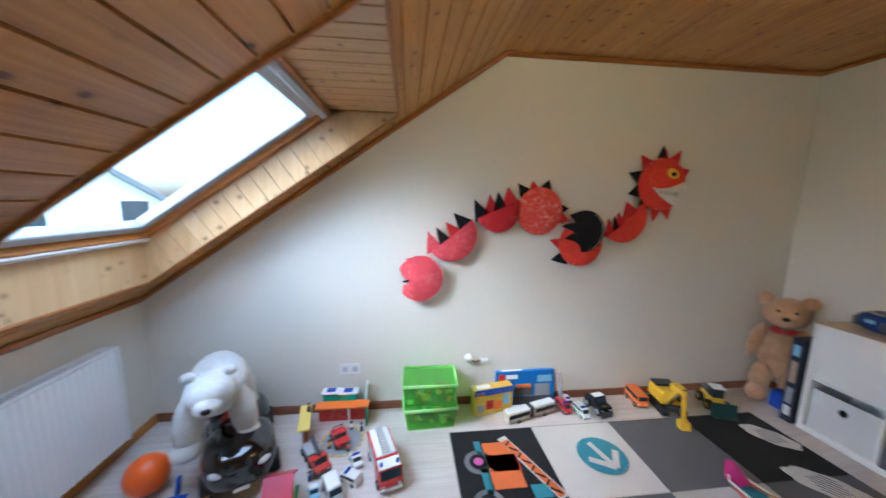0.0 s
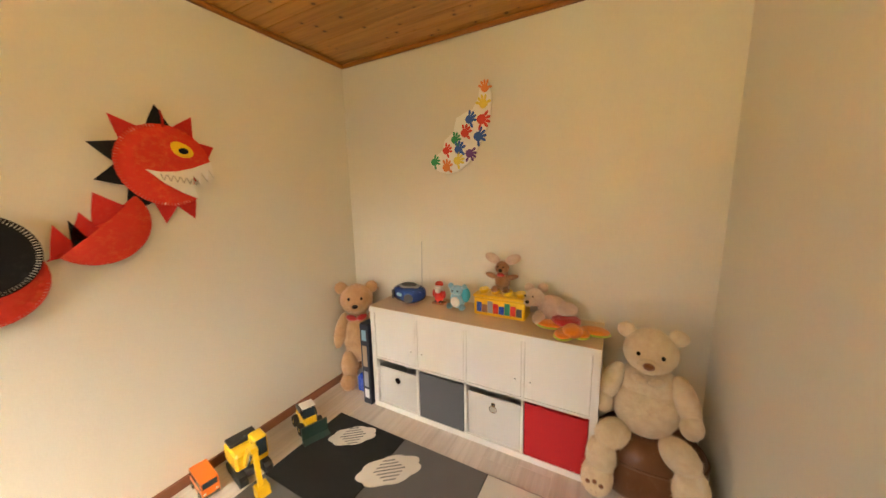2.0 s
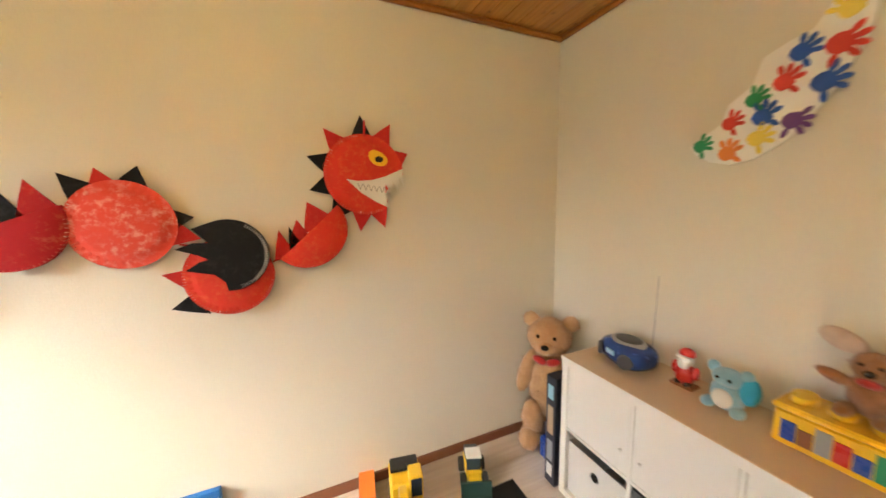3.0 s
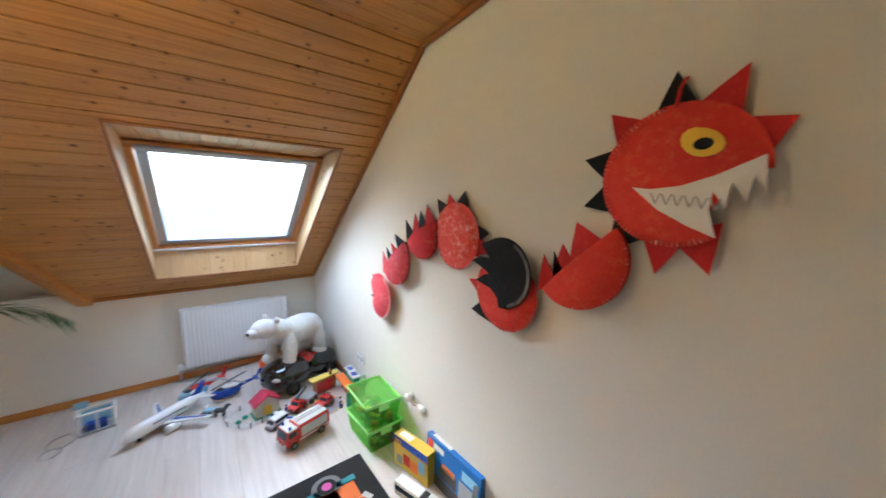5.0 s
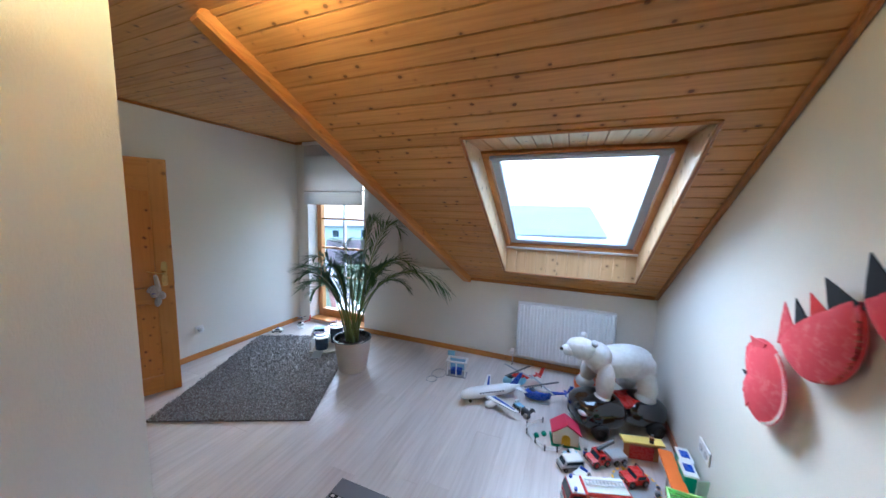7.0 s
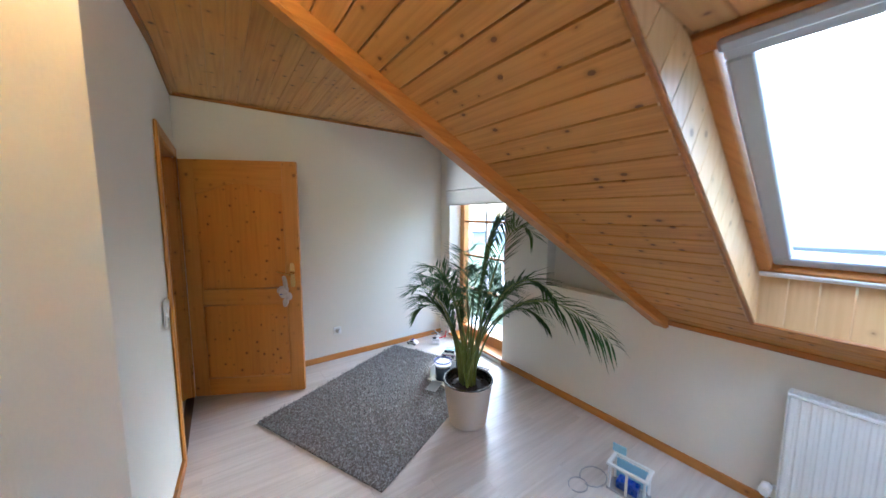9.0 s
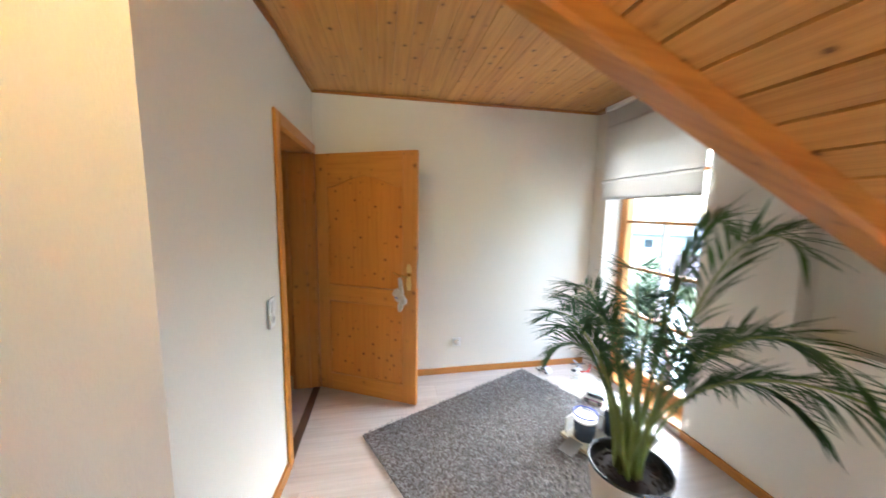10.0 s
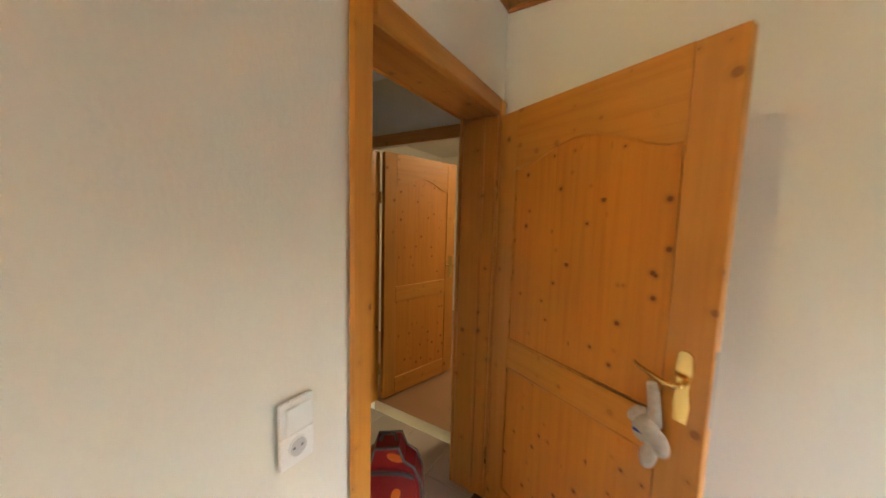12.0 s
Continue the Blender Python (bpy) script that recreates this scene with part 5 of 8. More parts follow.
# crane truck, drawn lying on its side
motif("crane_body", [rect(1.98, 2.16, 2.23, 2.56)], R_ORANGE)
motif("crane_cab", [rect(2.0, 2.17, 2.34, 2.46)], R_RED)
motif("crane_stripes", [rect(1.93, 1.97, 2.20, 2.58)], R_BLUE)
motif("wheel", [circ(1.93, 2.42, 0.085)], R_LGREY)
motif("wheel", [circ(1.93, 2.15, 0.085)], R_LGREY)
for cy in (2.42, 2.15):
    part("hub_ring", Shape().prism([(x - 1.79, y - 1.02) for x, y in circ(1.93, cy, 0.055)], 0.0156, 0.017), R_BLACK, rug)
    part("hub", Shape().prism([(x - 1.79, y - 1.02) for x, y in circ(1.93, cy, 0.028)], 0.0171, 0.0185), R_PINK, rug)
motif("crane_boom", [slant(2.12, 2.60, 2.335, 2.15, 0.030)], R_CREAM)
sh = Shape()
sh.prism([(x - 1.79, y - 1.02) for x, y in slant(2.135, 2.57, 2.33, 2.16, 0.022)], 0.0156, 0.017)
part("boom_fill", sh, R_ORANGE, rug)
sh = Shape()
for i in range(8):
    x, y = 2.14 + 0.023 * i, 2.56 - 0.05 * i
    dx = 0.02 * (1 if i % 2 else -1)
    sh.prism([(a - 1.79, b - 1.02) for a, b in slant(x - dx, y, x + dx + 0.01, y - 0.035, 0.006)], 0.0171, 0.0185)
part("boom_lattice", sh, R_BLACK, rug)
motif("crane_window", [rect(2.18, 2.28, 2.16, 2.24)], R_BLUE)
motif("sign_disc", [circ(2.70, 2.40, 0.145, 36)], R_BLUE, "blue round arrow sign on a cream square")
sh = Shape()
for p in (slant(2.67, 2.50, 2.725, 2.31, 0.016), slant(2.60, 2.375, 2.728, 2.30, 0.018, 0.02), slant(2.80, 2.42, 2.728, 2.30, 0.018, 0.02)):
    sh.prism([(x - 1.79, y - 1.02) for x, y in p], 0.0156 + 0.0002 * len(sh.f), 0.018 + 0.0002 * len(sh.f))
part("sign_arrow", sh, R_CREAM, rug)


def cloud(cx, cy, s, turn_):
    pts = []
    for i in range(40):
        a = 2 * math.pi * i / 40
        r = s * (1 + 0.13 * abs(math.sin(3.5 * a)))
        x, y = r * math.cos(a), 0.52 * r * math.sin(a)
        pts.append((cx + x * math.cos(turn_) - y * math.sin(turn_), cy + x * math.sin(turn_) + y * math.cos(turn_)))
    return pts


motif("cloud", [cloud(3.93, 2.44, 0.135, -0.9)], R_CREAM)
motif("cloud", [cloud(3.83, 2.07, 0.165, -0.8)], R_CREAM)
for cx, cy, s in ((3.93, 2.44, 0.1), (3.83, 2.07, 0.11)):
    for i in range(-3, 4):
        d = i * 0.022
        part("cloud_line", Shape().prism([(x - 1.79, y - 1.02) for x, y in slant(cx + d * 0.75 - 0.62 * 0.8 * s * (1 - abs(i) / 5), cy + d * 0.62 + 0.78 * 0.8 * s * (1 - abs(i) / 5), cx + d * 0.75 + 0.62 * 0.8 * s * (1 - abs(i) / 5), cy + d * 0.62 - 0.78 * 0.8 * s * (1 - abs(i) / 5), 0.004)], 0.0156, 0.0165), R_LGREY, rug)
scx, scy = 3.75, 1.24
motif("sun_disc", [circ(scx, scy, 0.095, 30)], R_RED, "red spiral sun on a cream square")
sh = Shape()
sh.prism([(x - 1.79, y - 1.02) for x, y in circ(scx, scy, 0.07, 30)], 0.0156, 0.017)
part("sun_ring", sh, R_CREAM, rug)
sh = Shape()
sh.prism([(x - 1.79, y - 1.02) for x, y in circ(scx, scy, 0.05, 30)], 0.0171, 0.0185)
part("sun_core", sh, R_ORANGE, rug)
motif("sun_ray", [slant(scx + 0.125 * math.cos(a * 0.5236), scy + 0.125 * math.sin(a * 0.5236), scx + 0.225 * math.cos(a * 0.5236 + 0.08), scy + 0.225 * math.sin(a * 0.5236 + 0.08), 0.012, 0.004) for a in range(12)], R_RED)
motif("road_line", [rect(1.90, 1.925, 1.03, 1.55)], R_BLACK)
for i in range(12):
    part("road_dash", Shape().box(0.115, 0.13, 0.02 + 0.043 * i, 0.042 + 0.043 * i, 0.0156, 0.0165), R_CREAM, rug)
motif("leaf_shape", [[(2.06, 1.10), (2.02, 1.20), (2.10, 1.17), (2.07, 1.30), (2.14, 1.25), (2.14, 1.42), (2.20, 1.28), (2.25, 1.33), (2.22, 1.20), (2.29, 1.22), (2.20, 1.10)]], R_GREEN)
sh = Shape()
sh.prism([(x - 1.79, y - 1.02) for x, y in slant(2.13, 1.06, 2.15, 1.33, 0.035, 0.006)], 0.0156, 0.017)
part("leaf_stem", sh, R_BLACK, rug)

# shaggy rug
gr_ = tagged(new("shaggy_rug"), "grey long-pile shaggy rug lying askew", "rug")
c0, c1, c3 = Vector((1.985, -0.675)), Vector((1.462, 0.43)), Vector((0.46, -1.38))
ru, rv = (c1 - c0), (c3 - c0)
rv = Vector((-ru.y, ru.x)).normalized() * rv.length
gr_.matrix_basis = Matrix(((ru.normalized().x, rv.normalized().x, 0, c0.x), (ru.normalized().y, rv.normalized().y, 0, c0.y), (0, 0, 1, 0), (0, 0, 0, 1)))
SHAG = plain("shag_grey", (0.30, 0.295, 0.295), 0.95, var=0.3, large=14, fine=120, sheen=0.3)
part("backing", Shape().box(0.004, ru.length - 0.004, 0.004, rv.length - 0.004, 0.0, 0.012, 0.003), plain("shag_backing", (0.12, 0.10, 0.09), 0.95), gr_)
rs = np.random.RandomState(3)
sp = 0.0125
gx, gy = np.meshgrid(np.arange(sp / 2, ru.length, sp), np.arange(sp / 2, rv.length, sp))
n_ = gx.size
bx_, by_ = gx.ravel() + rs.uniform(-sp, sp, n_) * 0.5, gy.ravel() + rs.uniform(-sp, sp, n_) * 0.5
sway = 0.35 * np.sin(bx_ * 9 + 2 * np.sin(by_ * 7)) + rs.uniform(-3.14, 3.14, n_) * 0.6
ang = sway + rs.uniform(-1.0, 1.0, n_)
ln_, ht_ = rs.uniform(0.012, 0.028, n_), rs.uniform(0.016, 0.030, n_)
dx_, dy_ = np.cos(ang), np.sin(ang)
wd_ = rs.uniform(0.0022, 0.004, n_)
px_, py_ = -dy_ * wd_, dx_ * wd_
base_z = np.full(n_, 0.010)
V = np.stack([np.stack([bx_ + px_, by_ + py_, base_z], 1), np.stack([bx_ - px_, by_ - py_, base_z], 1),
              np.stack([bx_ + dx_ * ln_ * 0.5 - px_, by_ + dy_ * ln_ * 0.5 - py_, ht_], 1), np.stack([bx_ + dx_ * ln_ * 0.5 + px_, by_ + dy_ * ln_ * 0.5 + py_, ht_], 1),
              np.stack([bx_ + dx_ * ln_ * 1.2, by_ + dy_ * ln_ * 1.2, ht_ * 0.72], 1)], 1).reshape(-1, 3)
me_ = bpy.data.meshes.new("pile")
me_.from_pydata([tuple(p) for p in V.tolist()], [], [f for k in range(n_) for f in ((5 * k, 5 * k + 1, 5 * k + 2, 5 * k + 3), (5 * k + 3, 5 * k + 2, 5 * k + 4))])
pile_mat, pn_, pl_, pb_ = _nodes("shag_pile")
tuft = pn_.new("ShaderNodeNewGeometry").outputs["Random Per Island"]
pl_.new(_mix(pn_, pl_, tuft, (0.20, 0.196, 0.195), (0.36, 0.355, 0.35)), pb_.inputs["Base Color"])
pb_.inputs["Roughness"].default_value, pb_.inputs["Sheen Weight"].default_value = 0.9, 0.3
me_.materials.append(pile_mat)
pile = new("pile", me_)
pile.parent = gr_
tagged(pile, kind="stuff")

# ---- plant ----
pot = thing("potted_palm", pose(0.645, 0.20, 0), "areca palm in a pale woven-look pot", "plant")
POT = plain("pale_pot", (0.60, 0.53, 0.46), 0.7, var=0.12, fine=40, bump=0.4)
prof = [(0.0, 0.0), (0.128, 0.0), (0.138, 0.008)]
for i in range(34):
    z = 0.012 + i * 0.0092
    r = 0.138 + 0.045 * (z / 0.33)
    prof += [(r + 0.0025, z + 0.002), (r + 0.0025, z + 0.006), (r - 0.001, z + 0.0088)]
prof += [(0.187, 0.328), (0.188, 0.338)]
part("pot", Shape().lathe(prof, seg=48), POT, pot, "pale ribbed pot")
part("liner", Shape().lathe([(0.190, 0.336), (0.189, 0.345), (0.180, 0.345), (0.176, 0.33), (0.165, 0.28), (0.0, 0.28)], seg=48), BLACK_PL, pot, "black plastic inner pot rim")
soil = Shape()
rg = random.Random(2)
soil.lathe([(0.17, 0.285), (0.12, 0.298), (0.05, 0.304), (0.0, 0.305)], seg=24)
for _ in range(120):
    a, r = rg.uniform(0, 6.28), 0.16 * rg.random() ** 0.5
    soil.ell((r * math.cos(a), r * math.sin(a), 0.297), (rg.uniform(0.006, 0.014),) * 3, seg=6, rings=4)
tagged(part("soil", soil, plain("potting_soil", (0.035, 0.025, 0.02), 0.95, var=0.4, bump=0.6), pot), kind="stuff")
LEAF = plain("palm_leaf", (0.032, 0.100, 0.022), 0.75, var=0.3, large=5, fine=40)
LEAF_PALE = plain("palm_leaf_pale", (0.065, 0.150, 0.035), 0.75, var=0.25, large=5, fine=40)
STEM = plain("palm_stem", (0.20, 0.26, 0.06), 0.45, var=0.25, large=6)


def frond(tip, lift, seed, leaf_len=0.24, mt=None, base_h=0.30, hang=0.0):
    """A feather frond from the pot's middle to a tip (local metres); lift bows it upwards."""
    rg = random.Random(seed)
    p0 = Vector((rg.uniform(-0.05, 0.05), rg.uniform(-0.05, 0.05), base_h))
    p3 = Vector(tip)
    p1 = p0 + Vector((p3.x * 0.10, p3.y * 0.10, lift * 0.75))
    p2 = Vector((p3.x * 0.55, p3.y * 0.55, max(p3.z, p0.z) + lift * 0.55))
    bez = lambda t: p0 * (1 - t) ** 3 + p1 * 3 * t * (1 - t) ** 2 + p2 * 3 * t * t * (1 - t) + p3 * t ** 3
    n = 26
    pts = [bez(i / n) for i in range(n + 1)]
    st = part("stalk", Shape().tube(pts, [0.009 * (1 - i / n) + 0.0016 for i in range(n + 1)], 6), STEM, pot)
    sh = Shape()
    m = 36
    for i in range(m):
        t = 0.36 + 0.64 * (i + 0.5) / m
        p, d = bez(t), (bez(min(t + 0.02, 1)) - bez(t - 0.02)).normalized()
        side = d.cross(Vector((0, 0, 1)))
        side = side.normalized() if side.length > 0.05 else Vector((1, 0, 0))
        env = math.sin(math.pi * min(max((t - 0.30) / 0.76, 0), 1)) ** 0.6
        for s in (-1, 1):
            ln = leaf_len * env * rg.uniform(0.82, 1.1)
            droop = rg.uniform(0.10, 0.38) + hang
            dr = (side * s * 0.80 + d * rg.uniform(0.55, 0.85) + Vector((0, 0, rg.uniform(0.0, 0.25)))).normalized()
            q0 = p + d * rg.uniform(-0.006, 0.006)
            q1 = q0 + dr * ln * 0.5 - Vector((0, 0, droop * ln * 0.18))
            q2 = q0 + dr * ln - Vector((0, 0, droop * ln * 0.75))
            w = dr.cross(Vector((0, 0, 1))).normalized() * 0.0056
            up = Vector((0, 0, 0.0025))
            a = q0.lerp(q1, 0.5)
            sh.add([q0, a - w * 0.8 + up, q1 - w + up, q2, q1 + w + up, a + w * 0.8 + up, q1, a], [(0, 1, 7), (1, 2, 6, 7), (2, 3, 6), (6, 3, 4), (7, 6, 4, 5), (0, 7, 5)])
    tagged(part("leaflet", sh, mt or LEAF, st), kind="stuff")


for k, (tip, lift) in enumerate((((-0.17, 0.97, 0.90), 0.76), ((-0.10, 0.48, 1.45), 0.55), ((-0.04, -0.76, 0.95), 0.52), ((0.25, -0.42, 0.96), 0.42), ((-0.45, -0.40, 1.06), 0.48), ((0.10, -0.42, 1.12), 0.42),
                                 ((0.34, -0.20, 0.85), 0.45), ((-0.42, 0.35, 1.02), 0.5), ((0.28, 0.30, 1.05), 0.45), ((-0.30, -0.65, 0.80), 0.5), ((0.14, -0.52, 0.82), 0.5), ((-0.50, -0.05, 0.92), 0.5), ((0.15, 0.10, 1.18), 0.35), ((-0.12, 0.66, 1.08), 0.62), ((-0.22, 0.16, 1.50), 0.5), ((-0.14, -0.24, 1.25), 0.42), ((0.05, 0.34, 0.98), 0.55), ((-0.34, -0.22, 1.05), 0.5), ((0.20, -0.12, 1.04), 0.4), ((-0.06, -0.60, 0.95), 0.48), ((-0.25, 0.50, 0.86), 0.5))):
    frond(tip, lift, 20 + k, 0.33 if k in (0, 1) else 0.26, LEAF_PALE if k in (1, 6, 8, 14, 17) else LEAF, hang=0.2 if k == 0 else 0.0)
for k in range(16):
    a = k * 0.7
    part("cane", Shape().tube([(0.05 * math.cos(a), 0.05 * math.sin(a), 0.29), (0.055 * math.cos(a), 0.055 * math.sin(a), 0.42), (0.075 * math.cos(a + 0.2), 0.075 * math.sin(a + 0.2), 0.58 + 0.03 * (k % 3))], [0.012, 0.010, 0.006], 8), STEM, pot)

# ---- plush toys ----
def fuzz(sh, mi_from, mi, count, length, seed):
    """Short tapering hairs over the faces with a given material, in the same mesh."""
    rg = np.random.RandomState(seed)
    fs = [f for f, m in zip(sh.f, sh.m) if m == mi_from]
    vs = np.array([tuple(p) for p in sh.v])
    cen = np.array([vs[list(f)].mean(0) for f in fs])
    nor, area = [], []
    for f in fs:
        a, b, c = vs[f[0]], vs[f[1]], vs[f[2]]
        n = np.cross(b - a, c - a)
        l = np.linalg.norm(n)
        area.append(l * (1.0 if len(f) == 3 else 2.0))
        nor.append(n / (l + 1e-9))
    area = np.array(area)
    pick = rg.choice(len(fs), count, p=area / area.sum())
    verts, faces = [], []
    for k, i in enumerate(pick):
        f = fs[i]
        w = rg.dirichlet(np.ones(len(f)))
        p = (vs[list(f)] * w[:, None]).sum(0)
        n = nor[i]
        t = np.cross(n, rg.normal(size=3))
        t = t / (np.linalg.norm(t) + 1e-9)
        tip = p + (n + 0.9 * np.cross(n, t) * rg.uniform(-1, 1) + 0.5 * rg.normal(size=3)) * length * rg.uniform(0.6, 1.2)
        verts += [tuple(p - t * length * 0.16), tuple(p + t * length * 0.16), tuple(tip)]
        faces.append((3 * k, 3 * k + 1, 3 * k + 2))
    sh.add(verts, faces, mi, True)


CREAM_FUR, CREAM_DK = (0.88, 0.75, 0.54), (0.78, 0.62, 0.41)
TAN_FUR, TAN_DK = (0.66, 0.41, 0.22), (0.54, 0.31, 0.155)
F_CREAM = fur("cream_plush", CREAM_FUR, CREAM_DK)
F_TAN = fur("tan_plush", TAN_FUR, TAN_DK)
F_WHITE = fur("white_plush", (0.82, 0.81, 0.78), (0.72, 0.71, 0.68), 120)
F_BROWN = fur("brown_plush", (0.40, 0.19, 0.08), (0.30, 0.13, 0.05))
F_PINKT = fur("pale_pink_plush", (0.72, 0.55, 0.45), (0.62, 0.45, 0.36))
F_ORG = fur("orange_plush", (0.85, 0.28, 0.02), (0.75, 0.22, 0.02), 150)
F_LIME = fur("lime_plush", (0.45, 0.62, 0.06), (0.38, 0.52, 0.05), 150)
F_RED = fur("red_plush", (0.55, 0.03, 0.03), (0.45, 0.02, 0.02), 150)
F_LBLUE = fur("light_blue_plush", (0.35, 0.62, 0.76), (0.27, 0.52, 0.68), 150)
EYE = plain("glossy_eye", (0.012, 0.008, 0.006), 0.1, var=0.1)
NOSE_BR = fur("brown_felt", (0.33, 0.12, 0.045), (0.26, 0.09, 0.03), 150)

# leather pouf under the big bear
pf = thing("leather_pouf", pose(4.395, 0.835, 0), "squashed brown leather pouf in the corner", "pouf")
LEATHER = plain("brown_leather", (0.16, 0.062, 0.025), 0.38, var=0.25, large=5, fine=70, bump=0.35, wear=0.15)
def pouf_ring(shape_, prof_, rx, ry, seg=40):
    verts, faces = [], []
    for r, z in prof_:
        for k in range(seg):
            a = 2 * math.pi * k / seg
            wv = 1 + 0.012 * math.sin(7 * a) + 0.02 * math.sin(3 * a + 1)
            verts.append((rx * r * wv * math.cos(a), ry * r * wv * math.sin(a), z + 0.006 * math.sin(5 * a)))
    for i in range(len(prof_) - 1):
        for k in range(seg):
            a, b = i * seg + k, i * seg + (k + 1) % seg
            faces.append((a, b, b + seg, a + seg))
    return shape_.add(verts, faces, 0, True)
part("cushion", pouf_ring(Shape(), [(0.0, 0.006), (0.8, 0.006), (0.95, 0.05), (1.02, 0.13), (1.03, 0.19), (0.985, 0.255), (0.86, 0.30), (0.6, 0.32), (0.3, 0.318), (0.0, 0.315)], 0.205, 0.245), LEATHER, pf)
part("piping", Shape().tube([(0.211 * math.cos(a * 0.157), 0.252 * math.sin(a * 0.157), 0.235 + 0.004 * math.sin(a)) for a in range(40)], 0.006, 6, closed=True), LEATHER, pf)

# big cream bear, sitting; built facing -x with its seat at the origin
def big_bear():
    s = Shape()
    s.ell((0.0, 0, 0.19), (0.15, 0.185, 0.20), (0, 8, 0), 28, 18)
    s.ell((0.01, 0, 0.33), (0.125, 0.155, 0.14), (0, 0, 0), 24, 16)
    s.ell((-0.03, 0.0, 0.555), (0.128, 0.142, 0.135), (0, -6, 0), 28, 18)
    for y in (-1, 1):
        s.ell((-0.005, y * 0.132, 0.658), (0.030, 0.050, 0.048), (y * -30, 0, 0), 16, 10)
        s.ell((-0.05, y * 0.195, 0.30), (0.068, 0.062, 0.15), (y * 20, 14, 0), 18, 12)
        s.ell((-0.10, y * 0.225, 0.19), (0.06, 0.058, 0.075), (0, 0, 0), 16, 12)
    for y in (1, -1.18):
        s.ell((-0.16, y * 0.15, 0.03), (0.18, 0.085, 0.085), (0, 20, y * -16), 20, 14)
        s.ell((-0.25, y * 0.20, -0.09), (0.085, 0.085, 0.15), (0, -8, 0), 20, 14)
        s.ell((-0.29, y * 0.21, -0.20), (0.11, 0.09, 0.085), (0, -25, 0), 20, 14)
        s.ell((-0.378, y * 0.21, -0.235), (0.012, 0.035, 0.03), (0, -25, 0), 12, 8, mi=2)
        for k in (-1, 0, 1):
            s.ell((-0.385, y * 0.21 + k * 0.036, -0.175 + (0.012 if k == 0 else 0)), (0.010, 0.014, 0.015), (0, -15, 0), 10, 8, mi=2)
        s.ell((-0.150, y * 0.055, 0.580), (0.010, 0.011, 0.013), (0, 0, 0), 10, 8, mi=1)
    s.ell((-0.140, 0, 0.515), (0.058, 0.062, 0.050), (0, 0, 0), 18, 12)
    s.ell((-0.194, 0, 0.533), (0.02, 0.030, 0.021), (0, 0, 0), 14, 10, mi=2)
    s.ell((-0.125, 0.04, 0.415), (0.022, 0.045, 0.028), (20, 0, 0), 12, 8)
    s.ell((-0.125, -0.05, 0.415), (0.022, 0.05, 0.025), (-25, 0, 0), 12, 8)
    fuzz(s, 0, 0, 16000, 0.009, 1)
    return s


solid("teddy_bear", big_bear(), [F_CREAM, EYE, NOSE_BR], pose(4.39, 0.855, 0.305, 0, 0, -6) @ Matrix.Scale(0.81, 4), "large cream plush bear slumped on a leather pouf", "plush toy")

# tan bear in the corner, built facing -x
def tan_bear():
    s = Shape()
    s.ell((0, 0, 0.36), (0.095, 0.11, 0.19), (0, 6, 0), 24, 16)
    s.ell((-0.02, 0, 0.645), (0.105, 0.115, 0.105), (0, -8, 0), 24, 16)
    for y in (-1, 1):
        s.ell((0.0, y * 0.105, 0.725), (0.028, 0.045, 0.045), (y * -25, 0, 0), 14, 10)
        s.ell((-0.02, y * 0.12, 0.42), (0.045, 0.045, 0.13), (y * 14, 12, 0), 16, 12)
        s.ell((-0.05, y * 0.075, 0.16), (0.06, 0.06, 0.13), (0, -18, y * 6), 16, 12)
        s.ell((-0.085, y * 0.085, 0.055), (0.08, 0.058, 0.055), (0, 0, 0), 16, 12)
        s.ell((-0.115, y * 0.042, 0.675), (0.008, 0.009, 0.011), (0, 0, 0), 10, 8, mi=1)
    s.ell((-0.105, 0, 0.615), (0.045, 0.05, 0.04), (0, 0, 0), 16, 10)
    s.ell((-0.145, 0, 0.63), (0.014, 0.021, 0.015), (0, 0, 0), 12, 8, mi=1)
    s.ell((-0.095, 0.035, 0.535), (0.02, 0.04, 0.022), (20, 0, 0), 12, 8, mi=2).ell((-0.095, -0.035, 0.535), (0.02, 0.04, 0.022), (-20, 0, 0), 12, 8, mi=2)
    fuzz(s, 0, 0, 9000, 0.010, 2)
    return s


solid("teddy_bear", tan_bear(), [F_TAN, EYE, F_RED], pose(4.445, 2.835, 0.0, 0, 0, 38) @ Matrix.Scale(1.12, 4), "tall tan plush bear with a red bow in the corner", "plush toy")

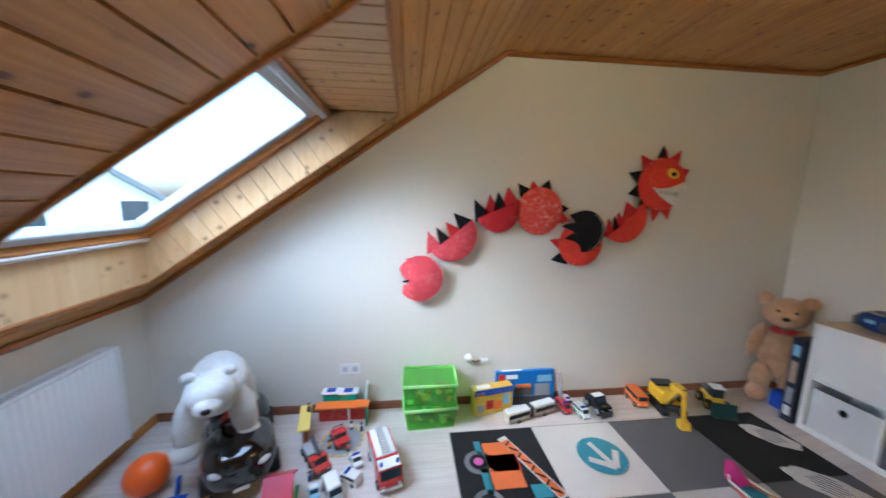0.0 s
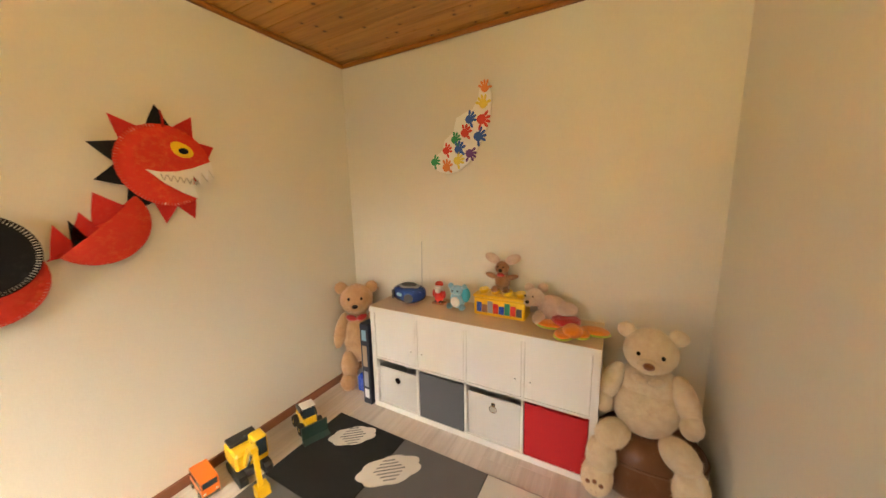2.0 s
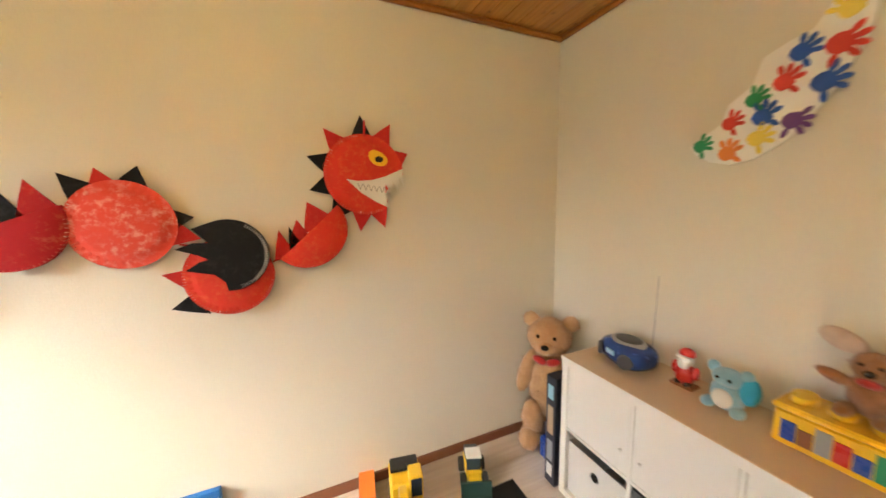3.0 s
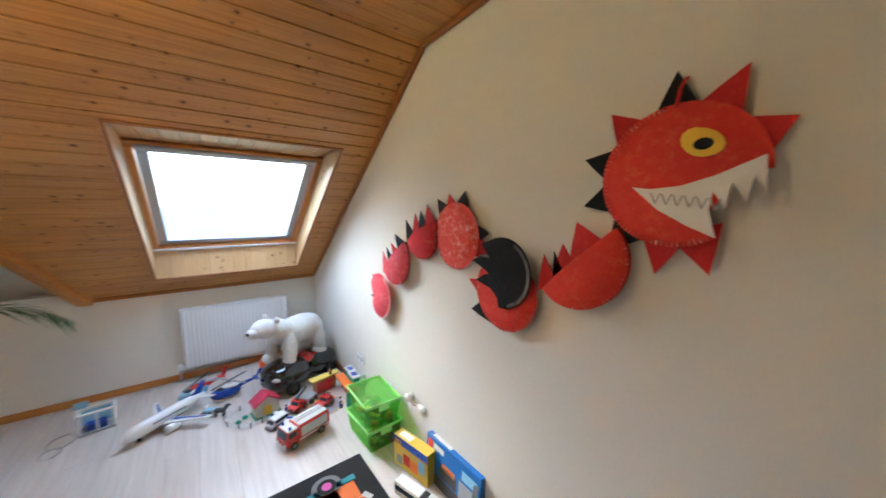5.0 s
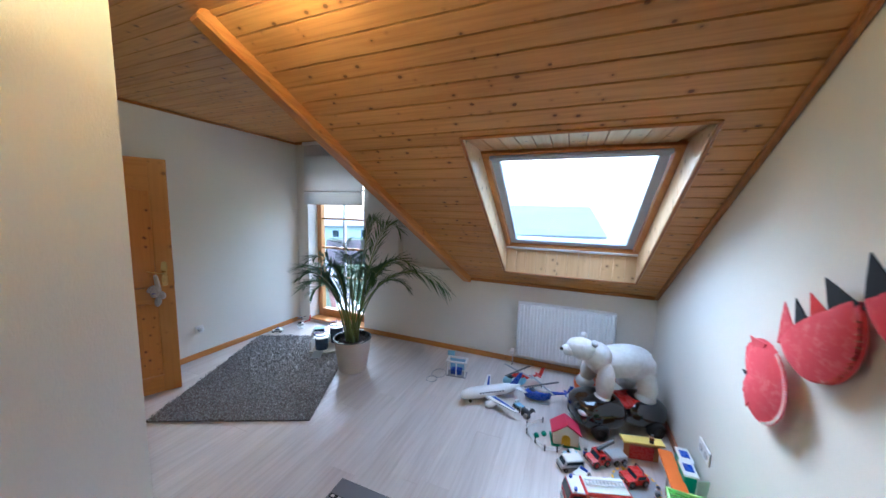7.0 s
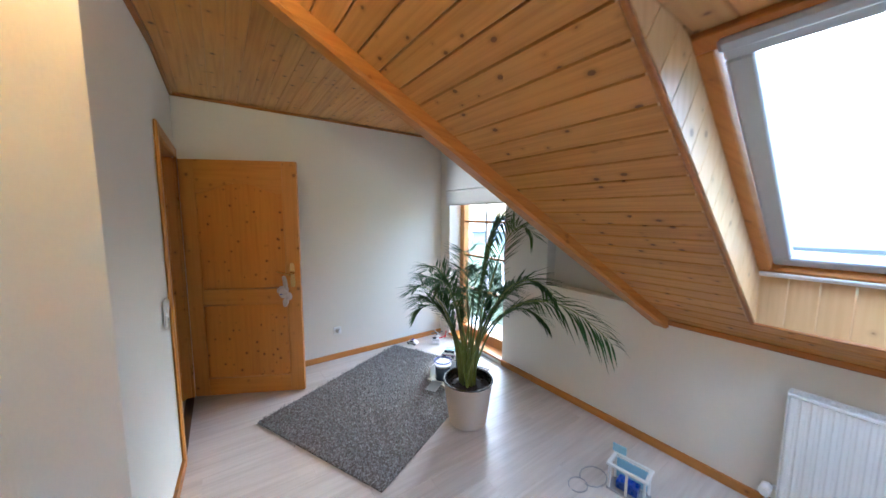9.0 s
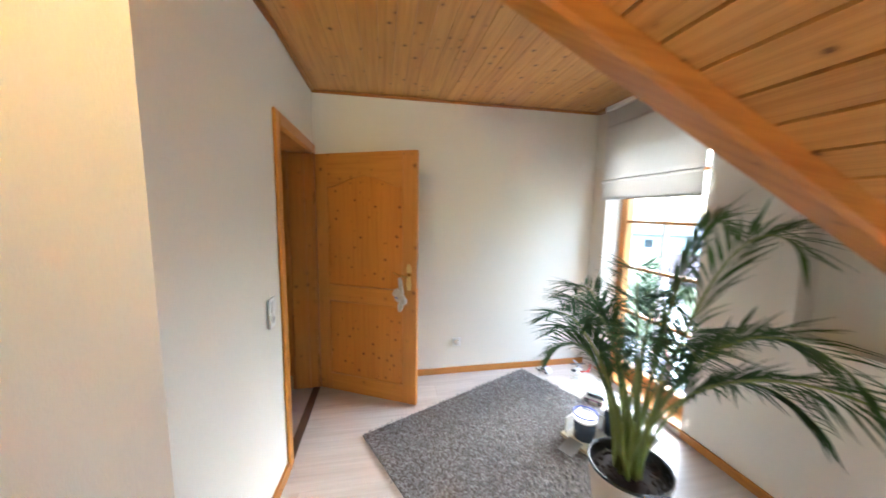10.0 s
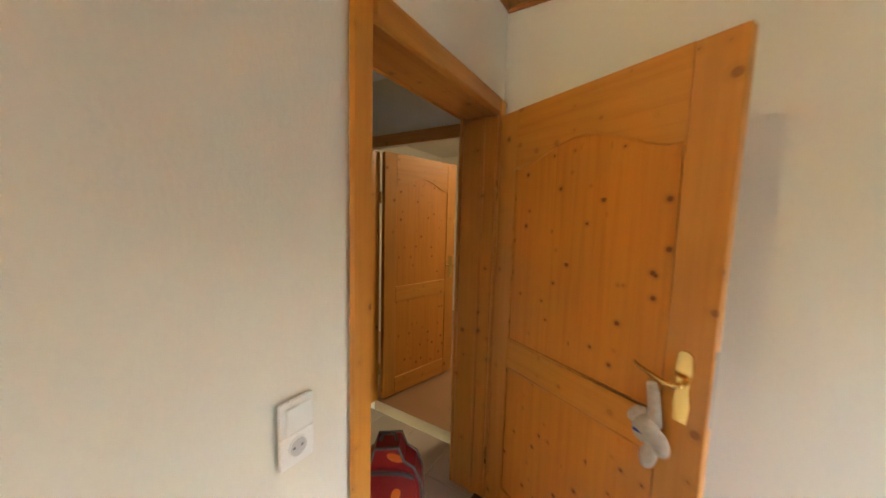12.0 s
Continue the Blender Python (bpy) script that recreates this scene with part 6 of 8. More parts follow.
# polar bear, standing; built facing -x, feet at z = 0
def polar_bear():
    s = Shape()
    s.ell((0.04, 0, 0.30), (0.25, 0.125, 0.125), (0, -8, 0), 28, 18)
    s.ell((0.17, 0, 0.27), (0.135, 0.125, 0.13), (0, 0, 0), 24, 16)
    s.ell((-0.15, 0, 0.345), (0.12, 0.11, 0.105), (0, 20, 0), 24, 16)
    s.ell((-0.27, 0, 0.40), (0.115, 0.09, 0.085), (0, 10, 0), 24, 16)
    s.ell((-0.365, 0, 0.385), (0.062, 0.05, 0.045), (0, 6, 0), 18, 12)
    s.ell((-0.425, 0, 0.395), (0.014, 0.018, 0.014), (0, 0, 0), 12, 8, mi=1)
    for y in (-1, 1):
        s.ell((-0.215, y * 0.075, 0.475), (0.022, 0.028, 0.028), (0, 0, 0), 12, 8)
        s.ell((-0.335, y * 0.046, 0.432), (0.006, 0.007, 0.008), (0, 0, 0), 8, 6, mi=1)
        s.ell((-0.13, y * 0.105, 0.18), (0.062, 0.058, 0.155), (y * 6, 8, 0), 18, 12)
        s.ell((-0.155, y * 0.115, 0.05), (0.075, 0.062, 0.05), (0, 0, 0), 16, 12)
        s.ell((0.20, y * 0.095, 0.15), (0.07, 0.06, 0.14), (y * 5, -4, 0), 18, 12)
        s.ell((0.185, y * 0.105, 0.05), (0.075, 0.062, 0.05), (0, 0, 0), 16, 12)
    s.ell((0.30, 0, 0.27), (0.03, 0.03, 0.045), (0, 0, 0), 10, 8)
    fuzz(s, 0, 0, 7000, 0.007, 3)
    return s


solid("polar_bear_toy", polar_bear(), [F_WHITE, EYE], pose(0.42, 2.60, 0.19, 0, 0, 114) @ Matrix.Diagonal((1.03, 1.18, 1.0, 1.0)), "white plush polar bear standing on a black ride-on car", "plush toy")

# things on the cube shelf
TOP = 0.77
bun = Shape()
bun.ell((0, 0, 0.075), (0.05, 0.055, 0.075), seg=16, rings=10).ell((-0.01, 0, 0.17), (0.045, 0.05, 0.05), seg=16, rings=10)
for y in (-1, 1):
    bun.ell((0.0, y * 0.075, 0.235), (0.018, 0.062, 0.036), (y * 22, 0, 0), 14, 8, mi=3).ell((-0.02, y * 0.075, 0.11), (0.02, 0.05, 0.02), (y * 15, 0, 0), 12, 8)
    bun.ell((-0.05, y * 0.04, 0.02), (0.045, 0.025, 0.022), seg=12, rings=8).ell((-0.052, y * 0.02, 0.185), 0.006, seg=8, rings=6, mi=1)
bun.ell((-0.055, 0, 0.16), (0.012, 0.015, 0.012), seg=8, rings=6, mi=1).ell((-0.045, 0, 0.125), (0.012, 0.03, 0.015), seg=10, rings=6, mi=2)
fuzz(bun, 0, 0, 1500, 0.007, 5)
solid("rabbit_toy", bun, [F_BROWN, EYE, F_RED, F_PINKT], pose(4.50, 1.645, 0.925) @ Matrix.Scale(0.86, 4), "brown plush rabbit with wide ears on a yellow brick box", "plush toy")

yb = thing("brick_box", pose(4.49, 1.645, TOP) @ Matrix.Diagonal((1.3, 0.88, 1.0, 1.0)), "yellow brick-shaped toy box with a picture strip", "toy box")
part("box_body", Shape().box(-0.055, 0.055, -0.185, 0.185, 0, 0.115, 0.008), YEL_PL, yb)
part("lid", Shape().box(-0.06, 0.06, -0.19, 0.19, 0.115, 0.135, 0.006), YEL_PL, yb)
for k in range(4):
    part("stud", Shape().cyl((0, -0.135 + 0.09 * k, 0.135), (0, -0.135 + 0.09 * k, 0.158), 0.033, 0.032, seg=24), YEL_PL, yb)
for k, mt in enumerate((DARK_GREY, RED_PL, GRN_PL, BLUE_PL, RED_PL, GREY_PL, BROWN_PL, BLUE_PL)):
    part("picture_patch", Shape().box(-0.0575, -0.0552, -0.165 + 0.041 * k, -0.128 + 0.041 * k, 0.025, 0.075 + 0.012 * (k % 3)), mt, yb)

radio = thing("cd_radio", pose(4.46, 2.33, TOP, 0, 0, -15) @ Matrix.Scale(1.1, 4), "round blue portable radio with a raised aerial", "radio")
RB = plain("blue_metallic", (0.03, 0.09, 0.38), 0.25, 0.5, var=0.1, coat=0.5)
part("case", Shape().ell((0, 0, 0.056), (0.085, 0.115, 0.056), power=0.7, seg=28, rings=16), RB, radio)
part("top_plate", Shape().ell((0, 0, 0.102), (0.062, 0.085, 0.014), seg=24, rings=8), GREY_PL, radio)
part("disc_lid", Shape().ell((0, 0, 0.112), (0.045, 0.06, 0.008), seg=24, rings=8), DARK_GREY, radio)
part("display", Shape().box(-0.092, -0.083, -0.025, 0.02, 0.055, 0.075, 0.002), LBLUE_PL, radio)
part("aerial", Shape().cyl((0.05, -0.07, 0.09), (0.055, -0.075, 0.40), 0.0022, 0.0015, seg=6), GREY_PL, radio)
for y in (-1, 1):
    part("speaker_grille", Shape().cyl((-0.07, y * 0.072, 0.05), (-0.083, y * 0.082, 0.05), 0.03, 0.028), DARK_GREY, radio)

elf = Shape()
elf.box(-0.03, 0.03, -0.045, 0.045, 0, 0.012, 0.003, mi=3).ell((0, 0, 0.055), (0.032, 0.036, 0.05), mi=0).ell((0, 0, 0.115), (0.027, 0.028, 0.03), mi=1).ell((0.005, 0, 0.14), (0.028, 0.03, 0.022), mi=0)
elf.ell((-0.018, 0, 0.10), (0.018, 0.022, 0.022), mi=1).ell((0, 0.04, 0.07), (0.014, 0.012, 0.028), mi=0).ell((0, -0.04, 0.07), (0.014, 0.012, 0.028), mi=0).ell((-0.02, 0, 0.13), (0.02, 0.028, 0.007), mi=1).ell((-0.01, 0.016, 0.018), (0.02, 0.013, 0.014), mi=2).ell((-0.01, -0.016, 0.018), (0.02, 0.013, 0.014), mi=2)
solid("winter_figure", elf, [RED_PL, WHITE_PL, BLACK_PL, BROWN_PL], pose(4.50, 2.105, TOP), "small red and white winter figure with a hat", "figurine")
bt = Shape()
bt.ell((0, 0, 0.06), (0.045, 0.055, 0.06)).ell((-0.005, 0, 0.125), (0.04, 0.05, 0.035)).ell((0, 0.05, 0.15), (0.018, 0.02, 0.022)).ell((0, -0.05, 0.15), (0.018, 0.02, 0.022))
bt.ell((-0.04, 0, 0.055), (0.02, 0.032, 0.035), mi=1).ell((-0.03, 0.045, 0.02), (0.03, 0.022, 0.02)).ell((-0.03, -0.045, 0.02), (0.03, 0.022, 0.02)).ell((0.0, -0.06, 0.1), (0.03, 0.03, 0.05), mi=2)
for y in (-1, 1):
    bt.ell((-0.042, y * 0.018, 0.13), 0.006, seg=8, rings=6, mi=3)
solid("blue_bear_toy", bt, [F_LBLUE, WHITE_PL, plain("cyan_plush", (0.05, 0.40, 0.62), 0.8), EYE], pose(4.47, 1.945, TOP), "small light blue plush bear with a pale tummy", "plush toy")

el = Shape()
el.ell((0.0, 0.0, 0.09), (0.065, 0.09, 0.075), (15, 0, 0)).ell((-0.03, 0.10, 0.15), (0.055, 0.055, 0.052)).ell((-0.08, 0.12, 0.14), (0.04, 0.03, 0.03)).ell((0.0, 0.14, 0.195), (0.018, 0.03, 0.028)).ell((0.0, 0.06, 0.205), (0.018, 0.03, 0.028))
el.ell((-0.05, 0.07, 0.04), (0.07, 0.035, 0.035)).ell((-0.03, -0.08, 0.10), (0.05, 0.06, 0.04), (0, 0, 30)).ell((-0.118, 0.123, 0.145), (0.010, 0.012, 0.01), mi=1).ell((-0.078, 0.10, 0.168), 0.006, seg=8, rings=6, mi=1).ell((-0.078, 0.145, 0.168), 0.006, seg=8, rings=6, mi=1)
fuzz(el, 0, 0, 2500, 0.008, 6)
solid("puppy_toy", el, [F_PINKT, EYE], pose(4.49, 1.335, TOP), "pale pinkish plush puppy lying on the shelf", "plush toy")
fl = Shape()
for a, r, l in ((170, 0.10, 0.085), (215, 0.085, 0.06), (95, 0.11, 0.075), (265, 0.12, 0.075), (20, 0.08, 0.06)):
    c_, s_ = math.cos(radians(a)), math.sin(radians(a))
    fl.ell((r * c_, r * s_, 0.024), (l, 0.05, 0.018), (0, 0, a), 18, 8, mi=0).ell((r * c_, r * s_, 0.014), (l * 1.06, 0.055, 0.013), (0, 0, a), 18, 8, mi=1)
fl.ell((0.02, 0.03, 0.045), (0.07, 0.08, 0.035), mi=2).ell((-0.11, -0.02, 0.045), (0.055, 0.05, 0.035), mi=0)
solid("star_cushion_toy", fl, [F_ORG, F_LIME, F_RED], pose(4.42, 1.225, TOP), "orange, lime and red petal-shaped plush toy", "plush toy")

# tall dark box beside the shelf
tb = thing("tall_carton", pose(4.255, 2.548, 0), "tall dark printed carton leaning by the shelf", "carton")
part("carton", Shape().box(-0.02, 0.24, 0.0, 0.075, 0, 0.625, 0.002), plain("dark_blue_print", (0.018, 0.022, 0.045), 0.3, var=0.3, large=10), tb)
for z, hgt, mt in ((0.05, 0.07, WHITE_PL), (0.14, 0.12, GREY_PL), (0.3, 0.16, plain("tan_print", (0.45, 0.33, 0.22), 0.4)), (0.50, 0.08, LBLUE_PL)):
    part("print_patch", Shape().box(-0.0225, -0.0202, 0.018, 0.058, z, z + hgt), mt, tb)
solid("blue_crate", Shape().box(0, 0.16, 0, 0.12, 0, 0.13, 0.01).box(0.01, 0.15, 0.01, 0.11, 0.13, 0.14, 0.004), BLUE_PL, pose(4.32, 2.65, 0), "small blue plastic crate on the floor by the bear", "crate")

# ---- toys on the floor ----
def wheel(parent, x, y, r, w, hub=None):
    """A tyre with a rim, axle along local y."""
    ty = part("wheel", Shape().lathe([(r * 0.55, -w / 2), (r * 0.9, -w / 2), (r, -w * 0.3), (r, w * 0.3), (r * 0.9, w / 2), (r * 0.55, w / 2)], seg=18, turn=Matrix.Translation((x, y, r)) @ Matrix.Rotation(radians(90), 4, 'X')), RUBBER, parent)
    part("rim", Shape().lathe([(0.0, -w * 0.42), (r * 0.3, -w * 0.45), (r * 0.56, -w * 0.36), (r * 0.56, w * 0.36), (r * 0.3, w * 0.45), (0.0, w * 0.42)], seg=14, turn=Matrix.Translation((x, y, r)) @ Matrix.Rotation(radians(90), 4, 'X')), hub or GREY_PL, ty)


def toy_car(name, at, L, Wd, Hh, mt, label, profile=None, stripe=None, wheel_r=None, roof=None, cat="toy car", group="", light_bar=None, hub=None):
    """A toy vehicle along local x, front at +x. profile: side outline in fractions of length and height."""
    c = thing(name, at, label, cat, group)
    r = wheel_r or 0.2 * Hh
    g = r * 0.7
    profile = profile or [(0, 0), (1, 0), (1, 0.42), (0.98, 0.5), (0.74, 0.56), (0.62, 1.0), (0.22, 1.0), (0.08, 0.58), (0, 0.52)]
    pts = [(L * (u - 0.5), g + (Hh - g) * v) for u, v in profile]
    part("body", Shape().prism(pts, -Wd / 2, Wd / 2, 'xz'), mt, c)
    hi = [p for p in profile if p[1] > 0.75]
    u0, u1 = min(p[0] for p in hi), max(p[0] for p in hi)
    z0, z1 = g + (Hh - g) * 0.60, g + (Hh - g) * 0.93
    for s in (-1, 1):
        part("side_window", Shape().prism([(L * (u0 - 0.5) + 0.004, z0), (L * (u1 - 0.5) + 0.0, z0), (L * (u1 - 0.5) - 0.004, z1), (L * (u0 - 0.5) + 0.008, z1)], s * (Wd / 2 + 0.0004), s * (Wd / 2 + 0.0012), 'xz'), WINDOW_PL, c)
    fx = L * (u1 - 0.5)
    nxt = profile[max(i for i, p in enumerate(profile) if p[0] > u1 + 0.02)] if any(p[0] > u1 + 0.02 for p in profile) else (u1, 0.5)
    part("windscreen", Shape().prism([(fx + 0.0006, z1), (L * (nxt[0] - 0.5) + 0.0006, g + (Hh - g) * max(nxt[1], 0.55)), (L * (nxt[0] - 0.5) + 0.0022, g + (Hh - g) * max(nxt[1], 0.55) + 0.0015), (fx + 0.0022, z1 + 0.0015)], -Wd * 0.42, Wd * 0.42, 'xz'), WINDOW_PL, c)
    if roof:
        part("roof_panel", Shape().box(L * (u0 - 0.5) + 0.004, L * (u1 - 0.5) - 0.004, -Wd * 0.46, Wd * 0.46, Hh + 0.0003, Hh + 0.004, 0.0015), roof, c)
    if stripe:
        for s in (-1, 1):
            part("stripe", Shape().box(-L * 0.46, L * 0.46, min(s * (Wd / 2 + 0.0003), s * (Wd / 2 + 0.0012)), max(s * (Wd / 2 + 0.0003), s * (Wd / 2 + 0.0012)), g + Hh * 0.14, g + Hh * 0.26), stripe, c)
    part("bumper", Shape().box(L * 0.5, L * 0.5 + 0.004, -Wd * 0.48, Wd * 0.48, g, g + Hh * 0.12, 0.001), DARK_GREY, c)
    for s in (-1, 1):
        part("headlight", Shape().box(L * 0.5 - 0.002, L * 0.5 + 0.0015, s * Wd * 0.34 - 0.006, s * Wd * 0.34 + 0.006, g + Hh * 0.20, g + Hh * 0.29, 0.001), WHITE_PL, c)
    if light_bar:
        part("light_bar", Shape().box(fx - 0.03, fx - 0.012, -Wd * 0.4, Wd * 0.4, Hh, Hh + 0.011, 0.003), light_bar, c)
    for u in (-0.31, 0.31):
        for s in (-1, 1):
            wheel(c, L * u, s * (Wd / 2 - 0.002), r, Wd * 0.16, hub)
    return c


VAN = [(0, 0), (1, 0), (1, 0.38), (0.97, 0.5), (0.90, 0.56), (0.80, 1.0), (0.02, 1.0), (0, 0.9)]
BUS = [(0, 0), (1, 0), (1, 0.5), (0.985, 0.95), (0.97, 1.0), (0.02, 1.0), (0, 0.95)]
ang = lambda x0, y0, x1, y1: math.degrees(math.atan2(y1 - y0, x1 - x0))

# ride-on car under the polar bear; front towards the room
ro = thing("ride_on_car", pose(0.51, 2.62, 0, 0, 0, -64) @ Matrix.Scale(1.2, 4), "black ride-on toy car with a red seat", "ride-on toy")
CARB = plain("black_gloss", (0.008, 0.008, 0.010), 0.08, var=0.2, coat=1.0)
body_ = Shape()
body_.ell((0.13, 0, 0.125), (0.17, 0.15, 0.105), power=0.75, seg=28, rings=16).ell((-0.16, 0, 0.12), (0.15, 0.14, 0.09), power=0.75, seg=28, rings=16).box(-0.2, 0.2, -0.10, 0.10, 0.06, 0.15, 0.03)
part("body", body_, CARB, ro)
part("seat", Shape().box(-0.14, 0.04, -0.085, 0.085, 0.15, 0.205, 0.02), RED_PL, ro, "red plastic seat")
part("bonnet_panel", Shape().ell((0.14, 0, 0.175), (0.10, 0.09, 0.045), seg=20, rings=10), CARB, ro)
for s in (-1, 1):
    part("headlight", Shape().ell((0.265, s * 0.085, 0.15), (0.025, 0.032, 0.018), (0, 0, s * 25), 14, 8), plain("lamp_lens", (0.7, 0.74, 0.78), 0.08, var=0.05), ro)
part("grille", Shape().box(0.285, 0.297, -0.05, 0.05, 0.085, 0.12, 0.004), DARK_GREY, ro)
part("number_plate", Shape().box(0.290, 0.2995, -0.03, 0.03, 0.06, 0.075, 0.002), WHITE_PL, ro)
part("steering_wheel", Shape().tube([(0.07 + 0.03 * math.cos(a * 0.524), 0.07 * math.sin(a * 0.524), 0.24 + 0.04 * math.cos(a * 0.524)) for a in range(12)], 0.010, 8, closed=True).cyl((0.10, 0, 0.19), (0.07, 0, 0.24), 0.012), BLACK_PL, ro)
for u in (-0.19, 0.17):
    for s in (-1, 1):
        wheel(ro, u, s * 0.13, 0.052, 0.05, DARK_GREY)
tagged(part("orange_ball", Shape().ell((0, 0, 0.1), 0.1, seg=28, rings=18), plain("orange_rubber", (0.85, 0.13, 0.01), 0.35, var=0.05), at=pose(0.14, 2.42, 0)), "bright orange toy ball by the radiator", "ball")

# passenger plane
pl = thing("toy_airliner", pose(0.60, 1.63, 0, 0, 0, ang(0.45, 1.86, 0.80, 1.38)), "white toy airliner with blue stripes", "toy plane")
part("fuselage", Shape().tube([(-0.30, 0, 0.105), (-0.24, 0, 0.10), (-0.15, 0, 0.09), (0.10, 0, 0.085), (0.19, 0, 0.083), (0.24, 0, 0.078), (0.265, 0, 0.072)], [0.012, 0.03, 0.047, 0.05, 0.047, 0.033, 0.008], 20), WHITE_PL, pl)
part("belly", Shape().ell((0.0, 0, 0.058), (0.22, 0.043, 0.022), seg=20, rings=8), plain("navy_plastic", (0.03, 0.05, 0.13), 0.35), pl)
for s in (-1, 1):
    wg_ = part("wing", Shape().prism([(0.06, s * 0.03), (-0.03, s * 0.03), (-0.14, s * 0.30), (-0.105, s * 0.30)], 0.058, 0.068), WHITE_PL, pl)
    part("wing_stripe", Shape().prism([(0.0, s * 0.06), (-0.03, s * 0.06), (-0.12, s * 0.27), (-0.105, s * 0.27)], 0.0685, 0.0695), BLUE_PL, wg_)
    en = part("engine", Shape().lathe([(0.014, 0.05), (0.024, 0.05), (0.03, 0.03), (0.03, -0.02), (0.018, -0.05), (0.0, -0.05)], seg=16, turn=Matrix.Translation((0.02, s * 0.105, 0.033)) @ Matrix.Rotation(radians(90), 4, 'Y')), WHITE_PL, pl)
    part("tailplane", Shape().prism([(-0.22, s * 0.02), (-0.28, s * 0.02), (-0.31, s * 0.12), (-0.285, s * 0.12)], 0.10, 0.106), WHITE_PL, pl)
    for k in range(9):
        part("window", Shape().box(-0.12 + 0.026 * k, -0.106 + 0.026 * k, min(s * 0.0455, s * 0.0505), max(s * 0.0455, s * 0.0505), 0.094, 0.108, 0.002), WINDOW_PL, pl)
part("fin", Shape().prism([(-0.20, 0.13), (-0.27, 0.12), (-0.32, 0.22), (-0.29, 0.22)], -0.005, 0.005, 'xz'), BLUE_PL, pl)
part("cockpit_window", Shape().ell((0.215, 0, 0.102), (0.02, 0.032, 0.012), seg=14, rings=8), WINDOW_PL, pl)
part("nose_wheel", Shape().cyl((0.17, -0.008, 0.014), (0.17, 0.008, 0.014), 0.014).box(0.165, 0.175, -0.003, 0.003, 0.014, 0.045), RUBBER, pl)
part("main_wheel", Shape().cyl((-0.02, -0.04, 0.016), (-0.02, 0.04, 0.016), 0.016).box(-0.025, -0.015, -0.02, 0.02, 0.016, 0.05), RUBBER, pl)


def helicopter(at, L, body_mt, top_mt, tail_mt, label):
    h = thing("toy_helicopter", at, label, "toy helicopter", "toy helicopters")
    part("cabin", Shape().ell((0.02 * L / 0.3, 0, 0.06), (0.32 * L, 0.15 * L, 0.13 * L), seg=22, rings=14, power=0.85), body_mt, h)
    part("canopy", Shape().ell((0.15 * L, 0, 0.075), (0.17 * L, 0.125 * L, 0.10 * L), seg=18, rings=12), WINDOW_PL, h)
    part("engine_cover", Shape().ell((-0.04 * L, 0, 0.105), (0.2 * L, 0.10 * L, 0.06 * L), seg=18, rings=10), top_mt, h)
    part("tail_boom", Shape().tube([(-0.2 * L, 0, 0.08), (-0.62 * L, 0, 0.10)], [0.05 * L, 0.025 * L], 10), tail_mt, h)
    part("tail_fin", Shape().prism([(-0.58 * L, 0.09), (-0.68 * L, 0.09), (-0.76 * L, 0.17), (-0.68 * L, 0.17)], -0.006, 0.006, 'xz'), tail_mt, h)
    part("tailplane", Shape().box(-0.62 * L, -0.55 * L, -0.14 * L, 0.14 * L, 0.096, 0.103, 0.002), tail_mt, h)
    part("mast", Shape().cyl((-0.02 * L, 0, 0.11), (-0.02 * L, 0, 0.16), 0.006, seg=10), DARK_GREY, h)
    for k in range(4):
        a = 0.5 + k * math.pi / 2
        part("rotor_blade", Shape().box(0.0, 0.48 * L, -0.011, 0.011, 0.150, 0.154, 0.001, turn=Matrix.Translation((-0.02 * L, 0, 0)) @ Matrix.Rotation(a, 4, 'Z')), GREY_PL if k % 2 else DARK_GREY, h)
    for s in (-1, 1):
        part("skid", Shape().tube([(0.3 * L, s * 0.13 * L, 0.02), (0.24 * L, s * 0.13 * L, 0.006), (-0.2 * L, s * 0.13 * L, 0.006)], 0.006, 8), WHITE_PL, h)
        part("strut", Shape().cyl((0.1 * L, s * 0.13 * L, 0.008), (0.1 * L, s * 0.08 * L, 0.05), 0.004, seg=8), WHITE_PL, h)
    return h


helicopter(pose(0.26, 1.82, 0, 0, 0, -60), 0.36, LBLUE_PL, RED_PL, RED_PL, "red, white and blue toy seaplane helicopter")
helicopter(pose(0.42, 2.05, 0, 0, 0, -80), 0.36, BLUE_PL, WHITE_PL, BLUE_PL, "blue and white toy rescue helicopter")

# gate booth with an arched cable
bo = thing("toy_gate_booth", pose(0.30, 1.225, 0, 0, 0, 8), "white and blue toy gate booth with an open roof", "toy building")
part("base", Shape().box(-0.06, 0.06, -0.10, 0.10, 0, 0.012, 0.003), GREY_PL, bo)
for x in (-0.052, 0.052):
    for y in (-0.088, 0.0, 0.088):
        part("pillar", Shape().box(x - 0.006, x + 0.006, y - 0.006, y + 0.006, 0.012, 0.15, 0.002), WHITE_PL, bo)
part("roof_frame", Shape().box(-0.065, 0.065, -0.105, -0.085, 0.15, 0.165, 0.002).box(-0.065, 0.065, 0.085, 0.105, 0.15, 0.165, 0.002).box(-0.065, -0.048, -0.085, 0.085, 0.15, 0.165, 0.002).box(0.048, 0.065, -0.085, 0.085, 0.15, 0.165, 0.002), WHITE_PL, bo)
part("pane", Shape().box(-0.047, -0.043, -0.08, 0.08, 0.03, 0.148), LBLUE_PL, bo, "light blue clear wall")
part("counter", Shape().box(-0.04, 0.03, -0.06, 0.05, 0.012, 0.06, 0.004), BLUE_PL, bo)
part("sign", Shape().box(-0.07, -0.06, -0.115, -0.04, 0.165, 0.215, 0.003), LBLUE_PL, bo)
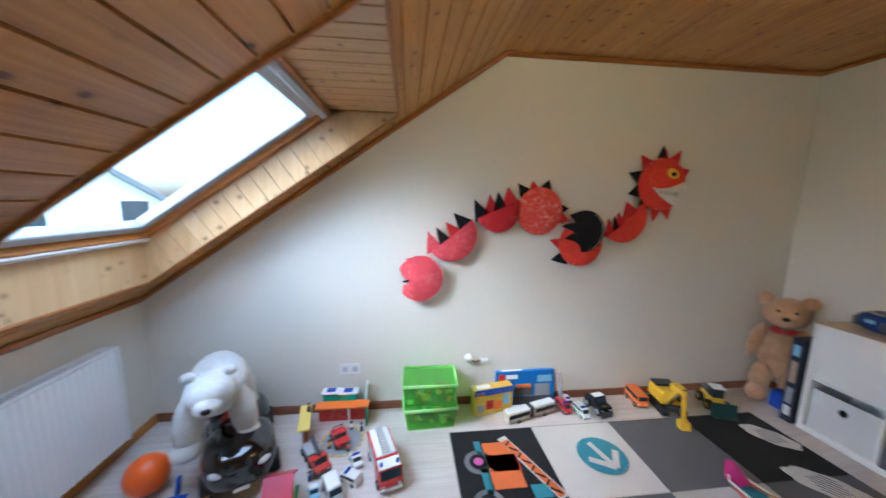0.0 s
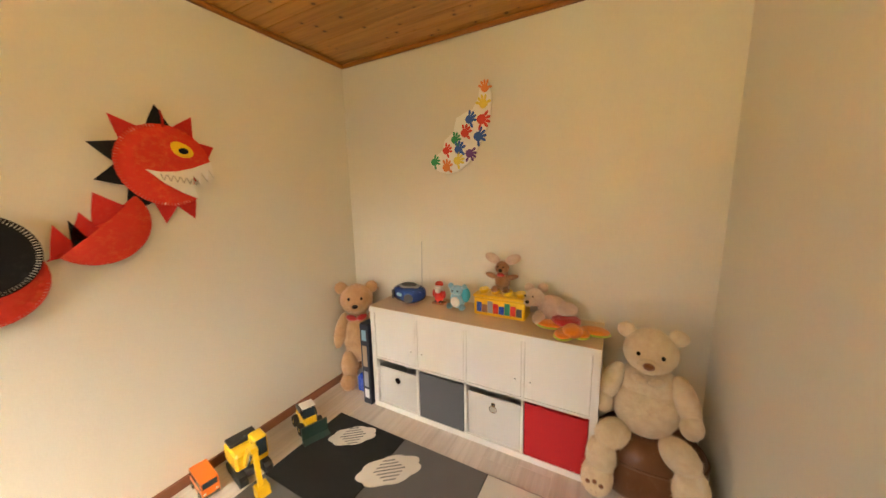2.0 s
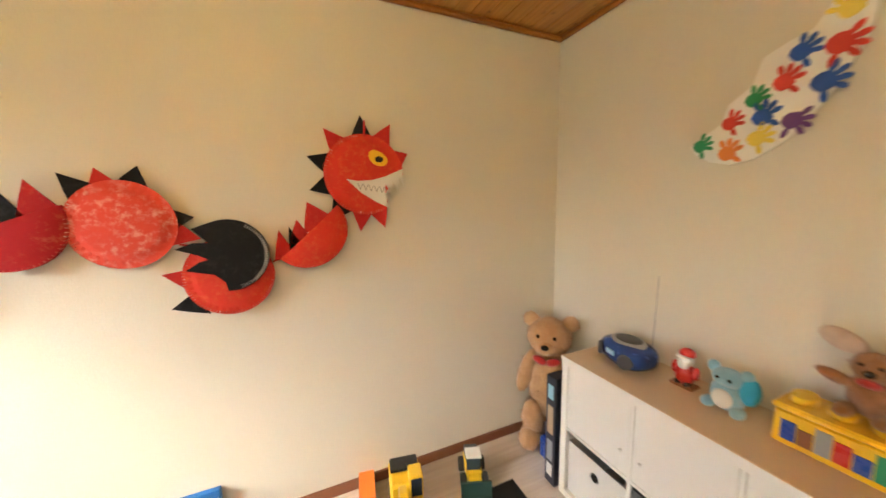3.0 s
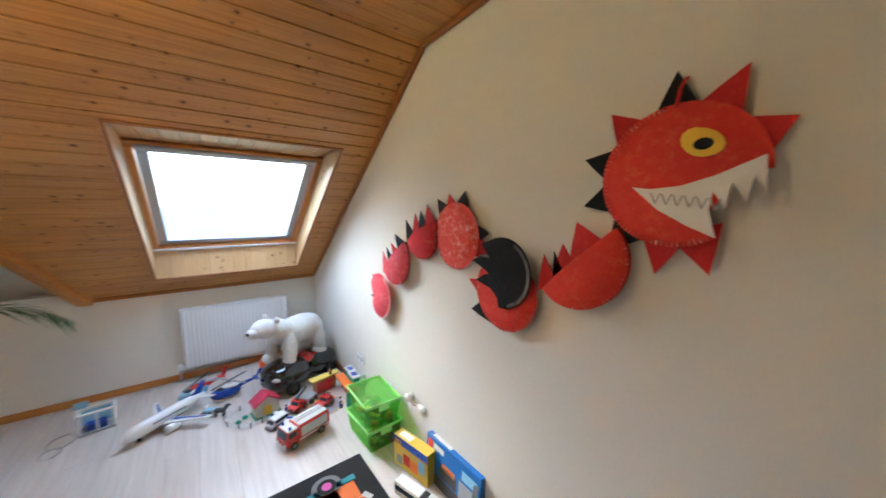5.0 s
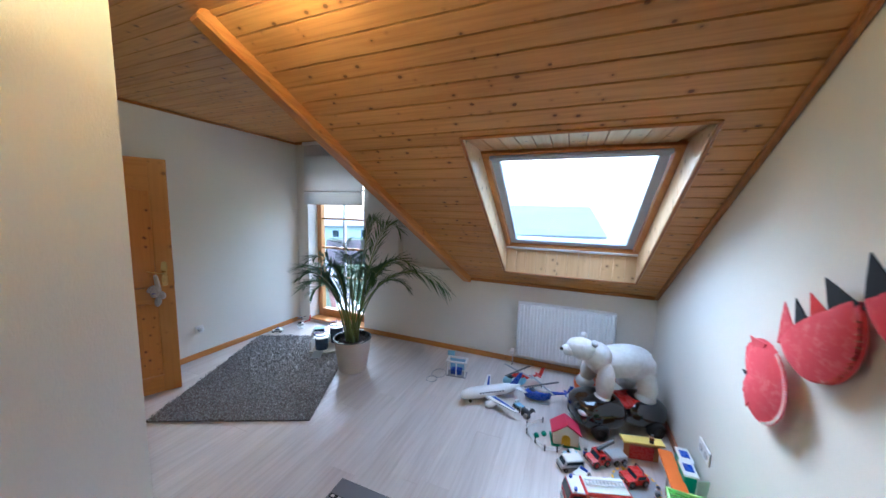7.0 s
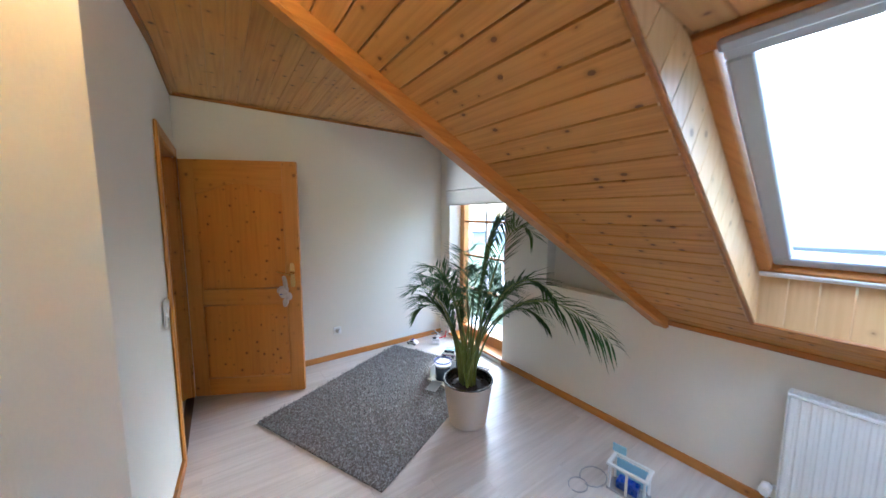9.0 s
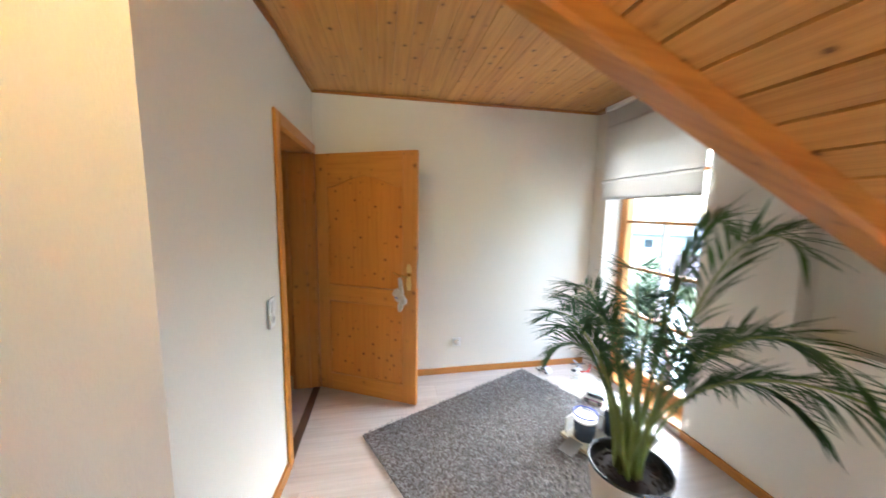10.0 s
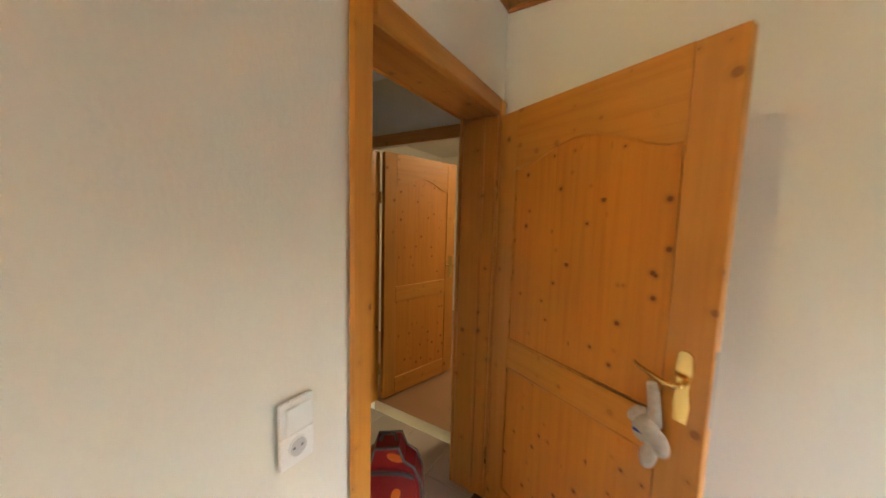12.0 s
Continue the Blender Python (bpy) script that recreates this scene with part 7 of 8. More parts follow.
solid("toy_wire_loop", Shape().tube([(0.09 * math.cos(a * 0.4), 0.07 * math.sin(a * 0.4) , 0.004) for a in range(15)], 0.003, 6).tube([(0.13 + 0.06 * math.cos(a * 0.42), -0.02 + 0.05 * math.sin(a * 0.42), 0.004) for a in range(15)], 0.003, 6), GREY_PL, pose(0.36, 1.05, 0), "grey plastic toy track loops on the floor", "toy track")

# pony stable with fences
stb = thing("toy_stable", pose(0.865, 2.265, 0, 0, 0, 100), "white toy stable with a red gabled roof", "toy building")
part("wall", Shape().prism([(-0.085, 0), (0.085, 0), (0.085, 0.10), (0.0, 0.155), (-0.085, 0.10)], -0.055, 0.055, 'xz'), plain("cream_plastic", (0.72, 0.66, 0.52), 0.4), stb)
part("roof", Shape().prism([(-0.10, 0.093), (0.0, 0.16), (0.10, 0.093), (0.10, 0.104), (0.0, 0.172), (-0.10, 0.104)], -0.07, 0.07, 'xz'), plain("raspberry_plastic", (0.50, 0.03, 0.08), 0.35), stb)
for s in (-1, 1):
    part("archway", Shape().prism([(-0.03, 0.004), (0.03, 0.004), (0.03, 0.06), (0.02, 0.078), (0.0, 0.085), (-0.02, 0.078), (-0.03, 0.06)], s * 0.0555, s * 0.058, 'xz'), YEL_PL, stb)
part("end_window", Shape().box(0.0855, 0.0885, -0.028, 0.028, 0.04, 0.075, 0.001), YEL_PL, stb)
part("base_plate", Shape().box(-0.10, 0.10, -0.075, 0.075, -0.0, 0.004), GRN_PL, stb)
fpts = [(0.72, 2.10), (0.82, 1.99), (0.90, 2.0), (0.98, 2.07), (1.03, 2.14), (1.01, 2.22), (0.95, 2.26)]
for k, ((x0, y0), (x1, y1)) in enumerate(zip(fpts, fpts[1:])):
    L_ = math.hypot(x1 - x0, y1 - y0)
    fe = thing("toy_fence", pose(x0, y0, 0, 0, 0, ang(x0, y0, x1, y1)), "white toy paddock fence panel", "toy fence", "toy paddock fence")
    for z in (0.012, 0.028):
        part("rail", Shape().box(0.0, L_, -0.002, 0.002, z, z + 0.006, 0.001), WHITE_PL, fe)
    part("post", Shape().box(-0.004, 0.004, -0.004, 0.004, 0, 0.045, 0.001), DARK_GREY, fe)
sh = Shape().ell((0, 0, 0.05), (0.045, 0.018, 0.02)).ell((0.05, 0, 0.075), (0.015, 0.011, 0.028), (0, 30, 0)).ell((0.068, 0, 0.092), (0.02, 0.009, 0.011), (0, 20, 0))
for x in (-0.03, 0.03):
    for y in (-0.011, 0.011):
        sh.cyl((x, y, 0), (x, y, 0.045), 0.006, 0.008, seg=8)
sh.ell((-0.052, 0, 0.045), (0.008, 0.007, 0.025), mi=1).ell((0.048, 0, 0.09), (0.012, 0.005, 0.02), mi=1)
solid("toy_horse", sh, [DARK_GREY, WHITE_PL], pose(0.70, 1.965, 0, 0, 0, 60), "dark grey toy horse beside a little cart", "toy animal")
sh2 = thing("toy_cart", pose(0.63, 1.90, 0, 0, 0, 50), "light blue toy horse cart", "toy cart")
part("cart_body", Shape().box(-0.04, 0.04, -0.025, 0.025, 0.022, 0.05, 0.004), LBLUE_PL, sh2)
part("cart_seat", Shape().box(-0.04, -0.02, -0.022, 0.022, 0.05, 0.075, 0.003), WHITE_PL, sh2)
for u in (-0.028, 0.028):
    for s in (-1, 1):
        wheel(sh2, u, s * 0.03, 0.02, 0.006, WHITE_PL)
for x, y in ((0.90, 2.07), (0.86, 2.12)):
    solid("toy_bush", Shape().ell((0, 0, 0.01), (0.028, 0.02, 0.012), seg=10, rings=6).ell((0.015, 0.01, 0.018), (0.014, 0.012, 0.012), seg=8, rings=6), GRN_PL, pose(x, y, 0), "green plastic toy bush in the paddock", "toy plant", "toy bushes")

# vehicles near the stable
SILVER = plain("silver_plastic", (0.55, 0.56, 0.57), 0.3, 0.3, var=0.05)
toy_car("toy_van", pose(1.115, 2.305, 0, 0, 0, ang(1.115, 2.305, 1.05, 2.20) + 60), 0.15, 0.075, 0.072, SILVER, "silver and white toy van with a pale roof", VAN, roof=WHITE_PL, stripe=DARK_GREY)
toy_car("toy_van", pose(1.19, 2.375, 0, 0, 0, 150), 0.12, 0.06, 0.06, WHITE_PL, "small white toy ambulance van", VAN, light_bar=BLUE_PL)
rt = toy_car("toy_tow_truck", pose(1.0, 2.475, 0, 0, 0, -55), 0.13, 0.085, 0.085, RED_PL, "red toy tow truck with a dark crane arm", [(0, 0), (1, 0), (1, 0.45), (0.72, 0.55), (0.62, 1.0), (0.3, 1.0), (0.3, 0.5), (0, 0.5)], wheel_r=0.024, cat="toy truck", hub=RED_PL)
part("crane_arm", Shape().box(-0.13, 0.0, -0.012, 0.012, 0.075, 0.095, 0.004, turn=Matrix.Translation((-0.02, 0, 0.02)) @ Matrix.Rotation(0.35, 4, 'Y')), DARK_GREY, rt)
tr_ = thing("toy_trailer", pose(0.925, 2.59, 0, 0, 0, -55), "grey toy trailer hitched behind a red truck", "toy trailer")
part("bed", Shape().box(-0.06, 0.06, -0.042, 0.042, 0.025, 0.055, 0.004), SILVER, tr_)
for u in (-0.03, 0.03):
    for s in (-1, 1):
        wheel(tr_, u, s * 0.045, 0.02, 0.012)
rc = toy_car("toy_jeep", pose(1.075, 2.675, 0, 0, 0, -60), 0.14, 0.085, 0.075, RED_PL, "red toy jeep parked on the round mat", [(0, 0), (1, 0), (1, 0.5), (0.64, 0.58), (0.58, 1.0), (0.16, 1.0), (0.1, 0.6), (0, 0.55)], wheel_r=0.022)
part("roll_bar", Shape().tube([(-0.03, -0.036, 0.075), (-0.03, -0.03, 0.10), (-0.03, 0.03, 0.10), (-0.03, 0.036, 0.075)], 0.004, 6), DARK_GREY, rc)
toy_car("toy_car", pose(0.99, 2.44, 0, 0, 0, -70) @ Matrix.Translation((0.13, -0.02, 0)), 0.10, 0.05, 0.045, LBLUE_PL, "small light blue toy car", roof=WHITE_PL)
toy_car("toy_car", pose(1.205, 2.50, 0, 0, 0, -65), 0.11, 0.055, 0.05, WHITE_PL, "small white toy police car", light_bar=BLUE_PL, stripe=GRN_PL)

# fire engine
fe_ = thing("toy_fire_engine", pose(1.375, 2.435, 0, 0, 0, ang(1.33, 2.55, 1.41, 2.30)), "red toy fire engine with a white roof and ladder", "toy truck")
part("cab", Shape().prism([(0.075, 0.03), (0.165, 0.03), (0.165, 0.085), (0.15, 0.135), (0.075, 0.135)], -0.062, 0.062, 'xz'), RED_PL, fe_)
part("cab_roof", Shape().box(0.077, 0.148, -0.06, 0.06, 0.1353, 0.145, 0.003), WHITE_PL, fe_)
part("windscreen", Shape().prism([(0.166, 0.088), (0.1515, 0.133), (0.153, 0.134), (0.168, 0.09)], -0.055, 0.055, 'xz'), WINDOW_PL, fe_)
for s in (-1, 1):
    part("side_window", Shape().box(0.088, 0.142, min(s * 0.0623, s * 0.0635), max(s * 0.0623, s * 0.0635), 0.092, 0.125), WINDOW_PL, fe_)
    part("shutter", Shape().box(-0.15, 0.055, min(s * 0.0653, s * 0.0665), max(s * 0.0653, s * 0.0665), 0.065, 0.13), SILVER, fe_)
    part("blue_light", Shape().cyl((0.125, s * 0.045, 0.145), (0.125, s * 0.045, 0.16), 0.009, seg=12), BLUE_PL, fe_)
    part("stripe", Shape().box(-0.165, 0.07, min(s * 0.0653, s * 0.0667), max(s * 0.0653, s * 0.0667), 0.042, 0.055), WHITE_PL, fe_)
    part("headlight", Shape().cyl((0.164, s * 0.045, 0.05), (0.169, s * 0.045, 0.05), 0.009, seg=12), WHITE_PL, fe_)
part("body", Shape().box(-0.17, 0.074, -0.065, 0.065, 0.03, 0.145, 0.004), RED_PL, fe_)
part("roof_deck", Shape().box(-0.16, 0.064, -0.055, 0.055, 0.1453, 0.152, 0.002), WHITE_PL, fe_)
part("bumper", Shape().box(0.1655, 0.175, -0.06, 0.06, 0.022, 0.042, 0.003), WHITE_PL, fe_)
lad = Shape().box(-0.15, 0.06, -0.02, -0.015, 0.158, 0.166, 0.001).box(-0.15, 0.06, 0.015, 0.02, 0.158, 0.166, 0.001)
for k in range(11):
    lad.box(-0.145 + 0.02 * k, -0.141 + 0.02 * k, -0.015, 0.015, 0.16, 0.164)
part("ladder", lad, SILVER, fe_)
for u in (-0.10, 0.11):
    for s in (-1, 1):
        wheel(fe_, u, s * 0.06, 0.027, 0.02)

# fold-out fire station with its mat
fs = thing("toy_fire_station", pose(1.04, 2.83, 0), "fold-out toy fire station with yellow and orange roofs", "toy building")
part("wing_wall", Shape().box(-0.012, 0.0, -0.11, 0.11, 0, 0.13, 0.002, turn=pose(-0.19, -0.08, 0, 0, 0, 12)), plain("brown_wall_plastic", (0.42, 0.17, 0.05), 0.45), fs)
part("wing_roof", Shape().box(-0.045, 0.03, -0.13, 0.13, 0.13, 0.145, 0.003, turn=pose(-0.19, -0.08, 0, 0, 0, 12)), plain("pale_yellow_plastic", (0.80, 0.62, 0.14), 0.4), fs, "pale yellow roof")
part("roller_door", Shape().box(0.0005, 0.004, -0.075, 0.075, 0.005, 0.10, 0.001, turn=pose(-0.19, -0.08, 0, 0, 0, 12)), RED_PL, fs, "red roller door")
part("main_wall", Shape().box(-0.15, 0.19, 0.055, 0.068, 0, 0.125, 0.002), RED_PL, fs)
part("main_roof", Shape().box(-0.16, 0.20, 0.0, 0.08, 0.125, 0.14, 0.003), ORG_PL, fs, "orange roof")
part("end_wall", Shape().box(0.178, 0.19, -0.02, 0.055, 0, 0.125, 0.002), GRN_PL, fs)
part("pillar", Shape().box(0.06, 0.07, 0.0, 0.01, 0, 0.125, 0.001), WHITE_PL, fs)
mt_ = tagged(part("play_mat", Shape().cyl((0, 0, 0), (0, 0, 0.003), 0.135, seg=40), GREY_PL, at=pose(1.09, 2.685, 0)), "round grey toy road mat with a yellow edge", "toy mat")
edge_ = Shape()
for k in range(18):
    a0_, a1_ = k * math.pi / 9, (k + 0.6) * math.pi / 9
    edge_.prism([(0.135 * math.cos(a0_), 0.135 * math.sin(a0_)), (0.135 * math.cos(a1_), 0.135 * math.sin(a1_)), (0.122 * math.cos(a1_), 0.122 * math.sin(a1_)), (0.122 * math.cos(a0_), 0.122 * math.sin(a0_))], 0.0032, 0.004)
part("edge_mark", edge_, YEL_PL, mt_)
gh = thing("toy_house", pose(1.03, 2.945, 0), "green and white toy house behind the fire station", "toy building")
for x, y in ((-0.06, 0.0), (0.06, -0.012)):
    part("house_wall", Shape().box(x - 0.055, x + 0.055, y - 0.03, y + 0.03, 0, 0.185, 0.003), plain("teal_plastic", (0.03, 0.36, 0.24), 0.4), gh)
    rf = part("roof", Shape().box(x - 0.064, x + 0.064, y - 0.036, y + 0.036, 0.186, 0.20, 0.003, turn=Matrix.Translation((0, 0, 0.0))), WHITE_PL, gh)
    part("solar_panel", Shape().box(x - 0.03, x + 0.03, y - 0.022, y + 0.022, 0.2003, 0.204), BLUE_PL, rf)
solid("picture_card", Shape().box(-0.004, 0.004, -0.03, 0.03, 0, 0.24, 0.001), plain("pale_green_card", (0.55, 0.68, 0.58), 0.6, var=0.15, large=12), pose(1.20, 2.955, 0, 0, 6, 20), "pale green card standing against the wall", "card")
for x, y, c_, hh in ((0.915, 2.80, BROWN_PL, 0.17), (1.02, 2.63, YEL_PL, 0.045), (1.20, 2.77, BLUE_PL, 0.06), (1.14, 2.60, ORG_PL, 0.045), (0.97, 2.40, BLUE_PL, 0.05), (1.13, 2.79, WHITE_PL, 0.05)):
    base_z = 0.146 if hh > 0.1 else 0.0
    f_ = Shape().box(-0.009, 0.009, -0.012, 0.012, 0.0, 0.02, 0.003, mi=1).box(-0.009, 0.009, -0.013, 0.013, 0.02, 0.038, 0.003).ell((0, 0, 0.048), 0.010, seg=10, rings=8, mi=2).ell((0, 0, 0.055), (0.011, 0.011, 0.007), seg=10, rings=6, mi=1)
    solid("toy_figure", f_, [c_, DARK_GREY, plain("toy_peach", (0.75, 0.48, 0.3), 0.4)], pose(x - (0.06 if base_z else 0), y, base_z), "tiny jointed plastic play figure", "toy figure", "play figures")

# green storage boxes
LIME = sheer("lime_translucent", (0.72, 0.95, 0.50), (0.46, 0.80, 0.25), 0.17)
LIMEB = plain("lime_plastic", (0.40, 0.76, 0.22), 0.35, var=0.06)
def green_box(at, label):
    g = thing("storage_box", at, label, "storage box", "lime storage boxes")
    w, d, h = 0.36, 0.25, 0.15
    sh = Shape()
    n = [(-w / 2 + 0.02, -d / 2 + 0.02), (w / 2 - 0.02, -d / 2 + 0.02), (w / 2 - 0.02, d / 2 - 0.02), (-w / 2 + 0.02, d / 2 - 0.02)]
    o = [(-w / 2, -d / 2), (w / 2, -d / 2), (w / 2, d / 2), (-w / 2, d / 2)]
    t = 0.004
    sh.add([(x, y, 0.0) for x, y in n] + [(x, y, h) for x, y in o] + [(x * (1 - t / abs(x)), y * (1 - t / abs(y)), t) for x, y in n] + [(x * (1 - t / abs(x)), y * (1 - t / abs(y)), h) for x, y in o],
           [(3, 2, 1, 0)] + [(i, (i + 1) % 4, 4 + (i + 1) % 4, 4 + i) for i in range(4)] + [(8, 9, 10, 11)] + [(8 + (i + 1) % 4, 8 + i, 12 + i, 12 + (i + 1) % 4) for i in range(4)] + [(4 + i, 4 + (i + 1) % 4, 12 + (i + 1) % 4, 12 + i) for i in range(4)])
    part("tub", sh, LIME, g)
    part("rim", Shape().tube([(x, y, h) for x, y in o], 0.007, 6, closed=True), LIMEB, g)
    part("lid", Shape().box(-w / 2 - 0.006, w / 2 + 0.006, -d / 2 - 0.006, d / 2 + 0.006, h + 0.004, h + 0.014, 0.004), LIME, g)
    part("lid_rim", Shape().tube([(x * 1.02, y * 1.03, h + 0.012) for x, y in o], 0.006, 6, closed=True), LIMEB, g)
    for s in (-1, 1):
        part("clip", Shape().box(min(s * w / 2, s * (w / 2 + 0.012)), max(s * w / 2, s * (w / 2 + 0.012)), -0.04, 0.04, h - 0.035, h + 0.018, 0.003), LIMEB, g)
    return g


for k, z in enumerate((0.0, 0.17)):
    green_box(pose(1.665, 2.845 + 0.004 * k, z, 0, 0, 2 - 4 * k), "lime green lidded storage box filled with toys" if k else "lime green storage box under another box")
    rg = random.Random(30 + k)
    for j in range(26):
        x, y = rg.uniform(-0.14, 0.14), rg.uniform(-0.09, 0.09)
        s = rg.uniform(0.014, 0.03)
        mt = rg.choice((GREY_PL, DARK_GREY, YEL_PL, GRN_PL, BROWN_PL, WHITE_PL, ORG_PL))
        solid("toy_brick", Shape().box(-s, s, -s * 0.6, s * 0.6, 0, s * 1.1, 0.002).cyl((-s * 0.5, 0, s * 1.1), (-s * 0.5, 0, s * 1.3), s * 0.25, seg=8).cyl((s * 0.5, 0, s * 1.1), (s * 0.5, 0, s * 1.3), s * 0.25, seg=8), mt,
              pose(1.665 + x, 2.845 + y, z + 0.006 + 0.035 * (j % 3), 0, 0, rg.uniform(0, 180)), "small plastic toy brick in a lime box", "toy brick", "bricks in the lime boxes")

# cartons by the wall
def carton(at, w, d, h, mt, label, patches):
    c = thing("toy_carton", at, label, "carton")
    part("carton", Shape().box(0, w, 0, d, 0, h, 0.0015), mt, c)
    for x0, x1, z0, z1, pm in patches:
        part("print_patch", Shape().box(w * x0, w * x1, -0.0012, -0.0002, h * z0, h * z1), pm, c)
    part("top_label", Shape().box(w * 0.1, w * 0.45, d * 0.2, d * 0.8, h + 0.0002, h + 0.0012), WHITE_PL, c)
    return c


SKYBLUE = plain("carton_blue", (0.02, 0.16, 0.50), 0.3, var=0.12, large=8)
carton(pose(2.185, 2.935, 0, -6, 0, 1), 0.465, 0.055, 0.265, SKYBLUE, "large blue toy carton leaning on the wall",
       ((0.04, 0.14, 0.74, 0.92, RED_PL), (0.16, 0.36, 0.78, 0.9, WHITE_PL), (0.02, 0.98, 0.02, 0.25, DARK_GREY), (0.30, 0.62, 0.28, 0.55, DARK_GREY), (0.34, 0.58, 0.50, 0.62, ORG_PL), (0.66, 0.92, 0.25, 0.6, GREY_PL), (0.70, 0.95, 0.66, 0.85, LBLUE_PL)))
carton(pose(1.99, 2.835, 0, 0, 0, 10), 0.305, 0.075, 0.20, plain("carton_yellow", (0.72, 0.50, 0.05), 0.35, var=0.15, large=10), "yellow and blue toy carton standing on the floor",
       ((0.0, 1.0, 0.76, 1.0, BLUE_PL), (0.05, 0.25, 0.70, 0.92, YEL_PL), (0.3, 0.5, 0.2, 0.55, RED_PL), (0.52, 0.72, 0.15, 0.5, ORG_PL), (0.74, 0.92, 0.3, 0.68, LBLUE_PL), (0.08, 0.26, 0.1, 0.4, GREY_PL)))

# articulated bus
bs = thing("toy_bus", pose(2.395, 2.80, 0, 0, 0, ang(2.195, 2.744, 2.595, 2.855)), "white articulated toy bus with a black bellows", "toy bus")
for x0, x1 in ((-0.205, -0.018), (0.018, 0.205)):
    sec = part("section", Shape().box(x0, x1, -0.033, 0.033, 0.012, 0.085, 0.005), plain("bus_beige", (0.62, 0.55, 0.45), 0.4), bs)
    part("roof", Shape().box(x0 + 0.002, x1 - 0.002, -0.031, 0.031, 0.0853, 0.091, 0.002), WHITE_PL, sec)
    for s in (-1, 1):
        part("window_band", Shape().box(x0 + 0.008, x1 - 0.008, min(s * 0.0333, s * 0.0343), max(s * 0.0333, s * 0.0343), 0.045, 0.075), WINDOW_PL, sec)
    for s in (-1, 1):
        wheel(bs, (x0 + x1) / 2, s * 0.031, 0.015, 0.008)
part("bellows", Shape().box(-0.018, 0.018, -0.030, 0.030, 0.014, 0.088, 0.004), RUBBER, bs)

# small emergency vehicles and trucks along the wall
lt = toy_car("toy_ladder_truck", pose(2.675, 2.845, 0, 0, 0, -80), 0.13, 0.055, 0.075, RED_PL, "small red toy fire truck with a raised ladder", VAN, light_bar=BLUE_PL, stripe=WHITE_PL, cat="toy truck")
part("ladder", Shape().box(-0.012, 0.012, -0.010, -0.006, 0, 0.20, 0.001, turn=Matrix.Translation((-0.03, 0, 0.07)) @ Matrix.Rotation(-0.25, 4, 'Y')).box(-0.012, 0.012, 0.006, 0.010, 0, 0.20, 0.001, turn=Matrix.Translation((-0.03, 0, 0.07)) @ Matrix.Rotation(-0.25, 4, 'Y')), GREY_PL, lt)
toy_car("toy_ambulance", pose(2.735, 2.905, 0, 0, 0, -85), 0.10, 0.05, 0.06, WHITE_PL, "small white and orange toy ambulance", VAN, stripe=ORG_PL, light_bar=BLUE_PL)
toy_car("toy_police_van", pose(2.785, 2.785, 0, 0, 0, -85), 0.13, 0.058, 0.07, WHITE_PL, "white and green toy police van", VAN, stripe=GRN_PL, light_bar=BLUE_PL)
mtk = toy_car("toy_monster_truck", pose(2.935, 2.825, 0, 0, 0, -82), 0.18, 0.095, 0.12, BLACK_PL, "black toy pickup with a pale cab roof", [(0, 0.1), (1, 0.1), (1, 0.55), (0.7, 0.6), (0.6, 1.0), (0.28, 1.0), (0.26, 0.6), (0, 0.6)], wheel_r=0.036, roof=WHITE_PL, cat="toy truck")
part("emblem", Shape().box(0.045, 0.075, -0.02, 0.02, 0.0765, 0.079, 0.001), plain("lime_print", (0.45, 0.55, 0.05), 0.4), mtk)
part("blade", Shape().box(0.095, 0.105, -0.05, 0.05, 0.005, 0.05, 0.003), DARK_GREY, mtk)
ob_ = toy_car("toy_school_bus", pose(3.295, 2.885, 0, 0, 0, -98), 0.18, 0.08, 0.105, ORG_PL, "orange toy delivery bus by the baseboard", BUS, cat="toy bus", stripe=DARK_GREY)

# excavator
ex = thing("toy_excavator", pose(3.475, 2.79, 0, 0, 0, -100) @ Matrix.Scale(1.22, 4), "yellow toy excavator with its bucket on the floor", "toy digger")
for s in (-1, 1):
    part("track", Shape().prism([(-0.09, 0.01), (-0.075, 0.0), (0.075, 0.0), (0.09, 0.01), (0.09, 0.035), (0.075, 0.048), (-0.075, 0.048), (-0.09, 0.035)], s * 0.035, s * 0.068, 'xz'), RUBBER, ex)
part("undercarriage", Shape().box(-0.06, 0.06, -0.035, 0.035, 0.015, 0.05, 0.004), DARK_GREY, ex)
part("house", Shape().box(-0.10, 0.045, -0.065, 0.065, 0.052, 0.135, 0.010), YEL_PL, ex)
part("engine_deck", Shape().box(-0.095, -0.02, -0.06, 0.06, 0.1355, 0.15, 0.004), BLACK_PL, ex)
part("cab", Shape().box(-0.015, 0.06, 0.012, 0.068, 0.06, 0.175, 0.006), YEL_PL, ex)
part("cab_glass", Shape().box(0.0605, 0.0625, 0.018, 0.062, 0.09, 0.168).box(-0.005, 0.05, 0.0685, 0.0695, 0.10, 0.165), WINDOW_PL, ex)
part("boom", Shape().prism([(0.03, 0.08), (0.05, 0.07), (0.13, 0.19), (0.17, 0.20), (0.16, 0.215), (0.115, 0.205)], -0.035, -0.008, 'xz'), YEL_PL, ex)
part("stick", Shape().prism([(0.15, 0.205), (0.172, 0.20), (0.19, 0.05), (0.178, 0.045)], -0.031, -0.012, 'xz'), YEL_PL, ex)
part("bucket", Shape().prism([(0.165, 0.055), (0.205, 0.05), (0.215, 0.012), (0.19, 0.0), (0.165, 0.02)], -0.045, 0.005, 'xz'), YEL_PL, ex)
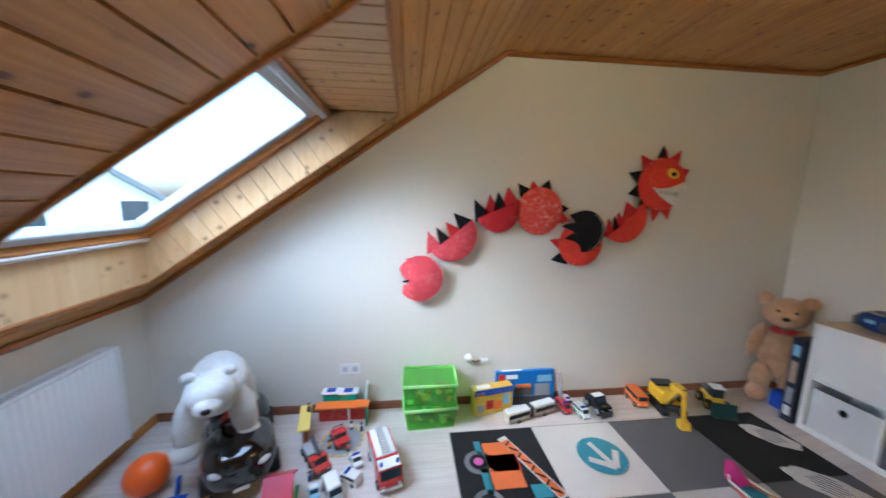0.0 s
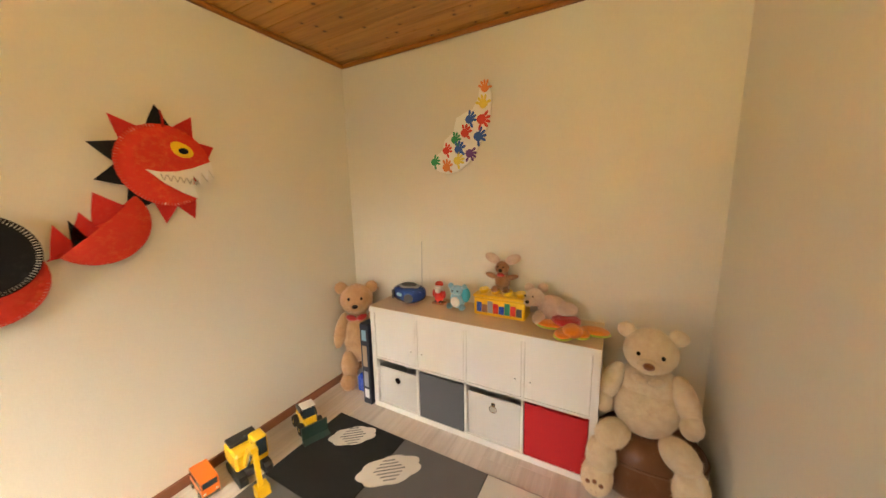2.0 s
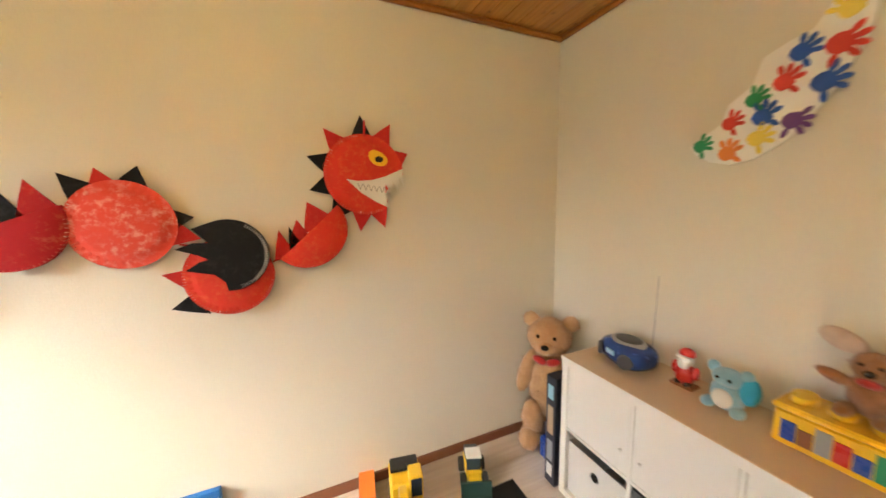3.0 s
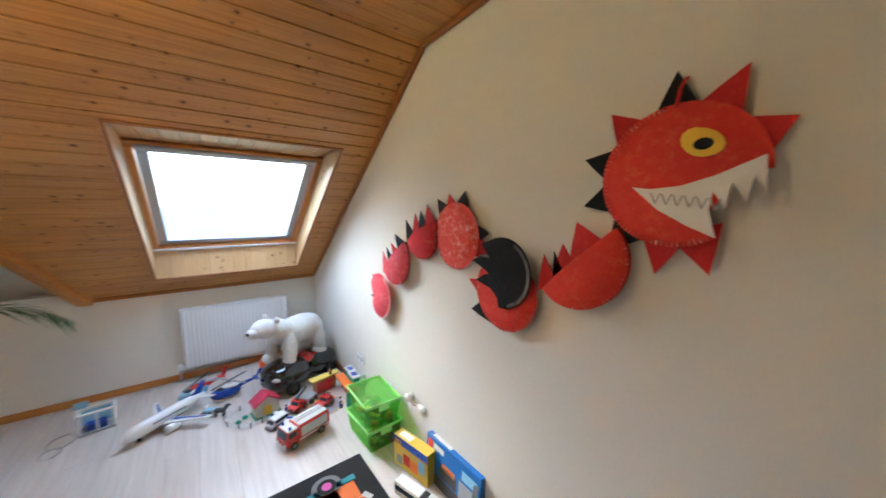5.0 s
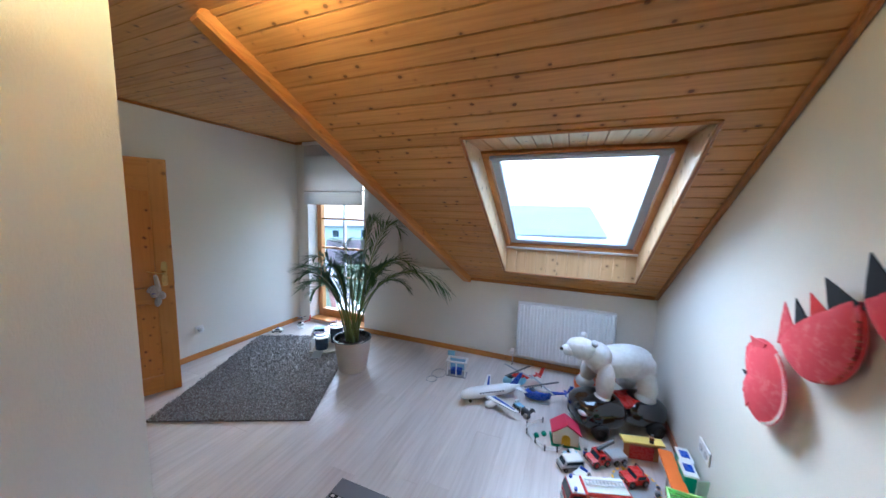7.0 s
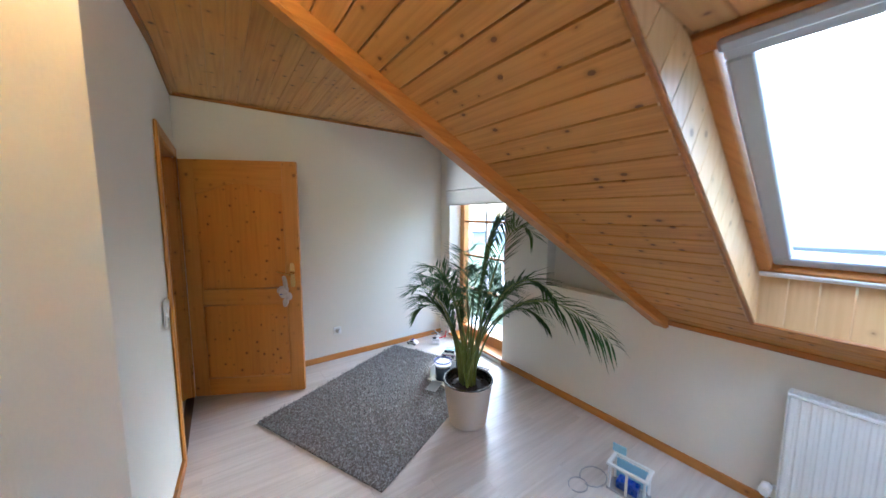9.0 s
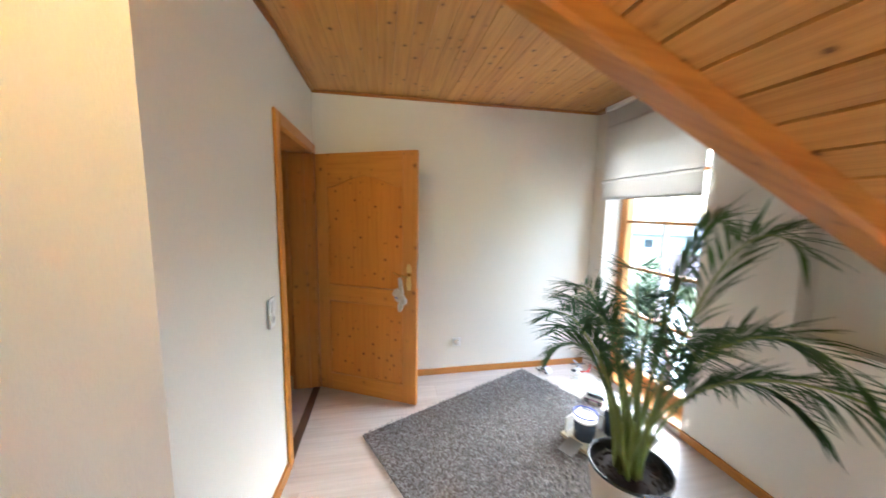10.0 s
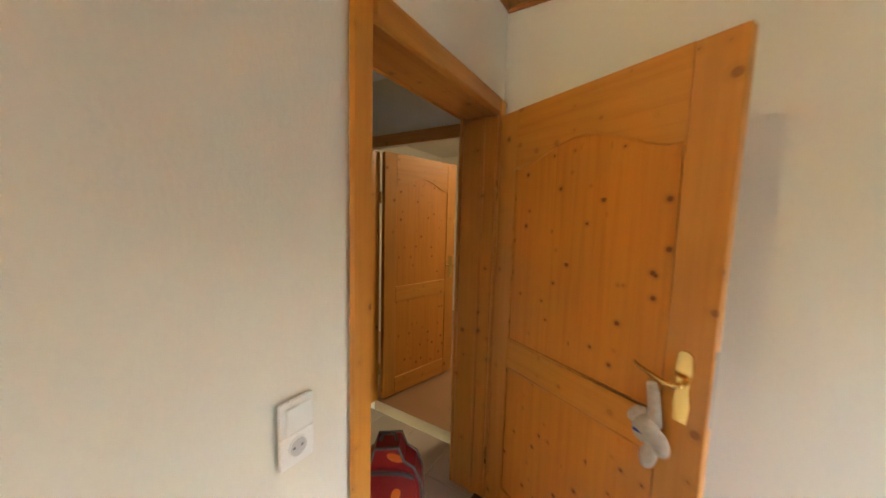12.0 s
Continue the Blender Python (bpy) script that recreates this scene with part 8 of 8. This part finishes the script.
part("ram", Shape().cyl((0.06, -0.022, 0.075), (0.12, -0.022, 0.165), 0.006, seg=10), CHROME, ex)
# wheel loader
wl_ = thing("toy_wheel_loader", pose(3.865, 2.785, 0, 0, 0, -110) @ Matrix.Scale(1.12, 4), "black and yellow toy wheel loader with a raised cab", "toy digger")
part("chassis", Shape().box(-0.09, 0.05, -0.04, 0.04, 0.03, 0.085, 0.006), YEL_PL, wl_)
part("engine_hood", Shape().box(-0.10, -0.02, -0.036, 0.036, 0.085, 0.115, 0.006), DARK_GREY, wl_)
part("cab", Shape().box(-0.015, 0.045, -0.035, 0.035, 0.085, 0.15, 0.004), WINDOW_PL, wl_)
part("cab_roof", Shape().box(-0.02, 0.05, -0.038, 0.038, 0.1503, 0.16, 0.003), WHITE_PL, wl_)
part("lift_arm", Shape().prism([(0.04, 0.075), (0.05, 0.06), (0.12, 0.05), (0.12, 0.062)], -0.03, 0.03, 'xz'), YEL_PL, wl_)
part("shovel", Shape().prism([(0.11, 0.09), (0.12, 0.09), (0.125, 0.02), (0.165, 0.012), (0.165, 0.006), (0.115, 0.008)], -0.072, 0.072, 'xz'), plain("dark_green_plastic", (0.02, 0.05, 0.045), 0.4), wl_)
for u in (-0.06, 0.045):
    for s in (-1, 1):
        wheel(wl_, u, s * 0.052, 0.034, 0.03, YEL_PL)

# toy boat on the rug
bt_ = thing("toy_boat", pose(3.355, 1.86, 0.0156, 0, 0, ang(3.24, 2.13, 3.47, 1.60)), "red and white toy sailing boat with a pink stern fin", "toy boat")
hull_o = [(-0.28, 0.0), (-0.26, 0.05), (-0.1, 0.075), (0.08, 0.07), (0.2, 0.045), (0.30, 0.0)]
ring_ = lambda s, z, lift=0.0: [(x * s, y * s, z + lift * max(0, abs(x) - 0.1)) for x, y in hull_o] + [(x * s, -y * s, z + lift * max(0, abs(x) - 0.1)) for x, y in reversed(hull_o[1:-1])]
r0, r1, r2 = ring_(0.72, 0.0, 0.05), ring_(0.92, 0.035, 0.12), ring_(1.0, 0.06, 0.16)
n_ = len(r0)
hull = Shape().add(r0 + r1 + r2, [tuple(range(n_))[::-1]] + [(k * n_ + i, k * n_ + (i + 1) % n_, (k + 1) * n_ + (i + 1) % n_, (k + 1) * n_ + i) for k in range(2) for i in range(n_)], 0, True)
part("hull", hull, plain("boat_red", (0.60, 0.06, 0.02), 0.35, var=0.1), bt_)
part("gunwale", Shape().tube(r2, 0.006, 6, closed=True), WHITE_PL, bt_)
part("deck", Shape().add([(x * 0.96, y * 0.96, 0.052) for x, y, z in r2], [tuple(range(n_))], 0), plain("boat_teal", (0.05, 0.22, 0.28), 0.4, var=0.15), bt_)
for x in (-0.12, -0.02, 0.1):
    part("thwart", Shape().box(x - 0.008, x + 0.008, -0.06, 0.06, 0.053, 0.062, 0.002), WHITE_PL, bt_)
part("stern_fin", Shape().prism([(-0.29, 0.06), (-0.22, 0.06), (-0.19, 0.10), (-0.27, 0.17), (-0.30, 0.16)], -0.012, 0.012, 'xz'), plain("boat_pink", (0.42, 0.02, 0.16), 0.35), bt_)
part("mast", Shape().cyl((-0.22, 0.01, 0.085), (0.12, 0.03, 0.105), 0.006, seg=8), BROWN_PL, bt_)
part("furled_sail", Shape().tube([(0.02, 0.02, 0.10), (0.14, 0.035, 0.11), (0.30, 0.05, 0.085)], [0.012, 0.014, 0.005], 8), WHITE_PL, bt_)
part("bow_ring", Shape().tube([(0.12 + 0.03 * math.cos(a * 0.524), 0.03 * math.sin(a * 0.524), 0.075) for a in range(12)], 0.006, 6, closed=True), CHROME, bt_)
part("oar", Shape().tube([(-0.05, 0.08, 0.07), (0.05, 0.10, 0.03)], 0.006, 6).ell((0.07, 0.104, 0.022), (0.025, 0.012, 0.006)), ORG_PL, bt_)

# police station by the palm
ps = thing("toy_police_station", pose(0.36, -0.36, 0.03, 0, 0, 28), "white and blue toy police station behind the palm", "toy building")
part("base", Shape().prism([(-0.2, -0.16), (0.2, -0.18), (0.24, 0.02), (0.16, 0.17), (-0.18, 0.16), (-0.24, 0.0)], 0, 0.02), plain("station_cream", (0.66, 0.62, 0.53), 0.45), ps)
for x, y, r, h_ in ((0.11, -0.06, 0.07, 0.15), (-0.09, 0.06, 0.075, 0.20)):
    part("tower", Shape().cyl((x, y, 0.02), (x, y, h_), r, seg=24), plain("tower_glass", (0.05, 0.08, 0.13), 0.2), ps)
    part("tower_roof", Shape().cyl((x, y, h_), (x, y, h_ + 0.014), r * 1.15, seg=24), WHITE_PL, ps)
    part("tower_rail", Shape().tube([(x + r * 1.12 * math.cos(a * 0.393), y + r * 1.12 * math.sin(a * 0.393), h_ + 0.04) for a in range(16)], 0.004, 6, closed=True), BLUE_PL, ps)
part("front_wall", Shape().box(-0.05, 0.18, -0.165, -0.155, 0.02, 0.13, 0.002).box(-0.05, -0.04, -0.155, 0.0, 0.02, 0.13, 0.002), WHITE_PL, ps)
part("sign_strip", Shape().box(-0.04, 0.17, -0.168, -0.1655, 0.09, 0.12), BLUE_PL, ps)
part("cell_bars", Shape().box(-0.03, -0.025, -0.15, -0.145, 0.02, 0.12).box(0.01, 0.015, -0.15, -0.145, 0.02, 0.12).box(0.05, 0.055, -0.15, -0.145, 0.02, 0.12), GREY_PL, ps)
part("aerial", Shape().cyl((-0.09, 0.06, 0.21), (-0.09, 0.06, 0.30), 0.004, seg=6), GREY_PL, ps)
part("ramp", Shape().prism([(0.2, 0.02), (0.34, 0.0), (0.34, 0.004), (0.2, 0.026)], -0.12, -0.02, 'xz'), GREY_PL, ps)
toy_car("toy_police_car", pose(0.27, -1.315, 0, 0, 0, -60), 0.13, 0.065, 0.055, WHITE_PL, "white and black toy police car by the wall", stripe=BLACK_PL, light_bar=BLUE_PL)
hh_ = helicopter(pose(0.03, -1.14, 0, 0, 0, -35), 0.16, WHITE_PL, WHITE_PL, RED_PL, "small white toy helicopter with a red tail")
toy_car("toy_police_van", pose(0.10, -0.78, 0, 0, 0, -50), 0.16, 0.085, 0.09, WHITE_PL, "white and pink toy bus under the window", VAN, stripe=plain("mauve_plastic", (0.45, 0.2, 0.35), 0.4), roof=LBLUE_PL, cat="toy bus")

# bag in the hall
bg = thing("shoulder_bag", pose(2.74, -1.0, 0.0, 0, 0, 32) @ Matrix.Scale(0.84, 4), "red printed bag with grey piping standing in the hall", "bag")
BAGR = plain("bag_red", (0.30, 0.012, 0.012), 0.4, var=0.35, large=8)
BAG_DARK = plain("bag_black_red", (0.07, 0.006, 0.008), 0.4, var=0.5, large=10)
PIPING = plain("bag_piping", (0.16, 0.15, 0.15), 0.8, var=0.15)
outline = [(-0.19, 0.0), (0.19, 0.0), (0.20, 0.10), (0.185, 0.30), (0.155, 0.38), (0.10, 0.42), (0.075, 0.50), (-0.06, 0.51), (-0.09, 0.43), (-0.15, 0.39), (-0.185, 0.30), (-0.20, 0.10)]
part("bag_body", Shape().prism(outline, -0.07, 0.07, 'xz'), BAGR, bg)
for y in (-0.07, 0.07):
    part("piping", Shape().tube([(x, y, z + 0.012 * (z == 0)) for x, z in outline], 0.009, 6, closed=True), PIPING, bg)
    s_ = -1 if y < 0 else 1
    fp = part("front_pocket", Shape().ell((0.0, y, 0.20), (0.165, 0.045, 0.185), power=0.6, seg=24, rings=14), BAGR, bg)
    part("pocket_rim", Shape().tube([(-0.15, y + s_ * 0.022, 0.35), (-0.08, y + s_ * 0.036, 0.385), (0.06, y + s_ * 0.036, 0.385), (0.145, y + s_ * 0.022, 0.35)], 0.011, 8), DARK_GREY, fp)
    part("print_shape", Shape().ell((0.05, y + s_ * 0.026, 0.16), (0.085, 0.024, 0.11), (0, 25, 0), 18, 10), BAG_DARK, fp)
    part("print_shape", Shape().ell((-0.05, y + s_ * 0.036, 0.26), (0.035, 0.012, 0.05), (0, -20, 0), 14, 8), ORG_PL, fp)
    part("print_shape", Shape().ell((-0.04, y + s_ * 0.001, 0.45), (0.05, 0.006, 0.025), (0, -20, 0), 14, 8), ORG_PL, bg)
part("handle", Shape().tube([(-0.04, 0, 0.50), (-0.03, 0, 0.545), (0.04, 0, 0.545), (0.055, 0, 0.50)], 0.010, 8), DARK_GREY, bg)

# ---- outside ----
GZ = -3.2
GRASS = plain("winter_grass", (0.16, 0.19, 0.10), 0.95, var=0.35, large=0.3, fine=6)
setting("ground", Shape().box(-600, 600, -600, 600, GZ - 0.5, GZ), GRASS, "pale winter grass and paving outside", "ground")
PLASTER = plain("house_plaster", (0.72, 0.71, 0.68), 0.9, var=0.05, large=0.6)
ROOF = plain("grey_roof_tiles", (0.19, 0.195, 0.205), 0.7, var=0.15, large=1.0, fine=12)
BRICK = plain("red_brick", (0.34, 0.13, 0.09), 0.85, var=0.2, fine=30)


def house(at, wx, wy, eave, ridge, label, chimney=False):
    h = thing("house", at, label, "house", "neighbouring houses")
    part("wall", Shape().prism([(-wx / 2, 0), (wx / 2, 0), (wx / 2, eave), (0, ridge), (-wx / 2, eave)], -wy / 2, wy / 2, 'xz'), PLASTER, h)
    s = (ridge - eave) / (wx / 2)
    roof = part("roof", Shape().prism([(-wx / 2 - 0.5, eave - 0.5 * s + 0.05), (0, ridge + 0.05), (wx / 2 + 0.5, eave - 0.5 * s + 0.05), (wx / 2 + 0.5, eave - 0.5 * s + 0.3), (0, ridge + 0.32), (-wx / 2 - 0.5, eave - 0.5 * s + 0.3)], -wy / 2 - 0.4, wy / 2 + 0.4, 'xz'), ROOF, h)
    if chimney:
        part("chimney", Shape().box(0.6, 1.2, -0.3, 0.3, ridge - 0.8, ridge + 0.9, 0.03), BRICK, roof)
    for sx in (-1, 1):
        for i in range(3):
            y = (i - 1) * wy / 3.2
            w_ = part("window", Shape().box(sx * wx / 2 - 0.04, sx * wx / 2 + 0.04, y - 0.6, y + 0.6, eave - 1.9, eave - 0.6, 0.02), WHITE_LAC, h)
            part("pane", Shape().box(sx * wx / 2 - 0.05, sx * wx / 2 + 0.05, y - 0.5, y + 0.5, eave - 1.8, eave - 0.7), WINDOW_PL, w_)
    for sy in (-1, 1):
        for x in (-wx / 5, wx / 5):
            for z in (eave - 1.6, eave + 0.5):
                w_ = part("window", Shape().box(x - 0.55, x + 0.55, sy * wy / 2 - 0.04, sy * wy / 2 + 0.04, z - 0.6, z + 0.6, 0.02), WHITE_LAC, h)
                part("pane", Shape().box(x - 0.45, x + 0.45, sy * wy / 2 - 0.05, sy * wy / 2 + 0.05, z - 0.5, z + 0.5), WINDOW_PL, w_)


house(pose(-14.5, 19.5, GZ, 0, 0, 35), 7.5, 10, 3.6, 6.4, "white plastered house with a grey tiled roof")
house(pose(-34.0, 30.0, GZ, 0, 0, 75), 9, 13, 3.6, 7.2, "white house with a long grey roof far off", True)
house(pose(-38.0, -2.0, GZ, 0, 0, 20), 9, 12, 2.6, 5.6, "pale house with a grey roof beyond the gardens")
house(pose(-42.0, -38.0, GZ, 0, 0, 50), 10, 15, 2.0, 4.2, "low pale house with a wide grey roof")
house(pose(-20.0, -52.0, GZ, 0, 0, 10), 10, 14, 2.6, 5.4, "white house behind the hedge")

gz = thing("garden_shelter", pose(-13.2, -11.0, GZ, 0, 0, 45), "dark timber garden shelter with a gabled roof", "shelter")
TIMBER = plain("dark_timber", (0.07, 0.045, 0.045), 0.7, var=0.2)
for x in (-1.2, 1.2):
    for y in (-1.0, 1.0):
        part("post", Shape().box(x - 0.06, x + 0.06, y - 0.06, y + 0.06, 0, 1.75, 0.01), TIMBER, gz)
part("roof", Shape().prism([(-1.7, 1.6), (0, 2.75), (1.7, 1.6), (1.7, 1.72), (0, 2.9), (-1.7, 1.72)], -1.3, 1.3, 'xz'), TIMBER, gz)
part("king_post", Shape().box(-0.06, 0.06, -1.28, -1.18, 1.7, 2.7), TIMBER, gz)
part("tie_beam", Shape().box(-1.4, 1.4, -1.28, -1.18, 1.62, 1.74), TIMBER, gz)
fence = thing("garden_wall", pose(-8.0, -7.5, GZ, 0, 0, 45), "low garden wall with a white coping", "garden wall")
part("wall", Shape().box(-14, 14, -0.12, 0.12, 0, 1.3), BRICK, fence)
part("coping", Shape().box(-14, 14, -0.2, 0.2, 1.3, 1.42, 0.02), WHITE_LAC, fence)
rail = thing("garden_fence", pose(-10.5, -9.5, GZ, 0, 0, 47), "white painted rail fence along a garden", "fence")
for z in (0.6, 1.05):
    part("rail", Shape().box(-14, 14, -0.04, 0.04, z, z + 0.12, 0.01), WHITE_LAC, rail)
for i in range(15):
    part("post", Shape().box(-14 + 2 * i - 0.06, -14 + 2 * i + 0.06, -0.06, 0.06, 0, 1.25, 0.01), WHITE_LAC, rail)
terrace = Shape().box(-7.5, -0.9, -9.0, 3.0, GZ, GZ + 0.1)
setting("pavement", terrace, plain("terrace_slabs", (0.52, 0.51, 0.49), 0.85, var=0.08, large=0.8), "pale paved terrace below the window", "pavement")
pier = tagged(new("brick_pier"), "red brick pier beside the window outside", "brick pier")
pier.location = (W - 0.72, -1.98, GZ)
part("mortar", Shape().box(-0.108, 0.108, -0.108, 0.108, 0, 5.6), plain("mortar", (0.5, 0.47, 0.43), 0.9), pier)
bm1 = Shape().box(-0.118, 0.118, -0.118, -0.004, 0, 0.063, 0.004).mesh("brick", BRICK)
for k in range(38):
    for r_ in (0, 1):
        b_ = new("brick", bm1)
        b_.parent = pier
        b_.matrix_basis = pose(0, 0, 2.6 + 0.077 * k, 0, 0, 90 * (k % 2) + 180 * r_)


def bare_tree(at, height, seed, label):
    t = thing("bare_tree", at, label, "tree", "bare winter trees")
    rg = random.Random(seed)
    trunk, twigs = Shape(), Shape()

    def grow(sh, p, d, length, r, depth):
        q = p + d * length
        sh.tube([p, p.lerp(q, 0.5) + Vector((rg.uniform(-1, 1), rg.uniform(-1, 1), 0)) * length * 0.05, q], [r, r * 0.8, r * 0.6], 5)
        if depth == 0:
            return
        for _ in range(4 if depth > 1 else 3):
            nd = (d + Vector((rg.uniform(-1, 1), rg.uniform(-1, 1), rg.uniform(-0.2, 0.7)))).normalized()
            grow(twigs, p.lerp(q, rg.uniform(0.55, 1.0)), nd, length * rg.uniform(0.55, 0.75), r * 0.5, depth - 1)

    grow(trunk, Vector((0, 0, 0)), Vector((0, 0, 1)), height * 0.36, height * 0.03, 4)
    BARK = plain("bark", (0.11, 0.085, 0.07), 0.9, var=0.25)
    part("trunk", trunk, BARK, t)
    part("crown", twigs, BARK, t)


bare_tree(pose(-14.0, 0.8, GZ), 3.8, 4, "bare branching garden tree")
bare_tree(pose(-16.5, 3.6, GZ), 4.2, 8, "bare branching garden tree")
bare_tree(pose(-19.0, -9.0, GZ), 4.0, 12, "bare branching garden tree")
HEDGE = plain("hedge_leaves", (0.045, 0.085, 0.03), 0.8, var=0.4, large=4, fine=25)
for x, y, s, sd in ((-9.5, -6.2, 1.1, 1), (-11.5, -7.6, 0.9, 2), (-7.6, -4.6, 0.8, 3), (-12.5, -5.0, 1.2, 4), (-15.0, -14.5, 1.5, 5)):
    rg = np.random.RandomState(sd)
    n = 1500
    dirs = rg.normal(size=(n, 3))
    dirs /= np.linalg.norm(dirs, axis=1)[:, None]
    c = dirs * (rg.uniform(0.55, 1.0, n) ** 0.5)[:, None] * np.array([s, s, s * 0.75])
    c *= (1 + 0.25 * np.sin(dirs[:, :1] * 5 + sd) * np.cos(dirs[:, 1:2] * 4))
    c[:, 2] = np.abs(c[:, 2] + s * 0.5)
    a, b = rg.normal(size=(n, 3)), rg.normal(size=(n, 3))
    a, b = a / np.linalg.norm(a, axis=1)[:, None] * 0.09, b / np.linalg.norm(b, axis=1)[:, None] * 0.05
    v = np.stack([c - a, c + b, c + a, c - b], 1).reshape(-1, 3)
    sh = Shape()
    sh.v, sh.f = [tuple(p) for p in v.tolist()], [(4 * k, 4 * k + 1, 4 * k + 2, 4 * k + 3) for k in range(n)]
    sh.m, sh.s = [0] * n, [False] * n
    sb = thing("shrub", pose(x, y, GZ), "dark green leafy garden shrub", "shrub", "garden shrubs")
    part("stem", Shape().cyl((0, 0, 0), (0, 0, s * 0.5), 0.05, 0.03, seg=8), plain("bark", (0.11, 0.085, 0.07)), sb)
    tagged(part("leaves", sh, HEDGE, sb), kind="stuff")

# ---- floor boards ----
floor = tagged(new("floor"), "whitewashed oak laminate floor boards", "floor", kind="structure")
rng = random.Random(5)
bw, bl = 0.193, 1.285
y, row = S, 0
while y < N:
    y1 = min(y + bw, N)
    x_end = DW + 0.03 if y1 < NS + 0.02 else E
    x = W - bl * rng.random()
    while x < x_end:
        a, b = max(x, W - 0.0), min(x + bl, x_end)
        if b - a > 0.01:
            sh = Shape().box(a, b - 0.0006, y + 0.0003, y1 - 0.0003, -0.0119, 0.0, 0.0006)
            part("floor_board", sh, LAMINATE, floor)
        x += bl
    y, row = y1, row + 1

tiles = tagged(new("floor_hall"), "pale ceramic hall floor tiles", "floor", kind="structure")
TILE = plain("hall_tile", (0.62, 0.58, 0.53), 0.2, var=0.06)
tile_mesh = Shape().box(0, 0.296, 0, 0.296, -0.01, 0.0, 0.002).mesh("tile", TILE)
for i in range(5):
    for j in range(7):
        t_ = new("tile", tile_mesh)
        t_.parent = tiles
        t_.location = (DW + 0.046 + 0.3 * i, HY0 + 0.3 * j, 0.0)
setting("grout", Shape().box(DW + 0.046, HX1, HY0, NS - 0.2, -0.012, -0.004), plain("grout", (0.35, 0.33, 0.3), 0.9), "grey grout between hall tiles", "floor")
